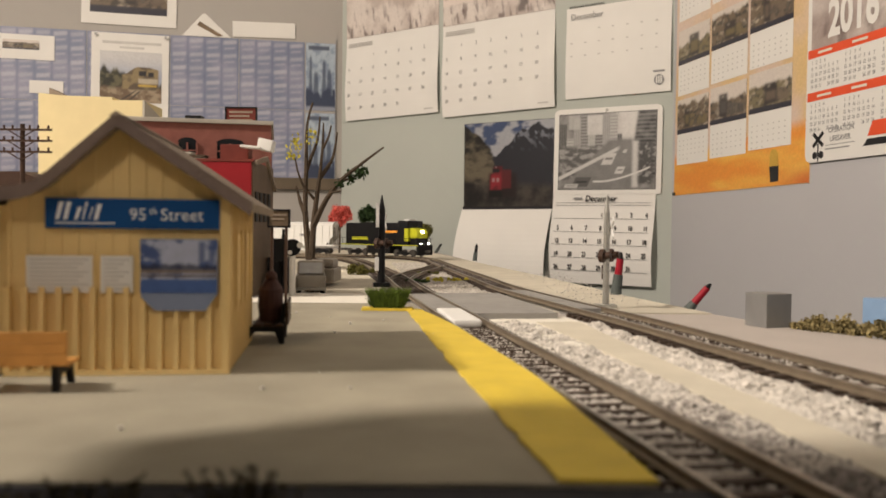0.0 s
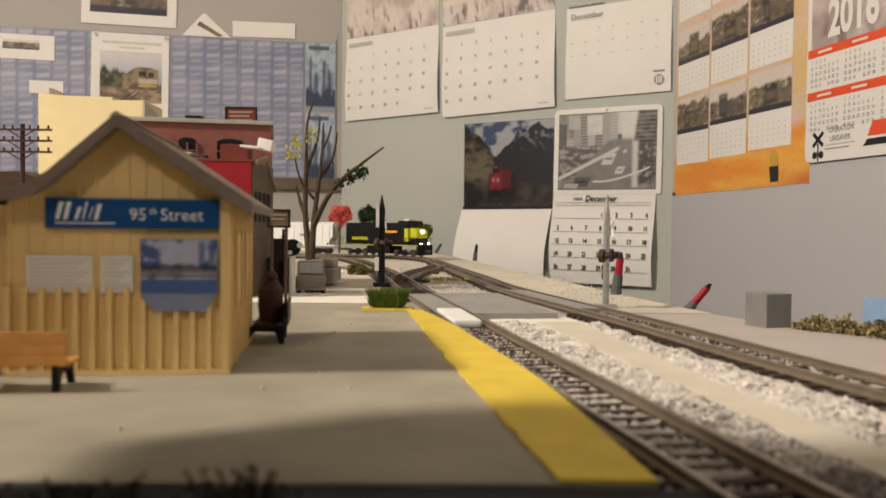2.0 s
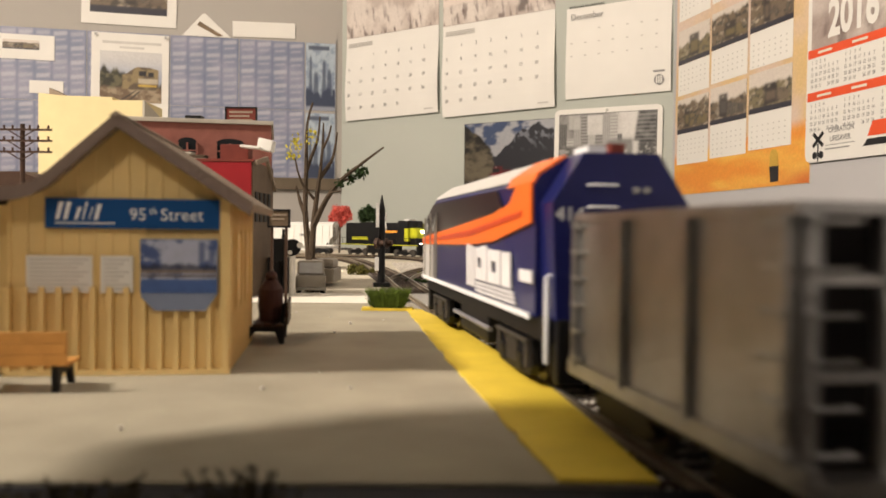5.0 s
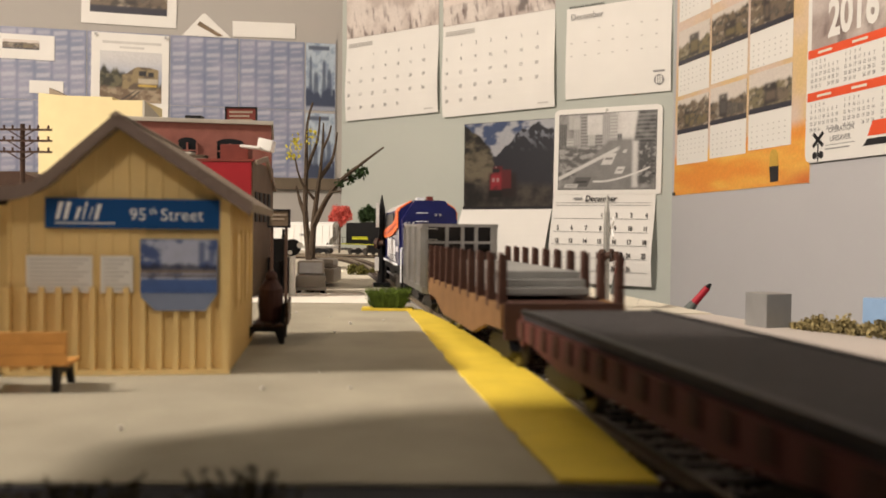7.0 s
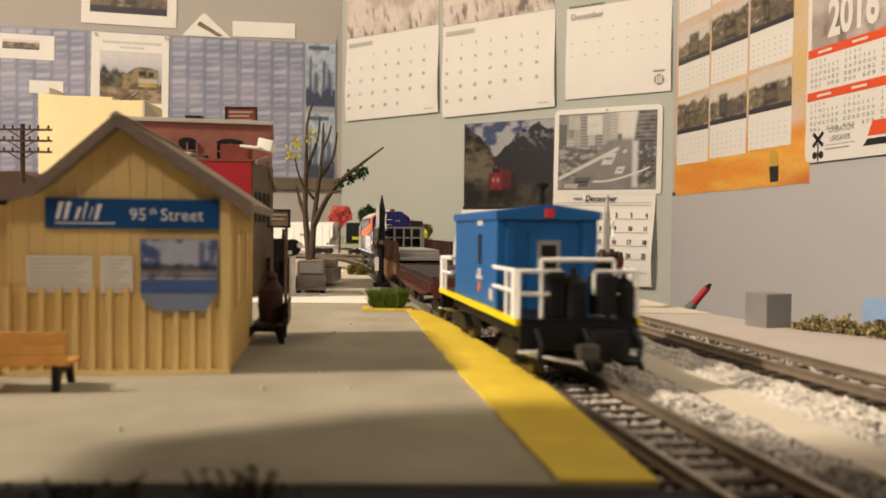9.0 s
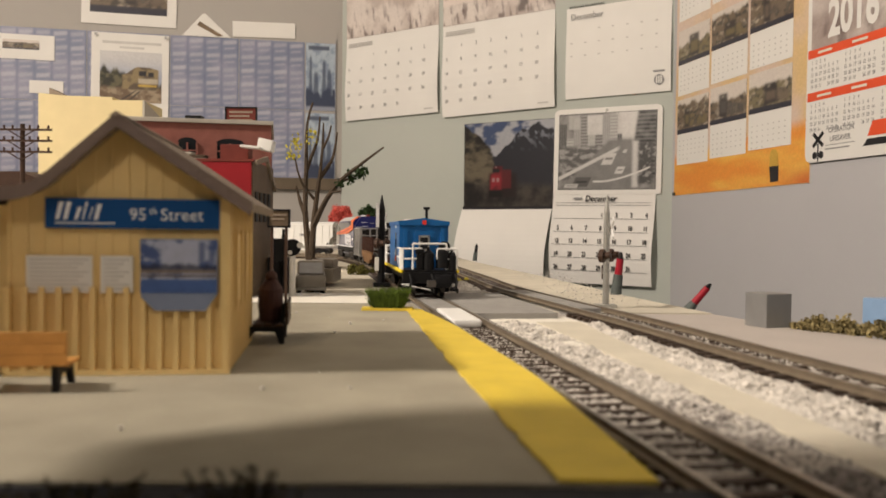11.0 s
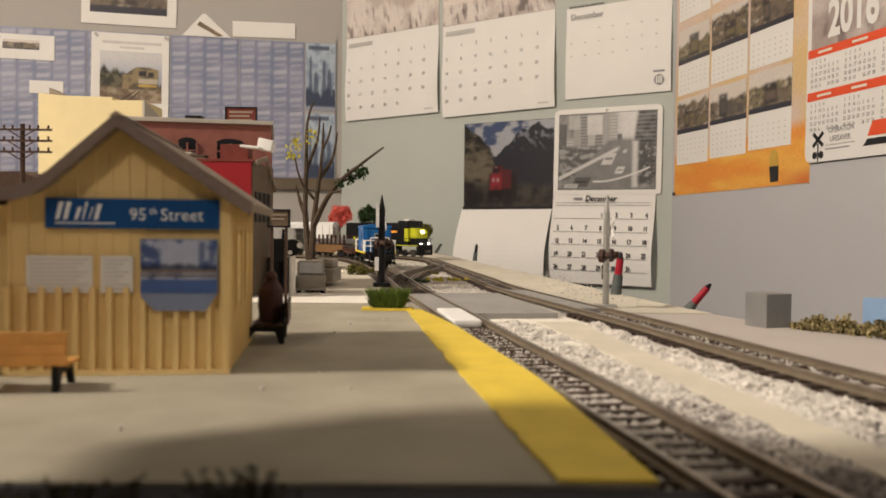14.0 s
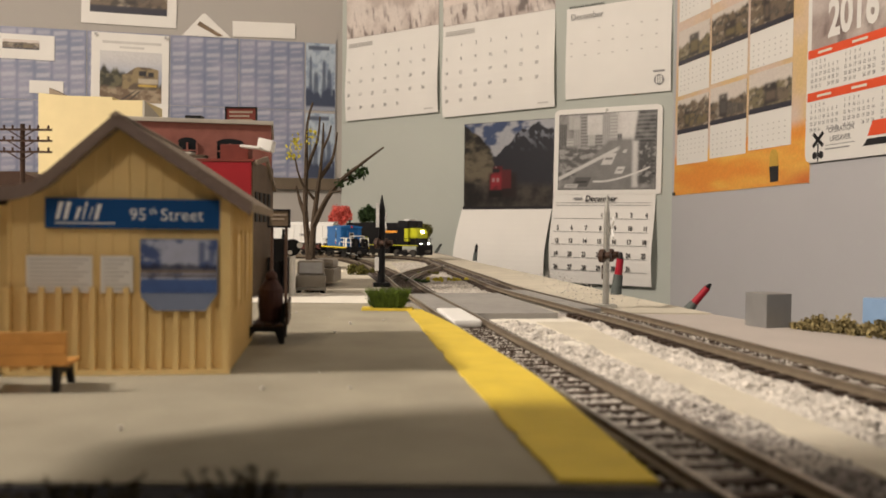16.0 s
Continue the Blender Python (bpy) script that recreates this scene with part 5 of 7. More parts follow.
        for x in (-0.0140, 0.0140):
            rod(bm, (x - 0.003, face * (L + 0.0020), 0.0082), (x + 0.003, face * (L + 0.0020), 0.0082), 0.0004, n=6)
        rod(bm, (-0.0150, face * (L + 0.0018), 0.0078), (0.0, face * (L + 0.003), 0.0050), 0.0004, n=6)
        part("cut_lever", bm, "white_plastic", e, "white cut lever bars")
        truck(e, face * 0.040)
        coupler(e, face * L, face)
    boxpart("underframe", (-0.0120, 0.0120, -L + 0.004, L - 0.004, 0.0095, 0.0150), "plastic_black", e)
    # end platform gear: brake stand, air tanks, hoses and a heavy draught box
    boxpart("brake_stand", (-0.0078, -0.0038, -0.0612, -0.0560, 0.0166, 0.0262), "plastic_black", e, 0.0008, "black brake stand")
    boxpart("gear_housing", (-0.0084, -0.0032, -0.0618, -0.0554, 0.0258, 0.0290), "plastic_black", e, 0.0012, "black gear housing")
    for x, z, r in ((-0.0005, 0.0215, 0.0036), (0.0078, 0.0230, 0.0040), (0.0136, 0.0205, 0.0034)):
        bm = bmesh.new()
        rod(bm, (x, -0.0585, z - 0.0055), (x, -0.0585, z + 0.0045), r, n=16)
        rod(bm, (x, -0.0585, z + 0.0045), (x, -0.0585, z + 0.0066), r, r * 0.35, n=16)
        rod(bm, (x, -0.0585, z + 0.0066), (x, -0.0585, z + 0.0085), r * 0.25, n=8)
        part("air_tank", bm, "plastic_black", e, "black upright tank")
    boxpart("draught_box", (0.0020, 0.0128, -0.0672, -0.0615, 0.0060, 0.0140), "plastic_black", e, 0.0026, "rounded black draught box")
    boxpart("end_step", (0.0120, 0.0172, -0.0640, -0.0560, 0.0040, 0.0056), "plastic_black", e, 0.0006, "black end step")
    for x in (-0.0120, 0.0010, 0.0150):
        bm = bmesh.new()
        pts = [(x, -0.0630, 0.0140), (x + 0.0008, -0.0660, 0.0100), (x - 0.0004, -0.0668, 0.0060), (x + 0.0012, -0.0655, 0.0035)]
        for p, q in zip(pts, pts[1:]):
            rod(bm, p, q, 0.0008, n=6)
        part("air_hose", bm, "plastic_black", e, "black air hose")
    bm = bmesh.new()
    rod(bm, (0.0090, -L + 0.003, 0.0166), (0.0090, -L + 0.003, 0.0300), 0.0004, n=6)
    rod(bm, (0.0090, -L + 0.002, 0.0300), (0.0090, -L + 0.0036, 0.0300), 0.0036, n=14)
    part("brake_wheel", bm, "plastic_black", e, "black brake wheel")
    bm = bmesh.new()
    rod(bm, (0.0040, B0 + 0.020, Z1), (0.0040, B0 + 0.020, Z1 + 0.0085), 0.0009, n=8)
    rod(bm, (0.0040, B0 + 0.020, Z1 + 0.0075), (0.0040, B0 + 0.020, Z1 + 0.0092), 0.0020, 0.0022, n=12)
    part("chimney", bm, "plastic_black", e, "black smoke stack")
    boxpart("marker_lamp", (-0.0013, 0.0013, B0 - 0.0020, B0 - 0.0012, Z1 - 0.0022, Z1 + 0.0004), "marker_lens", e, 0.0, "red marker lamp")
    return e


TRAIN = []


RUN = [(4.0, 0.246), (6.3, 0.592), (6.5, 0.622), (7.0, 0.7045), (7.5, 0.7785), (8.0, 0.8556), (8.25, 0.890), (8.5, 0.9215), (8.75, 0.959), (9.0, 0.9966)]


def nose_at(t):
    """Where the locomotive's nose is along the main track at t seconds: it slows a little on its way."""
    if t < 4.0:
        return 0.246 + 0.150 * (t - 4.0) - 0.016 * min(1.0, 4.0 - t) ** 2
    if t > 9.0:
        return 0.9966 + 0.1404 * (t - 9.0)
    return float(np.interp(t, [r[0] for r in RUN], [r[1] for r in RUN]))


def ride(s_mid, half):
    a, b = MAIN.at(s_mid - half), MAIN.at(s_mid + half)
    w = b - a
    return Matrix.Translation(((a.x + b.x) / 2, (a.y + b.y) / 2, RAIL_TOP)) @ Matrix.Rotation(math.atan2(-w.x, w.y), 4, "Z")


def motions():
    for ob, behind, half in TRAIN:
        walk(ob, [(k * 0.25, ride(nose_at(k * 0.25) - behind, half)) for k in range(65)])


TRAIN += [(passenger_loco(), 0.100, 0.060), (hopper(), 0.259, 0.025), (stake_flat(), 0.396, 0.048), (plain_flat(), 0.556, 0.049), (caboose(), 0.709, 0.040)]


# ---- pictures and calendars on the walls ----
def wall_pose(side, x, z, roll=0.0):
    """A pose on a wall: x to the right along it, y into it."""
    o, u = {"corner": (CORNER_L, (CORNER_R - CORNER_L).normalized()), "east": (CORNER_R, DIR_R), "north": (CORNER_L, -DIR_L)}[side]
    p = o + u * x
    m = Matrix(((u.x, -u.y, 0, p.x), (u.y, u.x, 0, p.y), (0, 0, 1, z), (0, 0, 0, 1)))
    return m @ Matrix.Rotation(radians(roll), 4, "Y")


def sheet(parent, name, x0, x1, z0, z1, mat, lift=0.0, label="", t=0.0004):
    bm = bmesh.new()
    box(bm, x0, x1, -lift - t, -lift, z0, z1)
    return part(name, bm, mat, parent, label)


def curled(parent, name, w, h, out, mat, label="", top=0.002, n=12):
    """A paper page hanging from its top edge, its lower part bowed away from the wall."""
    bm = bmesh.new()
    pts = []
    for k in range(n + 1):
        f = k / n
        pts.append((-top - out * math.sin(f * 2.2) ** 2, -h * f))
    ring = [(y, z) for y, z in pts] + [(y + 0.0006, z) for y, z in pts[::-1]]
    prism(bm, ring, "x", 0, w)
    ob = part(name, bm, mat, parent, label)
    return ob, pts


def dates(parent, w, h, first, last, rows_from, row_h, size, y=-0.0034, mat="ink_grey", left=0.06):
    bm = bmesh.new()
    for d in range(1, last + 1):
        k = d - 1 + first
        x = w * left + (w * (1 - left)) * ((k % 7) + 0.25) / 7
        write(bm, str(d), x, -rows_from - row_h * (k // 7), size, y)
    return tagged(part("date_number", bm, mat, parent, "printed date numbers"), kind="stuff")


def rules(parent, name, w, zs, y, mat="ink_pale", x0=0.0, t=0.0008):
    bm = bmesh.new()
    for z in zs:
        plate(bm, x0, w, z - t / 2, z + t / 2, y, 0.0002)
    return part(name, bm, mat, parent)


def pin(parent, x, z, mat="metal_silver"):
    bm = bmesh.new()
    rod(bm, (x, -0.001, z), (x, -0.006, z), 0.003, 0.0042, n=10)
    part("pin", bm, mat, parent, "round push pin")


def winter_calendar(x, z, w, h, first, label, seed, roll):
    e = thing("wall_calendar", wall_pose("corner", x, z, roll), label, "calendar", "calendars on the corner wall")
    sheet(e, "backing", 0.001, w - 0.001, -0.004, 0.232, "paper_white", 0.0003)
    sheet(e, "photo", 0, w, 0.001, 0.230, "photo_winter", 0.0012, "pale winter landscape photo")
    painted(e, "photo_print", 0.001, w - 0.001, 0.002, 0.229, 0.0022, winter_ink(seed), 110, 80, "bare winter trees in pale snow")
    curled(e, "date_page", w, h, 0.010, "paper_white", "white date page")
    last = 31
    bm = bmesh.new()
    for d in range(1, last + 1):
        k = d - 1 + first
        r = k // 7
        zz = -0.052 - r * 0.0355
        f = -zz / h
        yy = -0.002 - 0.010 * math.sin(f * 2.2) ** 2 - 0.0012
        write(bm, str(d), w * (0.045 + (k % 7) / 7.4), zz, 0.0120, yy, 0.0, 0.85, 0.012)
    tagged(part("date_number", bm, "ink_grey", e, "printed date numbers"), kind="stuff")
    rules(e, "month_heading", w * 0.30, (-0.016, -0.020, -0.024), -0.0046, "ink_pale", w * 0.03, 0.003)
    rules(e, "printer_mark", w * 0.95, (-h + 0.012,), -0.010, "ink_pale", w * 0.86, 0.004)
    return e


winter_calendar(0.017, 0.577, 0.304, 0.227, 2, "white wall calendar with pale winter photo and date page", 21, -1.0)
winter_calendar(0.334, 0.573, 0.316, 0.233, 1, "wall calendar with pale winter creek photo and date page", 34, -1.2)


def blank_calendar():
    e = thing("wall_calendar", wall_pose("corner", 0.680, 0.574, -0.3), "white spiral bound calendar page with faint grid", "calendar", "calendars on the corner wall")
    curled(e, "date_page", 0.252, 0.213, 0.006, "paper_white", "white page with faint grid")
    bm = bmesh.new()
    write(bm, "December", 0.052, -0.022, 0.021, -0.0058, 0.0, 0.9)
    part("month_name", bm, "ink_grey", e, "small printed month name")
    bm = bmesh.new()
    for d in range(31):
        k = d + 2
        plate(bm, 0.012 + (k % 7) * 0.034, 0.018 + (k % 7) * 0.034, -0.055 - 0.030 * (k // 7), -0.052 - 0.030 * (k // 7), -0.0072, 0.0002)
    tagged(part("date_mark", bm, "ink_pale", e), kind="stuff")
    bm = bmesh.new()
    rod(bm, (0.226, -0.0060, -0.186), (0.226, -0.0096, -0.186), 0.0115, n=20)
    part("round_emblem", bm, "ink_grey", e, "round grey emblem")
    bm = bmesh.new()
    for dx in (-0.005, 0, 0.005):
        plate(bm, 0.226 + dx - 0.0014, 0.226 + dx + 0.0014, -0.194, -0.178, -0.0097, 0.0003)
    part("emblem_bar", bm, "paper_white", e)
    bm = bmesh.new()
    plate(bm, 0.213, 0.239, -0.1690, -0.1650, -0.0090, 0.0003)
    part("caption_bar", bm, "ink_grey", e)
    bm = bmesh.new()
    for k in range(16):
        rod(bm, (0.010 + 0.0055 * k, -0.001, 0.000), (0.010 + 0.0055 * k, -0.006, 0.004), 0.0011, n=5)
    part("spiral_binding", bm, "ink_black", e, "black wire binding")


blank_calendar()


def mountain_calendar():
    e = thing("wall_calendar", wall_pose("corner", 0.402, 0.107), "wall calendar with dark mountain photo and red locomotive", "calendar", "calendars on the corner wall")
    w, h = 0.251, 0.213
    ph = sheet(e, "photo", 0, w, 0, h, "photo_dark", 0.002, "dark mountain railway photo")

    painted(ph, "photo_print", 0.001, w - 0.001, 0.001, h - 0.001, 0.0027, mountain_ink, 150, 120, "mountain valley with a red locomotive")
    bm = bmesh.new()
    box(bm, -0.002, w + 0.002, -0.005, -0.001, -0.004, 0.003)
    part("binding", bm, "ink_black", e, "dark binding strip")
    # the date page below hangs forward and shows blank
    bm = bmesh.new()
    n, out = 14, 0.045
    lo = []
    for k in range(n + 1):
        f = k / n
        lo.append((-0.004 - out * math.sin(min(1.0, f * 1.2) * 1.57), -0.003 - 0.175 * f))
    ring = lo + [(y + 0.0008, z) for y, z in lo[::-1]]
    prism(bm, ring, "x", -0.004, w - 0.004)
    part("blank_page", bm, "paper_white", e, "blank white page bowed forward")


mountain_calendar()


def city_calendar():
    e = thing("wall_calendar", wall_pose("corner", 0.652, 0.138, 0.6), "white calendar with grey city street photo and dates", "calendar", "calendars on the corner wall")
    w = 0.262
    bm = bmesh.new()
    r = 0.014
    pts = []
    for cx, cz, a0 in ((w - r, 0.200 - r, 0), (r, 0.200 - r, 90)):
        for k in range(6):
            a = radians(a0 + 18 * k)
            pts.append((cx + r * math.cos(a), cz + r * math.sin(a)))
    prism(bm, pts + [(0, 0), (w, 0)], "y", -0.0050, -0.0036)
    mount = part("photo_mount", bm, "paper_white", e, "white mount with rounded corners")
    ph = sheet(e, "photo", 0.012, w - 0.012, 0.010, 0.188, "photo_grey_dark", 0.0051, "black and white street photo", 0.0003)

    painted(ph, "photo_print", 0.0135, w - 0.0135, 0.0115, 0.1865, 0.0058, city_ink, 170, 120, "black and white city street")
    pin(e, w / 2, 0.193)
    curled(e, "date_page", w - 0.012, 0.208, 0.022, "paper_white", "white date page", 0.0035)

    def out(zz):
        return -0.0035 - 0.022 * math.sin(min(1, -zz / 0.208) * 2.2) ** 2 - 0.0020
    bm = bmesh.new()
    write(bm, "December", 0.122, -0.011, 0.020, -0.0080, 0.2, 0.9, 0.015)
    part("month_name", bm, "ink_black", e, "printed month name")
    bm = bmesh.new()
    plate(bm, 0.054, 0.076, -0.013, -0.008, -0.0080, 0.0003)
    part("emblem_bar", bm, "ink_grey", e, "small emblem bar")
    for r in range(7):
        zz = (-0.020, -0.026, -0.057, -0.088, -0.118, -0.148, -0.178)[r]
        bm = bmesh.new()
        plate(bm, 0.008, w - 0.022, zz - 0.0005, zz + 0.0005, out(zz), 0.0003)
        part("rule_line", bm, "ink_grey", e)
    bm = bmesh.new()
    for d in range(1, 32):
        k = d + 2
        zz = -0.049 - 0.0305 * (k // 7)
        write(bm, str(d), 0.020 + (k % 7) * 0.0355, zz, 0.0150, out(zz) - 0.0006, 0.0, 0.72, 0.03)
    tagged(part("date_number", bm, "ink_black", e, "printed date numbers"), kind="stuff")


city_calendar()


def photo_panel(parent, x0, x1, z0, z1, tones, seed, lift=0.0012):
    """One small printed railway photo."""
    ph = sheet(parent, "photo", x0, x1, z0, z1, tones[0], lift, "small railway photo", 0.0003)
    painted(ph, "photo_print", x0, x1, z0, z1, lift + 0.0006, panel_ink(seed), 56, 34)
    return ph


def orange_calendar():
    e = thing("year_poster", wall_pose("east", 0.012, 0.130, 0.4), "orange year calendar poster with small railway photos", "poster")
    w = 0.476
    bm = bmesh.new()
    prism(bm, [(0, 0), (w, 0.006), (w, 0.70), (0, 0.70)], "y", -0.0014, -0.0004)
    part("paper", bm, "orange_pale", e, "pale orange printed paper")
    def ink(u, v):
        n = fbm(u * 3, v * 4, 91)
        c = mix((0.68, 0.54, 0.45), (0.70, 0.50, 0.24), ease(-0.2, 0.5, n + 0.6 * ease(0.80, 1.0, u) * ease(0.7, 0.2, v)))
        glow = mix((0.80, 0.30, 0.045), (0.86, 0.52, 0.10), ease(-0.3, 0.5, fbm(u * 2 + v * 9, v * 14, 92)))
        glow = mix(glow, (0.62, 0.16, 0.04), ease(0.75, 1.0, u) * ease(0.06, 0.0, v))
        return mix(c, glow, ease(0.135, 0.10, v - 0.03 * u))
    painted(e, "printed_ground", 0.0005, w - 0.0005, 0.0008, 0.699, 0.0016, ink, 50, 90, "orange print fading upward", 0.006)
    tones = (("photo_brown", "photo_olive", "photo_grey_dark"), ("photo_brown", "photo_winter", "photo_grey_dark"), ("photo_winter", "paper_cream", "photo_olive"))
    for r, z in enumerate((0.066, 0.215, 0.375)):
        for c in range(3):
            x0 = 0.012 + c * 0.140
            sheet(e, "date_block", x0, x0 + 0.132, z + c * 0.004, z + 0.066 + c * 0.004, "paper_white", 0.0019, "white date block", 0.0003)
            photo_panel(e, x0, x0 + 0.132, z + 0.0665 + c * 0.004, z + 0.140 + c * 0.004, tones[(c + r) % 3], 31 + r * 3 + c, 0.0019)
            bm = bmesh.new()
            for k in range(31):
                plate(bm, x0 + 0.010 + 0.017 * (k % 7), x0 + 0.014 + 0.017 * (k % 7), z + 0.050 - 0.010 * (k // 7), z + 0.0525 - 0.010 * (k // 7), -0.0022, 0.0002)
            tagged(part("date_mark", bm, "ink_pale", e), kind="stuff")
    bm = bmesh.new()
    prism(bm, [(0.366, 0.012), (0.390, 0.013), (0.390, 0.040), (0.362, 0.040)], "y", -0.0024, -0.0021)
    part("engine_print", bm, "photo_dark", e, "dark lower half of printed engine")
    bm = bmesh.new()
    prism(bm, [(0.362, 0.0402), (0.390, 0.0402), (0.387, 0.062), (0.380, 0.070), (0.370, 0.070), (0.363, 0.062)], "y", -0.0024, -0.0021)
    part("engine_print", bm, "photo_yellow", e, "yellow upper half of printed engine")
    pin(e, 0.004, 0.004, "marker_base")


orange_calendar()


def year_calendar():
    e = thing("wall_calendar", wall_pose("east", 0.480, 0.165, 0.3), "white year calendar with red headings and numerals", "calendar")
    w = 0.42
    bm = bmesh.new()
    r = 0.012
    prism(bm, [(r, 0), (w, 0), (w, 0.62), (0.004, 0.62), (0, r), (r * 0.3, r * 0.3)], "y", -0.0048, -0.0036)
    part("paper", bm, "paper_white", e, "white printed paper")
    sheet(e, "photo", 0.012, w, 0.183, 0.45, "photo_winter", 0.0049, "faded railway photo", 0.0003)

    def ink(u, v):
        c = mix((0.40, 0.33, 0.30), (0.60, 0.54, 0.50), ease(-0.4, 0.4, fbm(u * 5, v * 4, 95)))
        return mix(c, (0.16, 0.12, 0.11), 0.8 * ease(0.1, 0.5, fbm(u * 14, v * 5, 96)) * ease(0.5, 0.0, v))
    painted(e, "photo_print", 0.0125, w - 0.0005, 0.1835, 0.4495, 0.0053, ink, 60, 40)
    bm = bmesh.new()
    write(bm, "2016", 0.112, 0.222, 0.080, -0.0060, 0.0, 0.72, 0.035)
    part("year_number", bm, "paper_white", e, "large white year numerals")
    for z in (0.170, 0.100):
        sheet(e, "red_heading", 0.004, w, z, z + 0.014, "red_print", 0.0049, "red month heading bar", 0.0004)
        for c in range(5):
            x0 = 0.012 + 0.082 * c
            bm = bmesh.new()
            for k in range(31):
                write(bm, str(k + 1), x0 + 0.0105 * (k % 7) + 0.003, z - 0.008 - 0.0098 * ((k + 3) // 7), 0.0078, -0.0052, 0.0, 0.85, 0.02)
            tagged(part("date_number", bm, "ink_grey", e, "printed date numbers"), kind="stuff")
            bm = bmesh.new()
            plate(bm, x0 + 0.018, x0 + 0.052, z + 0.005, z + 0.009, -0.0054, 0.0002)
            part("month_bar", bm, "paper_cream", e)
    bm = bmesh.new()
    write(bm, "OPERATION", 0.090, 0.048, 0.0120, -0.0054, 0.0, 0.9, 0.015)
    write(bm, "LIFESAVER", 0.088, 0.034, 0.0120, -0.0054, 0.0, 0.9, 0.015)
    plate(bm, 0.052, 0.122, 0.0245, 0.0255, -0.0050, 0.0003)
    plate(bm, 0.052, 0.110, 0.0180, 0.0200, -0.0050, 0.0003)
    part("lettering", bm, "ink_grey", e, "printed safety lettering")
    bm = bmesh.new()
    for a in (40, -40):
        box(bm, -0.0165, 0.0165, -0.0003, 0, -0.0032, 0.0032, m=pose(0.034, -0.0050, 0.036, 0, a, 0))
    rod(bm, (0.026, -0.0048, 0.011), (0.026, -0.0054, 0.011), 0.006, n=12)
    rod(bm, (0.042, -0.0048, 0.011), (0.042, -0.0054, 0.011), 0.006, n=12)
    plate(bm, 0.0325, 0.0355, 0.001, 0.030, -0.0050, 0.0003)
    part("crossing_symbol", bm, "ink_black", e, "black crossing symbol")
    bm = bmesh.new()
    prism(bm, [(0.150, 0.030), (0.160, 0.052), (0.30, 0.052), (0.30, 0.030)], "y", -0.0054, -0.0050)
    part("emblem", bm, "red_print", e, "plain red emblem")
    bm = bmesh.new()
    prism(bm, [(0.140, 0.016), (0.150, 0.026), (0.30, 0.026), (0.30, 0.016)], "y", -0.0054, -0.0050)
    part("emblem_bar", bm, "ink_black", e)


year_calendar()


def pattern_poster(x0, x1, z0, z1, seed):
    e = thing("patterned_poster", wall_pose("north", 0, 0), "blue poster sheet with rows of small repeated prints", "poster", "blue patterned poster sheets")
    sheet(e, "paper", x0, x1, z0, z1, "poster_blue", 0.0006)
    nx, nz = max(1, round((x1 - x0) / 0.046)), max(1, round((z1 - z0) / 0.034))
    painted(e, "banner_print", x0 + 0.001, x1 - 0.001, z0 + 0.001, z1 - 0.001, 0.0013, pattern_ink(nx, nz, seed), nx * 14, nz * 12, "rows of small pale banners")


for _x0, _x1 in ((-1.30, -0.886), (-0.884, -0.672), (-0.670, -0.462), (-0.460, -0.282), (-0.280, -0.104)):
    pattern_poster(_x0, _x1, 0.379, 0.566, 3)
    pattern_poster(_x0, _x1, 0.176, 0.3775, 4)


def skyline_poster(z0, z1):
    e = thing("skyline_poster", wall_pose("north", 0, 0), "narrow blue poster of harbour towers", "poster", "narrow posters by the corner")
    sheet(e, "paper", -0.101, -0.019, z0, z1, "poster_blue_light", 0.0016)
    painted(e, "tower_print", -0.100, -0.020, z0 + 0.001, z1 - 0.001, 0.0023, skyline_ink, 44, 80)
    bm = bmesh.new()
    box(bm, -0.0185, -0.0165, -0.004, -0.001, z0 - 0.01, z1 + 0.012)
    part("edge_strip", bm, "ink_grey", e, "dark edge strip")


skyline_poster(0.379, 0.566)
skyline_poster(0.178, 0.372)


def framed_print(x, z, w, h, roll, label, pic, tones, title=False, seed=1, lift=0.003):
    e = thing("photo_print", wall_pose("north", x, z, roll) @ pose(0, -lift, 0), label, "picture")
    sheet(e, "paper", 0, w, 0, h, "paper_white", 0.0, "white paper border", 0.0006)
    if pic:
        x0, x1, z0, z1 = pic
        photo_panel(e, x0 * w, x1 * w, z0 * h, z1 * h, tones, seed, 0.0007)
    if title:
        bm = bmesh.new()
        plate(bm, w * 0.14, w * 0.90, h * 0.875, h * 0.905, -0.0007, 0.0003)
        plate(bm, w * 0.36, w * 0.68, h * 0.82, h * 0.845, -0.0007, 0.0003)
        part("title_bar", bm, "ink_pale", e)
        pin(e, w * 0.06, h * 0.97, "metal_grey")
        pin(e, w * 0.96, h * 0.97, "metal_grey")
    return e


_print_e = framed_print(-0.661, 0.340, 0.196, 0.224, 0.5, "white framed print of a silver yellow locomotive", None, None, True, 5)


def engine_print(e):
    x0, z0, w, h = 0.022, 0.042, 0.156, 0.134
    ph = sheet(e, "photo", x0, x0 + w, z0, z0 + h, "photo_winter", 0.0008, "colour photo of a locomotive", 0.0003)
    painted(ph, "photo_print", x0, x0 + w, z0, z0 + h, 0.0014, engine_ink, 100, 80)


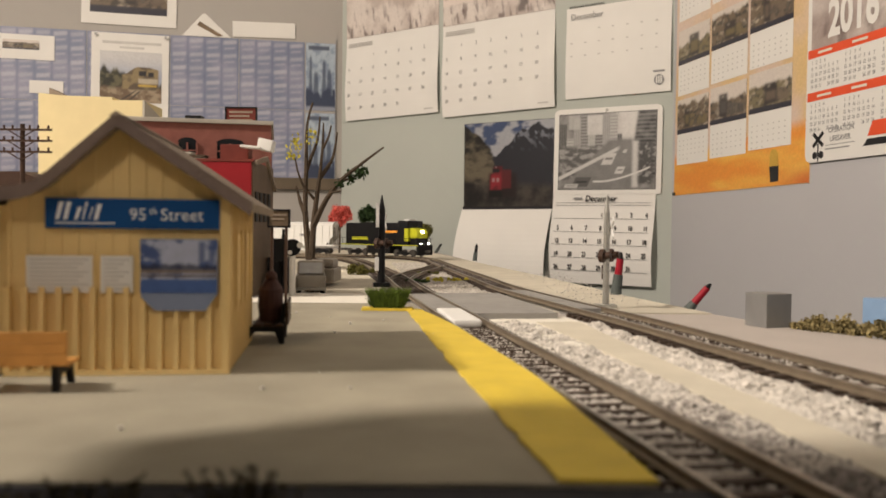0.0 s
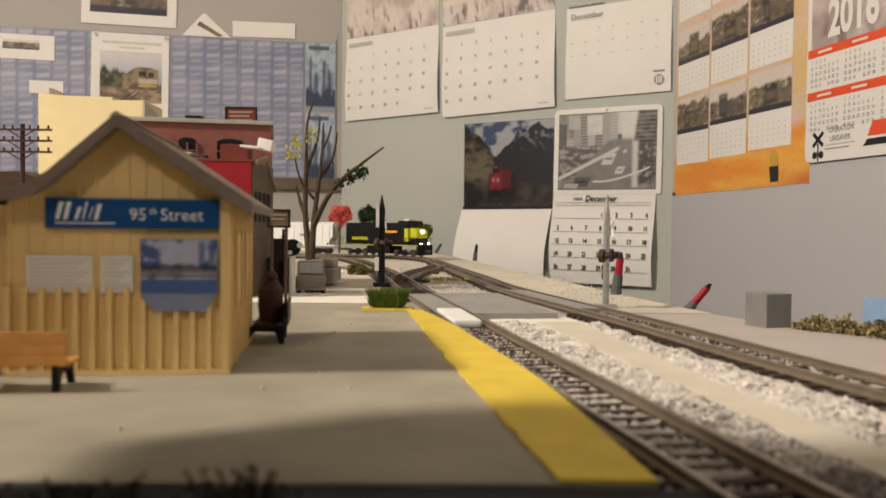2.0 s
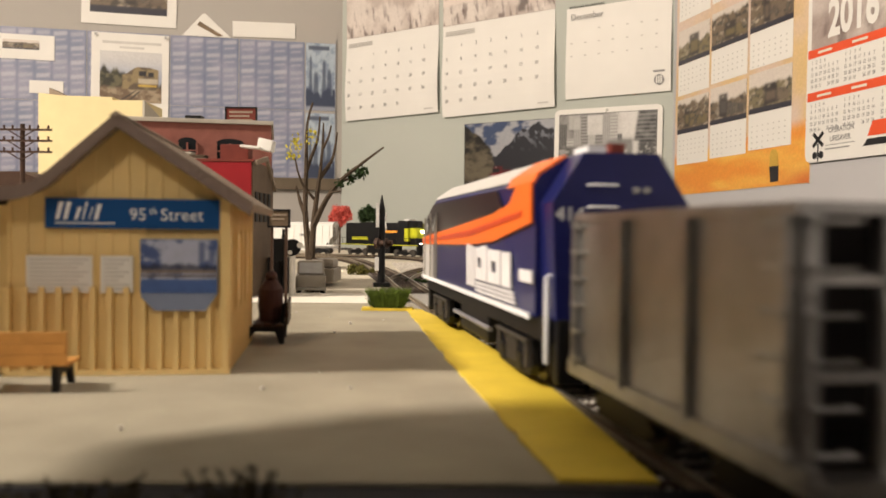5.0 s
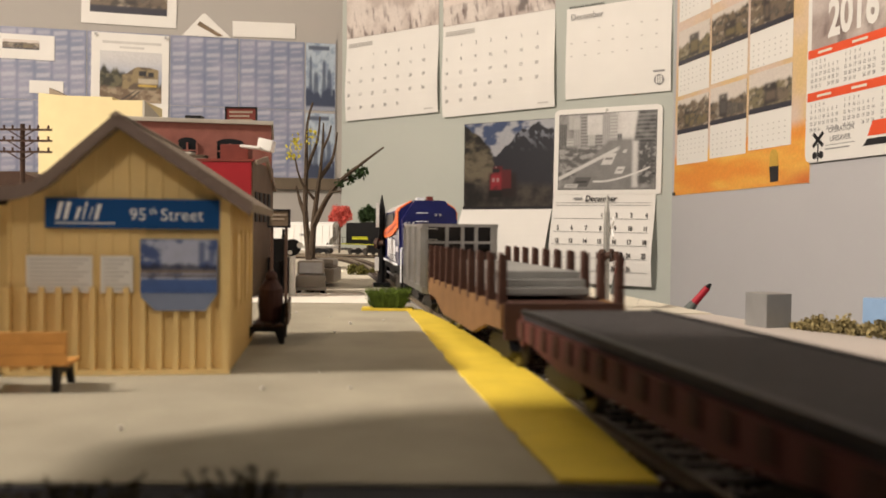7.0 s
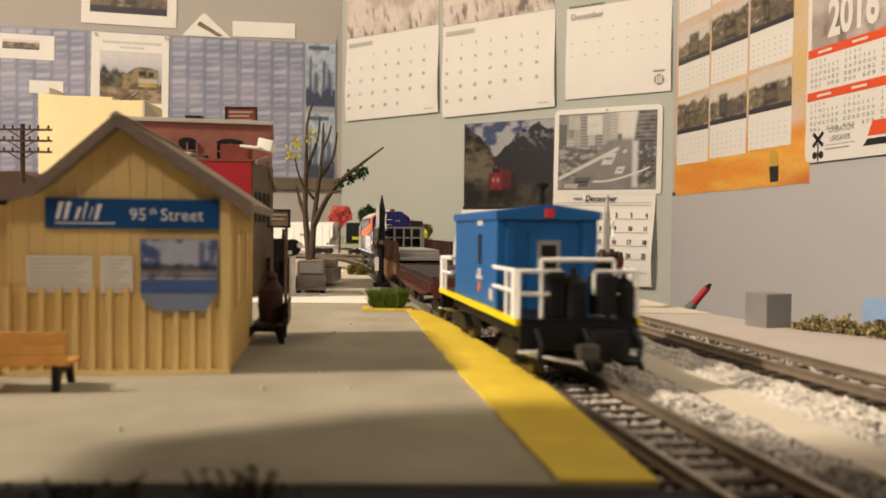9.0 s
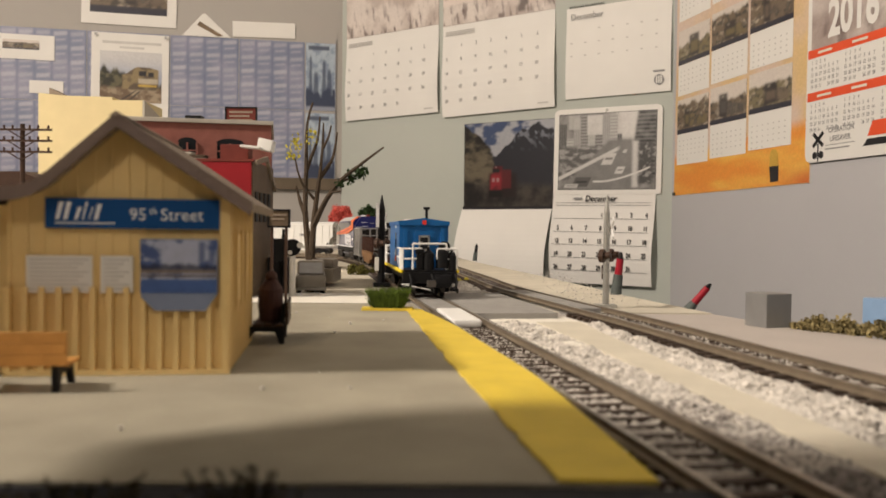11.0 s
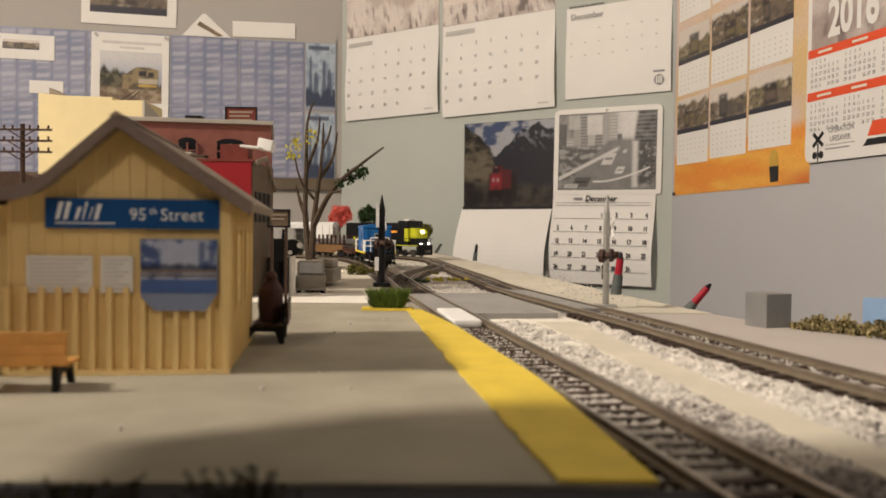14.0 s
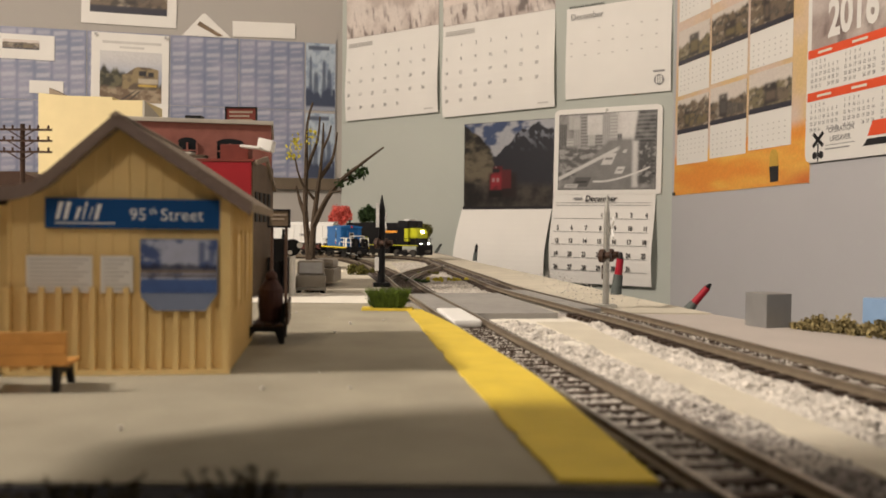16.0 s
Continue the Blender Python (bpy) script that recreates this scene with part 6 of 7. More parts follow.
engine_print(_print_e)
framed_print(-0.685, 0.586, 0.240, 0.19, 0.5, "white bordered railway photo print", (0.09, 0.90, 0.16, 0.9), ("photo_brown", "photo_winter", "photo_grey_dark"), False, 6)
framed_print(-0.882, 0.483, 0.132, 0.064, 0.5, "small white panorama card", (0.05, 0.72, 0.40, 0.78), ("photo_olive", "photo_grey", "photo_grey_dark"), False, 7)
_card = thing("photo_print", wall_pose("north", -0.430, 0.5665) @ pose(0, -0.003, 0), "white photo card pinned at a slant", "picture")
_bm = bmesh.new()
prism(_bm, [(0, 0), (0.052, 0.060), (0.060, 0.062), (0.128, 0.0)], "y", -0.0008, 0.0)
part("paper", _bm, "paper_white", _card, "white card corner")
_bm = bmesh.new()
prism(_bm, [(0.038, 0.030), (0.046, 0.040), (0.108, 0.004), (0.092, 0.002)], "y", -0.0012, -0.0009)
part("photo", _bm, "photo_brown", _card, "small brown photo")
framed_print(-0.298, 0.571, 0.168, 0.042, -1.0, "blank cream card pinned to wall", None, None, False, 9)
framed_print(-0.811, 0.396, 0.083, 0.033, 0, "small blank white card", None, None, False, 10)


_bm = bmesh.new()
box(_bm, -1.6, -0.012, -0.018, 0.0, 0.158, 0.190, 0.002)
tagged(part("trim", _bm, "wood_trim", None, "", wall_pose("north", 0, 0)), "brown wooden trim rail along the wall", "trim", kind="structure")


# ---- buildings behind the station ----
def brick_building():
    e = thing("brick_building", pose(-0.1755, 0.611, 0.0, 0, 0, 11), "dark red brick model building with arched windows", "building")
    w, d, h = 0.0500, 0.10, 0.1215
    bm = bmesh.new()
    box(bm, -w, w, 0, d, 0, h)
    wall_ = part("wall", bm, "brick_red", e, "dark red brick wall")
    bm = bmesh.new()
    box(bm, -w - 0.0015, w + 0.0015, -0.0018, d + 0.0015, h, h + 0.0030, 0.0004)
    part("roof_cap", bm, "brick_cap", e, "pale stone roof cap")
    for cx in (-0.0088, 0.0210):
        ww, z0, z1 = 0.0066 if cx < 0 else 0.0098, 0.0960, 0.1075
        bm = bmesh.new()
        arch = [(cx - ww, z0), (cx + ww, z0)] + [(cx + ww * math.cos(radians(a)), z1 + 0.0034 * math.sin(radians(a))) for a in range(0, 181, 20)]
        prism(bm, arch, "y", -0.0004, 0.0006)
        glass = part("pane", bm, "glass_dark", e, "dark arched window")
        bm = bmesh.new()
        for x in (cx - ww, cx, cx + ww):
            box(bm, x - 0.0006, x + 0.0006, -0.0012, -0.0003, z0, z1)
        box(bm, cx - ww, cx + ww, -0.0012, -0.0003, (z0 + z1) / 2 - 0.0004, (z0 + z1) / 2 + 0.0004)
        box(bm, cx - ww - 0.001, cx + ww + 0.001, -0.0022, 0.0, z0 - 0.0014, z0)
        part("frame", bm, "brick_red", glass, "dark window frame")
    return e


brick_building()


def red_shop():
    e = thing("red_shop", pose(-0.1600, 0.500, 0.0), "red and brown model shop with clutter on its roof", "building")
    w, d, h = 0.0475, 0.060, 0.0855
    boxpart("wall", (-w, w, 0, d, 0, h), "billboard_brown", e, 0.0, "dark brown wall")
    boxpart("front_panel", (-w, w - 0.0006, -0.0012, -0.0001, 0.052, h - 0.0005), "red_paint", e, 0.0003, "bright red front panel")
    boxpart("parapet", (-w, w + 0.0008, -0.0016, 0.0022, h - 0.0003, h + 0.0012), "billboard_red", e)
    bm = bmesh.new()
    prism(bm, [(0.004, h + 0.0005), (0.036, h + 0.006), (0.062, h - 0.012), (0.062, h - 0.015), (0.036, h + 0.003), (0.004, h - 0.002)], "x", w - 0.0004, w + 0.0016)
    part("side_trim", bm, "roof_brown", e, "brown stepped side trim")
    for k in range(4):
        boxpart("side_window", (w - 0.0002, w + 0.0006, 0.006 + 0.012 * k, 0.013 + 0.012 * k, 0.050, 0.068), "plastic_black", e)


red_shop()


def roof_thing(name, dims, mat, m, label, category):
    return tagged(boxpart(name, dims, mat, None, 0.0006, "", m), label, category)


roof_thing("roof_box", (-0.0085, 0.0085, -0.006, 0.006, 0, 0.0100), "billboard_red", pose(-0.1270, 0.520, 0.0868), "rust red roof box", "box")
roof_thing("white_block", (-0.0045, 0.0045, -0.005, 0.005, 0, 0.0070), "white_plastic", pose(-0.1085, 0.515, 0.0930, 0, 12, 0), "white plastic block leaning on the roof edge", "block")
roof_thing("white_strip", (-0.0060, 0.0060, -0.004, 0.004, 0, 0.0016), "white_plastic", pose(-0.1150, 0.506, 0.0935, 0, 5, 0), "white plastic strip lying on the roof", "strip")
for _k, (_dx, _w) in enumerate(((-0.160, 0.016), (-0.157, 0.013), (-0.162, 0.010))):
    roof_thing("plank_bundle", (-_w, _w, -0.004, 0.004, 0, 0.0016), "bark" if _k % 2 else "brick_cap", pose(_dx, 0.516, 0.0868 + 0.0017 * _k, 0, 0, 2 - 2 * _k), "bundle of small planks on the roof", "planks")
roof_thing("black_dome", (-0.0060, 0.0060, -0.005, 0.005, 0, 0.0058), "plastic_black", pose(-0.1880, 0.640, 0.1245), "black roof vent on the brick building", "vent")


def billboard(m, w, h, post, mat, label, rows):
    e = thing("billboard", m, label, "billboard")
    boxpart("panel", (-w / 2, w / 2, -0.0006, 0.0006, post, post + h), mat, e, 0.0002)
    for dims in ((-w / 2 - 0.0006, w / 2 + 0.0006, post - 0.0006, post + 0.0004), (-w / 2 - 0.0006, w / 2 + 0.0006, post + h - 0.0004, post + h + 0.0006), (-w / 2 - 0.0006, -w / 2 + 0.0004, post, post + h), (w / 2 - 0.0004, w / 2 + 0.0006, post, post + h)):
        boxpart("frame_bar", (dims[0], dims[1], -0.0012, 0.0010, dims[2], dims[3]), "plastic_black", e)
    for k in range(rows):
        z = post + h * (0.72 - 0.25 * k)
        boxpart("lettering_bar", (-w * 0.38, w * (0.38 - 0.1 * (k % 2)), -0.0010, -0.0006, z - h * 0.06, z + h * 0.06), "roof_brown", e)
    for x in (-w * 0.35, w * 0.35):
        boxpart("post", (x - 0.0007, x + 0.0007, 0.0002, 0.0014, 0, post), "plastic_brown", e)


billboard(pose(-0.1530, 0.640, 0.1245), 0.0228, 0.0118, 0.0006, "billboard_red", "dark red framed billboard on the brick roof", 3)
billboard(pose(-0.0872, 0.450, 0.0), 0.0108, 0.0086, 0.0470, "billboard_brown", "brown framed sign on two posts", 2)


def cream_building():
    e = thing("cream_building", pose(-0.354, 0.850, 0.0), "plain cream card model building", "building")
    bm = bmesh.new()
    prism(bm, [(-0.052, 0), (0.052, 0), (0.052, 0.1735), (0.022, 0.1735), (0.022, 0.1765), (-0.028, 0.1775), (-0.052, 0.1800)], "y", 0, 0.06)
    part("wall", bm, "cream_wall", e, "cream card wall")
    bm = bmesh.new()
    prism(bm, [(0.0, 0), (0.06, 0), (0.06, 0.160), (0.0, 0.1735)], "x", 0.0521, 0.0541)
    part("side_wall", bm, "brick_cap", e, "grey tan side wall")
    bm = bmesh.new()
    prism(bm, [(-0.046, 0.178), (-0.024, 0.176), (-0.046, 0.187)], "y", 0.01, 0.03)
    part("roof_piece", bm, "roof_brown", e)


cream_building()


def telephone_pole():
    e = thing("telephone_pole", pose(-0.2481, 0.500, 0.0), "brown telephone pole with three crossarms", "pole")
    bm = bmesh.new()
    rod(bm, (0, 0, 0), (0, 0, 0.1060), 0.0018, 0.0013, n=10)
    part("pole", bm, "plastic_brown", e)
    for k, z in enumerate((0.1025, 0.0960, 0.0895)):
        boxpart("crossarm", (-0.0180, 0.0180, -0.0024, -0.0012, z - 0.0006, z + 0.0006), "plastic_brown", e)
        for x in (-0.016, -0.010, -0.005, 0.005, 0.010, 0.016):
            bm = bmesh.new()
            rod(bm, (x, -0.0018, z), (x, -0.0018, z + 0.0026), 0.0006, n=6)
            part("insulator", bm, "plastic_brown", e)
        bm = bmesh.new()
        for s in (-1, 1):
            rod(bm, (s * 0.0075, -0.0018, z - 0.0004), (0, -0.0018, z - 0.0050), 0.0004, n=5)
        part("brace", bm, "plastic_brown", e)


telephone_pole()


def shed_roof():
    e = thing("shed", pose(-0.300, 0.560, 0.0), "dark brown model shed behind the station", "shed")
    boxpart("wall", (-0.05, 0.045, 0, 0.05, 0, 0.068), "billboard_brown", e)
    bm = bmesh.new()
    prism(bm, [(-0.056, 0.078), (0.022, 0.082), (0.054, 0.070), (0.054, 0.067), (-0.056, 0.067)], "y", -0.005, 0.055)
    part("roof", bm, "plastic_brown", e, "dark brown roof")


shed_roof()


# ---- trees ----
def limbs(bm, points, r0, r1):
    p = smooth_line([Vector(q) for q in points], 0.006)
    for k in range(len(p) - 1):
        a, b = k / (len(p) - 1), (k + 1) / (len(p) - 1)
        rod(bm, p[k], p[k + 1] + (p[k + 1] - p[k]) * 0.1, r0 + (r1 - r0) * a, r0 + (r1 - r0) * b, n=7)


def clump(verts, faces, rng, c, r, n, leaf):
    """Small leaf flakes scattered in a ball, thinner outside."""
    for _ in range(n):
        d = Vector((rng.gauss(0, 1), rng.gauss(0, 1), rng.gauss(0, 1))).normalized() * r * rng.random() ** 0.45
        p = Vector(c) + d
        q = Euler([rng.uniform(0, 6.3) for _ in range(3)]).to_matrix()
        i = len(verts)
        s = leaf * rng.uniform(0.6, 1.4)
        for v in ((-1, -0.6, 0), (1, -0.5, 0.2), (0.7, 0.8, 0), (-0.7, 0.7, 0.3)):
            verts.append(tuple(p + q @ (Vector(v) * s)))
        faces.append((i, i + 1, i + 2, i + 3))


def leaves(name, parent, clumps, mat, leaf, seed, label=""):
    rng, verts, faces = random.Random(seed), [], []
    for c, r, n in clumps:
        clump(verts, faces, rng, c, r, n, leaf)
    me = bpy.data.meshes.new(name)
    me.from_pydata(verts, [], faces)
    me.materials.append(M[mat])
    ob = new(name, me)
    ob.parent = parent
    return tagged(ob, label)


def bare_tree():
    e = thing("bare_tree", pose(-0.0960, 0.615, 0.0), "bare brown model tree with few leaves", "tree")
    bm = bmesh.new()
    limbs(bm, [(0, 0, 0), (-0.0015, 0, 0.029), (-0.0045, 0.002, 0.058), (-0.0042, 0.003, 0.090), (-0.0035, 0.002, 0.122), (0.0005, 0, 0.137)], 0.0030, 0.0007)
    part("trunk", bm, "bark", e, "thin brown trunk")
    for pts, r in (
        ([(0.0005, 0, 0.025), (0.0030, -0.002, 0.058), (0.0064, -0.003, 0.083), (0.0085, -0.003, 0.106), (0.0090, -0.003, 0.122)], 0.0019),
        ([(0.0020, -0.002, 0.048), (0.0110, -0.006, 0.066), (0.0215, -0.010, 0.080), (0.0380, -0.014, 0.093), (0.0530, -0.016, 0.1040)], 0.0016),
        ([(0.0064, -0.003, 0.083), (0.0120, 0.002, 0.092), (0.0155, 0.004, 0.100), (0.0180, 0.004, 0.116)], 0.0013),
        ([(-0.0045, 0.002, 0.056), (-0.0085, 0.004, 0.066), (-0.0100, 0.005, 0.071), (-0.0118, 0.005, 0.077)], 0.0012),
        ([(-0.0042, 0.003, 0.088), (-0.0010, 0.008, 0.100), (0.0030, 0.010, 0.112), (0.0045, 0.010, 0.128)], 0.0011),
        ([(0.0040, -0.002, 0.066), (-0.0060, -0.008, 0.080), (-0.0100, -0.010, 0.096)], 0.0008),
        ([(0.0215, -0.010, 0.080), (0.0300, -0.006, 0.083), (0.0380, -0.004, 0.087)], 0.0008),
        ([(0.0110, -0.006, 0.066), (0.0160, -0.012, 0.072), (0.0230, -0.014, 0.073)], 0.0008),
        ([(0.0085, -0.003, 0.104), (0.0130, -0.006, 0.112), (0.0150, -0.007, 0.120)], 0.0007),
    ):
        bm = bmesh.new()
        limbs(bm, pts, r * 1.45, 0.0006)
        part("branch", bm, "bark", e)
    leaves("green_leaves", e, [((0.030, -0.006, 0.0835), 0.006, 90), ((0.037, -0.004, 0.087), 0.005, 80), ((0.022, -0.010, 0.079), 0.004, 40)], "foam_green", 0.0011, 2, "dark green leaf tufts")
    leaves("yellow_leaves", e, [((-0.010, -0.008, 0.108), 0.008, 36), ((-0.002, 0.004, 0.113), 0.007, 30), ((-0.012, -0.010, 0.098), 0.006, 26)], "foam_yellow", 0.0011, 3, "few yellow leaves")


bare_tree()


def round_tree(x, y, z, r, h, mat, label, seed):
    e = thing("foam_tree", pose(x, y, z), label, "tree", "small foam trees")
    bm = bmesh.new()
    limbs(bm, [(0, 0, 0), (0.001, 0, h * 0.5), (0, 0.001, h)], 0.0022, 0.0010)
    for k in range(5):
        a = k * 1.3
        limbs(bm, [(0, 0, h * 0.6), (math.cos(a) * r * 0.4, math.sin(a) * r * 0.4, h * 0.9)], 0.0010, 0.0004)
    part("trunk", bm, "bark", e)
    rng = random.Random(seed)
    cl = []
    for _ in range(26):
        d = Vector((rng.gauss(0, 1), rng.gauss(0, 1), rng.gauss(0, 0.8))).normalized() * r * rng.uniform(0.3, 0.72)
        cl.append(((d.x, d.y, h + d.z * 0.9), r * rng.uniform(0.28, 0.45), 120))
    leaves("crown", e, cl, mat, 0.0016, seed, "")


round_tree(-0.2080, 1.70, 0.0, 0.0290, 0.0760, "foam_red", "bright red round model tree", 41)
round_tree(-0.1540, 1.72, 0.0, 0.0250, 0.0790, "foam_green", "dark green round model tree", 42)
round_tree(-0.0420, 1.75, 0.0, 0.0220, 0.0480, "foam_olive", "olive green model tree behind the locomotive", 43)


def bush(x, y, z, w, h, mat, label, seed, name="bush", count=60):
    rng, verts, faces = random.Random(seed), [], []
    for _ in range(16):
        clump(verts, faces, rng, (x + rng.uniform(-w, w), y + rng.uniform(-w, w) * 0.5, z + h * rng.uniform(0.2, 0.8)), h * 0.5, count, 0.0009)
    me = bpy.data.meshes.new(name)
    me.from_pydata(verts, [], faces)
    me.materials.append(M[mat])
    tagged(new(name, me), label, "bush")


bush(-0.078, 0.860, 0.002, 0.016, 0.009, "foam_olive", "grey olive ground cover beside the track", 51)
bush(0.004, 0.745, 0.001, 0.018, 0.0035, "foam_yellow", "yellow turf patch between the tracks", 52)
bush(-0.022, 0.72, 0.001, 0.010, 0.003, "foam_green", "dark turf patch beside the crossover", 53)
bush(-0.014, 0.86, 0.001, 0.010, 0.003, "foam_olive", "olive turf patch beside the crossover", 54)
for _k in range(12):
    bush(0.172 + 0.0028 * _k, 0.408 - 0.004 * _k, 0.0, 0.003, 0.003 + 0.0022 * (_k * 7 % 3), "weed_tan", "tan dried weeds along the table edge", 60 + _k, "weed_clump", 14)


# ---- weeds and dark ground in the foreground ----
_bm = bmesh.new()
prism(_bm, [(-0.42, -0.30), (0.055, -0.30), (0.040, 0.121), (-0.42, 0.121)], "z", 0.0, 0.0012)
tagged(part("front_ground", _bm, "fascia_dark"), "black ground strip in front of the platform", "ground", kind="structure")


def front_weeds():
    rng, verts, faces = random.Random(9), [], []
    spots = [(rng.uniform(-0.075, 0.004), rng.uniform(0.104, 0.120), rng.uniform(0.003, 0.0065)) for _ in range(420)]
    spots += [(rng.gauss(-0.0500, 0.006), rng.uniform(0.106, 0.120), rng.uniform(0.005, 0.0105)) for _ in range(150)]
    spots += [(rng.gauss(-0.0262, 0.0022), rng.uniform(0.108, 0.120), rng.uniform(0.006, 0.0125)) for _ in range(60)]
    for x, y, h in spots:
        p = Vector((x, y, 0.0))
        lean = Vector((rng.uniform(-0.5, 0.5), rng.uniform(-0.3, 0.3), 1)) * h
        for f0, f1 in ((0.0, 0.55), (0.5, 1.0)):
            a, b = p + lean * f0, p + lean * f1 + Vector((rng.uniform(-0.001, 0.001), 0, 0))
            s = Vector((0.0004 * (1.2 - f0), 0, 0))
            i = len(verts)
            verts.extend((tuple(a - s), tuple(a + s), tuple(b + s * 0.5), tuple(b - s * 0.5)))
            faces.append((i, i + 1, i + 2, i + 3))
        for _ in range(3):
            clump(verts, faces, rng, p + lean * rng.uniform(0.5, 1), 0.0008, 2, 0.0004)
    me = bpy.data.meshes.new("front_weeds")
    me.from_pydata(verts, [], faces)
    me.materials.append(M["weed_dark"])
    tagged(new("front_weeds", me), "dark dried weeds in front of the platform", "weeds", kind="stuff")


front_weeds()


# ---- signals, car and small things ----
def crossing_signal(m, mast, dark, label, thick=0.0020):
    e = thing("crossing_signal", m, label, "signal", "road crossing signals")
    bm = bmesh.new()
    rod(bm, (0, 0, 0.002), (0, 0, 0.058), thick, thick * 0.9, n=12)
    rod(bm, (0, 0, 0.058), (0, 0, 0.068), thick * 0.8, 0.0003, n=12)
    part("mast", bm, mast, e)
    boxpart("base", (-0.0060, 0.0060, -0.0040, 0.0040, 0, 0.0032), mast, e, 0.0005)
    for a in (38, -38):
        boxpart("crossbuck_board", (-0.0004, 0.0004, -0.0090, 0.0090, -0.0012, 0.0012), "white_plastic", e, 0.0, "white crossbuck board", pose(0.0026, 0.0006, 0.0480, a, 0, 0))
    boxpart("light_bar", (-0.0010, 0.0010, -0.0090, 0.0090, 0.0318, 0.0330), dark, e, 0.0, "", pose(0, 0, 0, 0, 0, -28))
    for y in (-0.0085, 0.0085):
        bm = bmesh.new()
        rod(bm, (-0.0012, y, 0.0320), (0.0014, y, 0.0320), 0.0040, n=16)
        rod(bm, (0.0014, y, 0.0320), (0.0052, y, 0.0326), 0.0024, 0.0020, n=12)
        part("flasher", bm, dark, e, "dark round flasher", pose(0, 0, 0, 0, 0, -28))
    boxpart("relay_box", (-0.0020, 0.0020, 0.0022, 0.0042, 0.0180, 0.0260), dark, e)
    return e


crossing_signal(pose(0.0972, 0.504, 0.0, 0, 0, 0), "metal_silver", "plastic_brown", "silver crossing signal with dark flashers beside the outer track")
black_signal = crossing_signal(pose(-0.0455, 0.6275, 0.004, 0, 0, 10), "plastic_black", "plastic_brown", "black crossing signal with white plates beside the main track", 0.0028)
boxpart("white_plate", (-0.0052, -0.0022, -0.0028, -0.0020, 0.012, 0.022), "white_plastic", black_signal, 0.0, "white plate on the mast")
boxpart("white_plate", (-0.0046, -0.0022, -0.0032, -0.0024, 0.044, 0.062), "white_plastic", black_signal, 0.0, "white plate on the mast")


def target_signal():
    e = thing("target_signal", pose(-0.0929, 0.5227, 0.0), "white post with a black round signal head", "signal")
    bm = bmesh.new()
    rod(bm, (0, 0, 0), (0, 0, 0.030), 0.0019, n=12)
    part("post", bm, "pole_white", e)
    bm = bmesh.new()
    rod(bm, (0, -0.0022, 0.0345), (0, 0.0012, 0.0345), 0.0052, n=24)
    part("signal_head", bm, "plastic_black", e, "black round signal head")
    bm = bmesh.new()
    rod(bm, (0.0050, -0.0030, 0.0360), (0.0050, -0.0022, 0.0360), 0.0018, n=14)
    rod(bm, (-0.0010, -0.0030, 0.0315), (-0.0010, -0.0022, 0.0315), 0.0013, n=14)
    part("lens_ring", bm, "pole_white", e, "pale lens ring")
    boxpart("bell_box", (-0.0125, -0.0045, -0.001, 0.003, 0.026, 0.040), "plastic_black", e, 0.0008)


target_signal()


def relay_stand():
    e = thing("relay_stand", pose(-0.1030, 0.540, 0.0), "black lineside relay cabinet with pipe", "cabinet")
    boxpart("cabinet", (-0.0080, 0.0050, -0.003, 0.006, 0, 0.028), "plastic_black", e, 0.0008)
    bm = bmesh.new()
    rod(bm, (0.002, -0.004, 0.0), (0.002, -0.004, 0.042), 0.0016, 0.0012, n=8)
    rod(bm, (0.002, -0.004, 0.042), (0.002, -0.004, 0.046), 0.0008, n=8)
    part("pipe", bm, "plastic_black", e)


relay_stand()


def parked_car():
    e = thing("parked_car", pose(-0.0895, 0.575, 0.0008, 0, 0, 9), "tan model sedan parked beside the road", "car")
    bm = bmesh.new()
    made = box(bm, -0.0102, 0.0102, 0, 0.050, 0.0040, 0.0140, 0.0018)
    part("body", bm, "car_tan", e)
    bm = bmesh.new()
    vs = prism(bm, [(0.004, 0.0138), (0.042, 0.0138), (0.034, 0.0232), (0.011, 0.0232)], "x", -0.0092, 0.0092)
    bmesh.ops.bevel(bm, geom=list(bm.edges), offset=0.0008, segments=2, affect="EDGES")
    cabin = part("cabin", bm, "car_tan", e)
    bm = bmesh.new()
    prism(bm, [(0.0042, 0.0150), (0.0050, 0.0150), (0.0104, 0.0222), (0.0096, 0.0222)], "x", -0.0078, 0.0078)
    part("rear_window", bm, "metal_grey", cabin, "plain grey rear window")
    boxpart("bumper", (-0.0102, 0.0102, -0.0012, 0.0004, 0.0036, 0.0056), "metal_silver", e, 0.0004)
    for x in (-0.0082, 0.0082):
        boxpart("tail_lamp", (x - 0.0014, x + 0.0014, -0.0006, 0.0004, 0.0078, 0.0092), "car_tan", e)
        for y in (0.010, 0.040):
            bm = bmesh.new()
            rod(bm, (x - 0.0016, y, 0.0038), (x + 0.0016, y, 0.0038), 0.0038, n=16)
            part("wheel", bm, "plastic_black", e)


parked_car()
_second = thing("parked_car", pose(-0.0960, 0.668, 0.0035), "tan model sedan parked farther along the road", "car")
boxpart("body", (-0.0100, 0.0100, 0, 0.050, 0.0002, 0.0118), "car_tan", _second, 0.0016)
boxpart("cabin", (-0.0086, 0.0086, 0.008, 0.042, 0.0118, 0.0190), "car_tan", _second, 0.003)


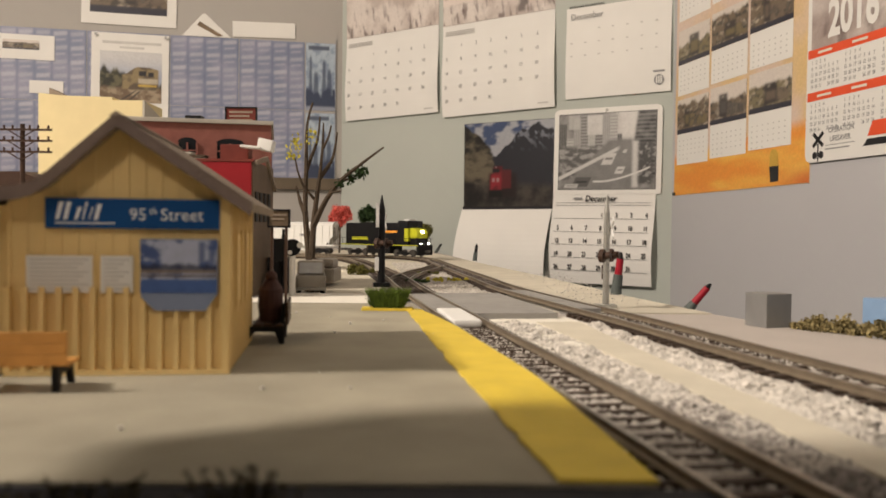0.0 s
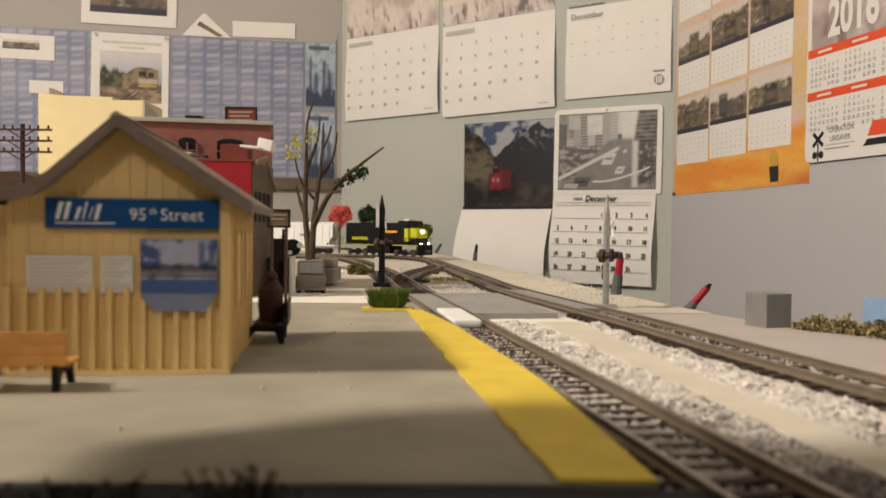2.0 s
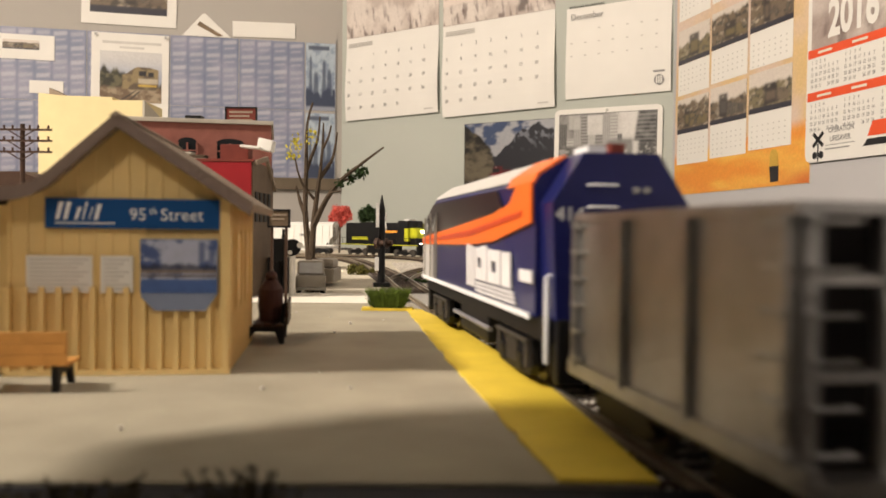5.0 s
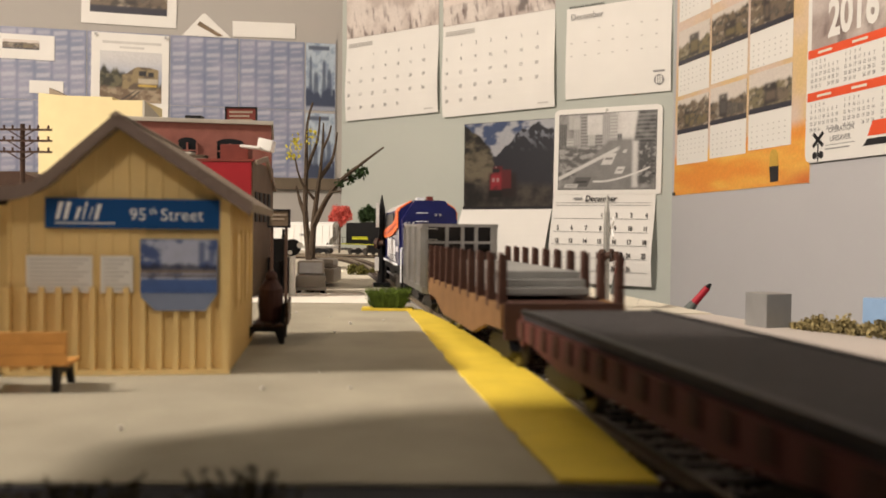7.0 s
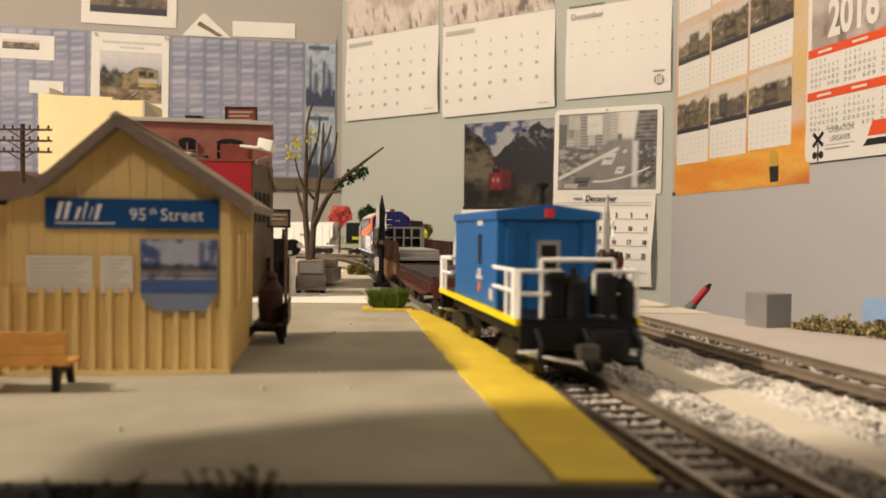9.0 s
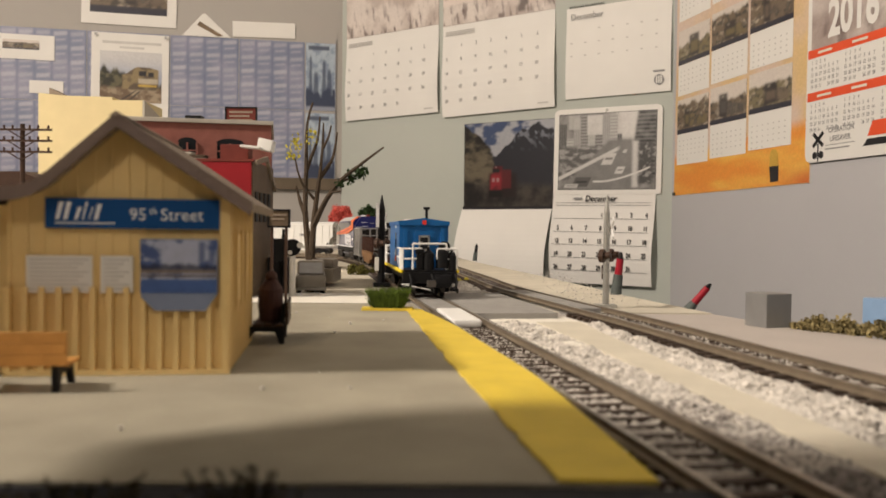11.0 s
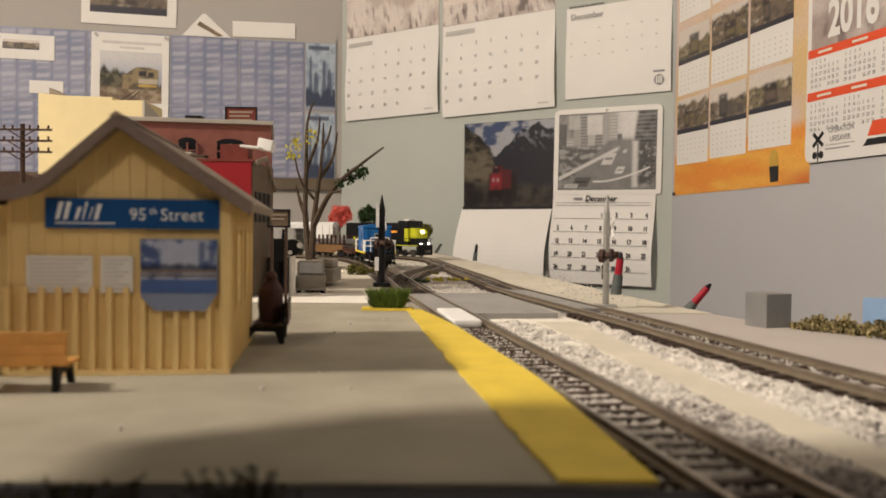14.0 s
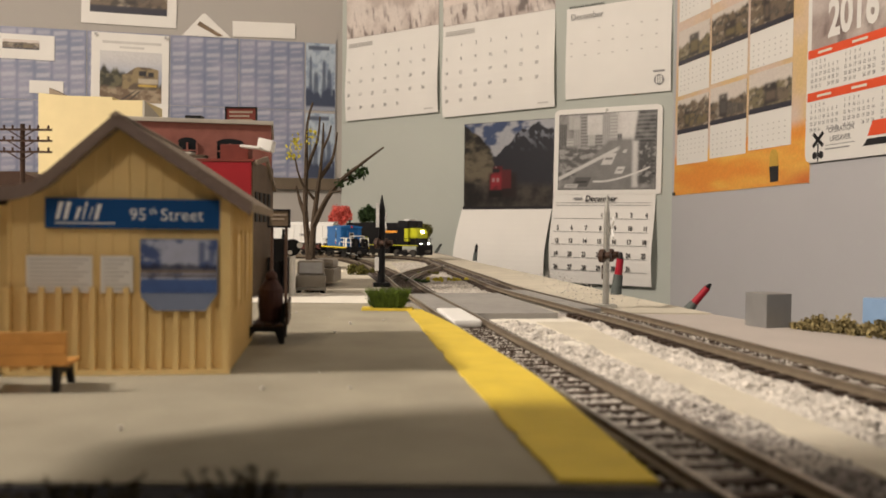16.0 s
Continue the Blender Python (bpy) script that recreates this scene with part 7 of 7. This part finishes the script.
def marker(x, y, lean, red, length, foot, thick=1.0):
    e = thing("marker_stub", pose(x, y, 0, 0, lean, 0), "small red and dark marker stub standing at the table edge", "marker", "marker stubs")
    bm = bmesh.new()
    rod(bm, (0, 0, 0), (0, 0, length * foot), 0.0036 * thick, 0.0031 * thick, n=14)
    part("base", bm, "marker_base", e, "grey green base")
    bm = bmesh.new()
    rod(bm, (0, 0, length * foot), (0, 0, length * 0.84), 0.0026 * thick, 0.0024 * thick, n=14)
    part("barrel", bm, "marker_red" if red else "plastic_black", e, "glossy barrel")
    bm = bmesh.new()
    rod(bm, (0, 0, length * 0.84), (0, 0, length), 0.0024 * thick, 0.0008 * thick, n=12)
    part("tip", bm, "plastic_black", e, "black tip")


marker(0.1265, 0.618, 6, True, 0.032, 0.48, 1.1)
marker(0.1470, 0.506, 40, True, 0.0205, 0.25, 0.85)
marker(0.0500, 1.335, 7, False, 0.027, 0.5, 1.0)
marker(-0.0160, 1.80, 32, False, 0.024, 0.5, 1.0)

_bm = bmesh.new()
box(_bm, -0.0076, 0.0076, -0.0076, 0.0076, 0, 0.0166, 0.0004)
metal_box = tagged(part("metal_box", _bm, "box_grey", None, "", pose(0.1615, 0.4195, 0, 0, 0, 20)), "small grey metal box standing at the table edge", "box")
_print = thing("printed_box", pose(0.2090, 0.372, 0.0, 0, 0, 12), "blue and green printed carton at the table edge", "box")
boxpart("carton", (-0.012, 0.016, 0, 0.02, 0, 0.0170), "box_print_blue", _print, 0.0004)
boxpart("green_print", (-0.0115, 0.0155, -0.0004, 0.0, 0.0040, 0.0100), "box_print_green", _print)
boxpart("white_print", (-0.0115, 0.0155, -0.0005, 0.0, 0.0110, 0.0124), "sign_white", _print)


# ---- unseen tall board added by the platform's near end to shade the track ----
def display_board():
    e = thing("display_board", pose(-0.150, 0.0, 0.0), "unseen tall board on posts with panels, added to cast shade", "board")
    bm = bmesh.new()
    prism(bm, [(-0.14, 0.088), (0.135, 0.088), (0.155, 0.125), (0.157, 0.152), (0.126, 0.168), (0.118, 0.28), (-0.14, 0.28)], "x", -0.010, 0.0)
    part("board", bm, "brick_cap", e, "unseen board added to block the side lamp")
    # panels added behind the camera to keep room lamp and bounce off car ends
    boxpart("cross_panel", (0.001, 0.220, -0.062, -0.052, 0.086, 0.200), "shade_panel_dark", e, 0.0, "unseen dark panel added to block the room lamp")
    boxpart("lower_panel", (0.001, 0.190, -0.061, -0.053, 0.0015, 0.0855), "shade_panel_dark", e, 0.0, "unseen dark panel added to cut bounced light")
    for y in (-0.12, 0.105):
        boxpart("post", (-0.009, -0.002, y, y + 0.007, 0.0, 0.275), "shade_panel_dark", e, 0.0, "square post of the added shading board")


display_board()


# ---- the standing freight train ----
def freight_loco():
    e = thing("freight_locomotive", pose(0, 0, RAIL_TOP), "black freight locomotive with yellow nose and lit headlight", "locomotive")
    L, W = 0.092, 0.0165
    boxpart("walkway", (-W, W, -L, L, 0.0165, 0.0185), "plastic_black", e)
    boxpart("walkway_edge", (-W - 0.0003, W + 0.0003, -L, L, 0.0170, 0.0182), "yellow_loco", e, 0.0, "yellow walkway edge")
    hood = boxpart("long_hood", (-0.0110, 0.0110, -L + 0.006, L - 0.045, 0.0185, 0.0530), "plastic_black", e, 0.001, "black long hood")
    cab = boxpart("cab", (-0.0160, 0.0160, L - 0.045, L - 0.022, 0.0185, 0.0560), "plastic_black", e, 0.001, "black cab")
    boxpart("cab_lower", (-0.0163, 0.0163, L - 0.0300, L - 0.0218, 0.0240, 0.0440), "yellow_loco", cab, 0.0005, "yellow lower cab")
    bm = bmesh.new()
    prism(bm, [(L - 0.0217, 0.0290), (L - 0.0060, 0.0290), (L - 0.0060, 0.0385), (L - 0.0110, 0.0436), (L - 0.0217, 0.0450)], "x", -0.0120, 0.0120)
    bmesh.ops.bevel(bm, geom=list(bm.edges), offset=0.0010, segments=2, affect="EDGES")
    nose = part("short_hood", bm, "yellow_loco", e, "yellow sloped nose")
    boxpart("nose_base", (-0.0122, 0.0122, L - 0.0216, L - 0.0062, 0.0185, 0.0289), "plastic_black", e, 0.0006, "black lower nose")
    for x in (-1, 1):
        boxpart("number_stripe", (x * 0.0111 - 0.0003, x * 0.0111 + 0.0003, -0.070, -0.030, 0.0250, 0.0300), "yellow_loco", hood, 0.0, "yellow lettering band")
        boxpart("hood_panel", (x * 0.0111 - 0.0004, x * 0.0111 + 0.0004, 0.010, 0.040, 0.0370, 0.0405), "orange_print", hood, 0.0, "orange panel")
        boxpart("cab_window", (x * 0.0162 - 0.0003, x * 0.0162 + 0.0003, L - 0.041, L - 0.026, 0.0455, 0.0525), "glass_dark", cab)
        boxpart("windscreen", (x * 0.0085 - 0.0052, x * 0.0085 + 0.0052, L - 0.0222, L - 0.0214, 0.0455, 0.0525), "glass_dark", cab)
        bm = bmesh.new()
        rod(bm, (x * W, -L, 0.0285), (x * W, L, 0.0285), 0.0004, n=5)
        for k in range(9):
            y = -L + 0.004 + (2 * L - 0.008) * k / 8
            rod(bm, (x * W, y, 0.0185), (x * W, y, 0.0285), 0.0004, n=5)
        part("handrail", bm, "plastic_black", e, "black handrail")
        bm = bmesh.new()
        rod(bm, (x * 0.0085, L - 0.002, 0.0205), (x * 0.0085, L + 0.0008, 0.0205), 0.0009, n=12)
        part("ditch_light", bm, "lamp_glow", e, "lit ditch light")
    bm = bmesh.new()
    rod(bm, (0, L - 0.010, 0.0390), (0, L - 0.0050, 0.0390), 0.0024, n=14)
    part("headlight", bm, "lamp_glow", nose, "bright lit headlight")
    boxpart("roof_unit", (-0.008, 0.008, L - 0.040, L - 0.028, 0.0560, 0.0585), "white_plastic", e, 0.0005, "white roof unit")
    boxpart("pilot", (-0.0155, 0.0155, L - 0.004, L + 0.001, 0.0030, 0.0185), "plastic_black", e, 0.001)
    boxpart("fuel_tank", (-0.0140, 0.0140, -0.026, 0.026, 0.0040, 0.0160), "plastic_black", e, 0.001)
    for y in (-0.058, 0.056):
        truck(e, y, 3, 0.0056)
    coupler(e, L, 1)
    coupler(e, -L, -1)
    return e


def grain_hopper():
    e = thing("covered_hopper", pose(0, 0, RAIL_TOP), "white covered hopper car behind the freight locomotive", "rail car", "white covered hoppers")
    L, W = 0.092, 0.0168
    bm = bmesh.new()
    prism(bm, [(-L + 0.016, 0.0150), (L - 0.016, 0.0150), (L - 0.004, 0.0300), (L - 0.004, 0.0500), (-L + 0.004, 0.0500), (-L + 0.004, 0.0300)], "x", -W, W)
    part("body", bm, "white_plastic", e, "white hopper body")
    bm = bmesh.new()
    prism(bm, [(-W, 0.0500), (W, 0.0500), (0.008, 0.0535), (-0.008, 0.0535)], "y", -L + 0.004, L - 0.004)
    part("roof", bm, "white_plastic", e)
    boxpart("roof_walk", (-0.003, 0.003, -L, L, 0.0538, 0.0546), "metal_grey", e)
    for x in (-1, 1):
        boxpart("side_sill", (x * W - 0.0008, x * W + 0.0010, -L, L, 0.0135, 0.0155), "white_plastic", e)
        for k in range(14):
            y = -L + 0.010 + (2 * L - 0.020) * k / 13
            boxpart("side_rib", (x * W - 0.0005, x * W + 0.0010, y - 0.0006, y + 0.0006, 0.0156, 0.0495), "white_plastic", e)
        boxpart("lettering_bar", (x * W - 0.0004, x * W + 0.0006, 0.03, 0.042, 0.030, 0.034), "ink_grey", e)
    for s in (-1, 1):
        bm = bmesh.new()
        for x in (-0.014, -0.006, 0.006, 0.014):
            rod(bm, (x, s * (L - 0.002), 0.0150), (x, s * (L - 0.004), 0.0490), 0.0005, n=5)
        part("end_ladder", bm, "bark", e)
        truck(e, s * 0.066)
        coupler(e, s * L, s)
    for y in (-0.035, 0.0, 0.035):
        bm = bmesh.new()
        prism(bm, [(y - 0.014, 0.0150), (y + 0.014, 0.0150), (y + 0.004, 0.0055), (y - 0.004, 0.0055)], "x", -0.012, 0.012)
        part("hopper_chute", bm, "white_plastic", e)
    return e


def stand(ob, line, s_mid, half):
    a, b = line.at(s_mid - half), line.at(s_mid + half)
    w = a - b
    ob.matrix_basis = Matrix.Translation(((a.x + b.x) / 2, (a.y + b.y) / 2, RAIL_TOP)) @ Matrix.Rotation(math.atan2(-w.x, w.y), 4, "Z")


NOSE = min((abs(OUTER.at(k * 0.005).y - 1.300), k * 0.005) for k in range(200, 320))[1]
stand(freight_loco(), OUTER, NOSE + 0.092, 0.057)
_white = grain_hopper()
stand(_white, OUTER, NOSE + 0.092 * 3 + 0.016, 0.066)
_next = copy_thing(_white, pose(0, 0, 0))
stand(_next, OUTER, NOSE + 0.092 * 5 + 0.032, 0.066)

motions()
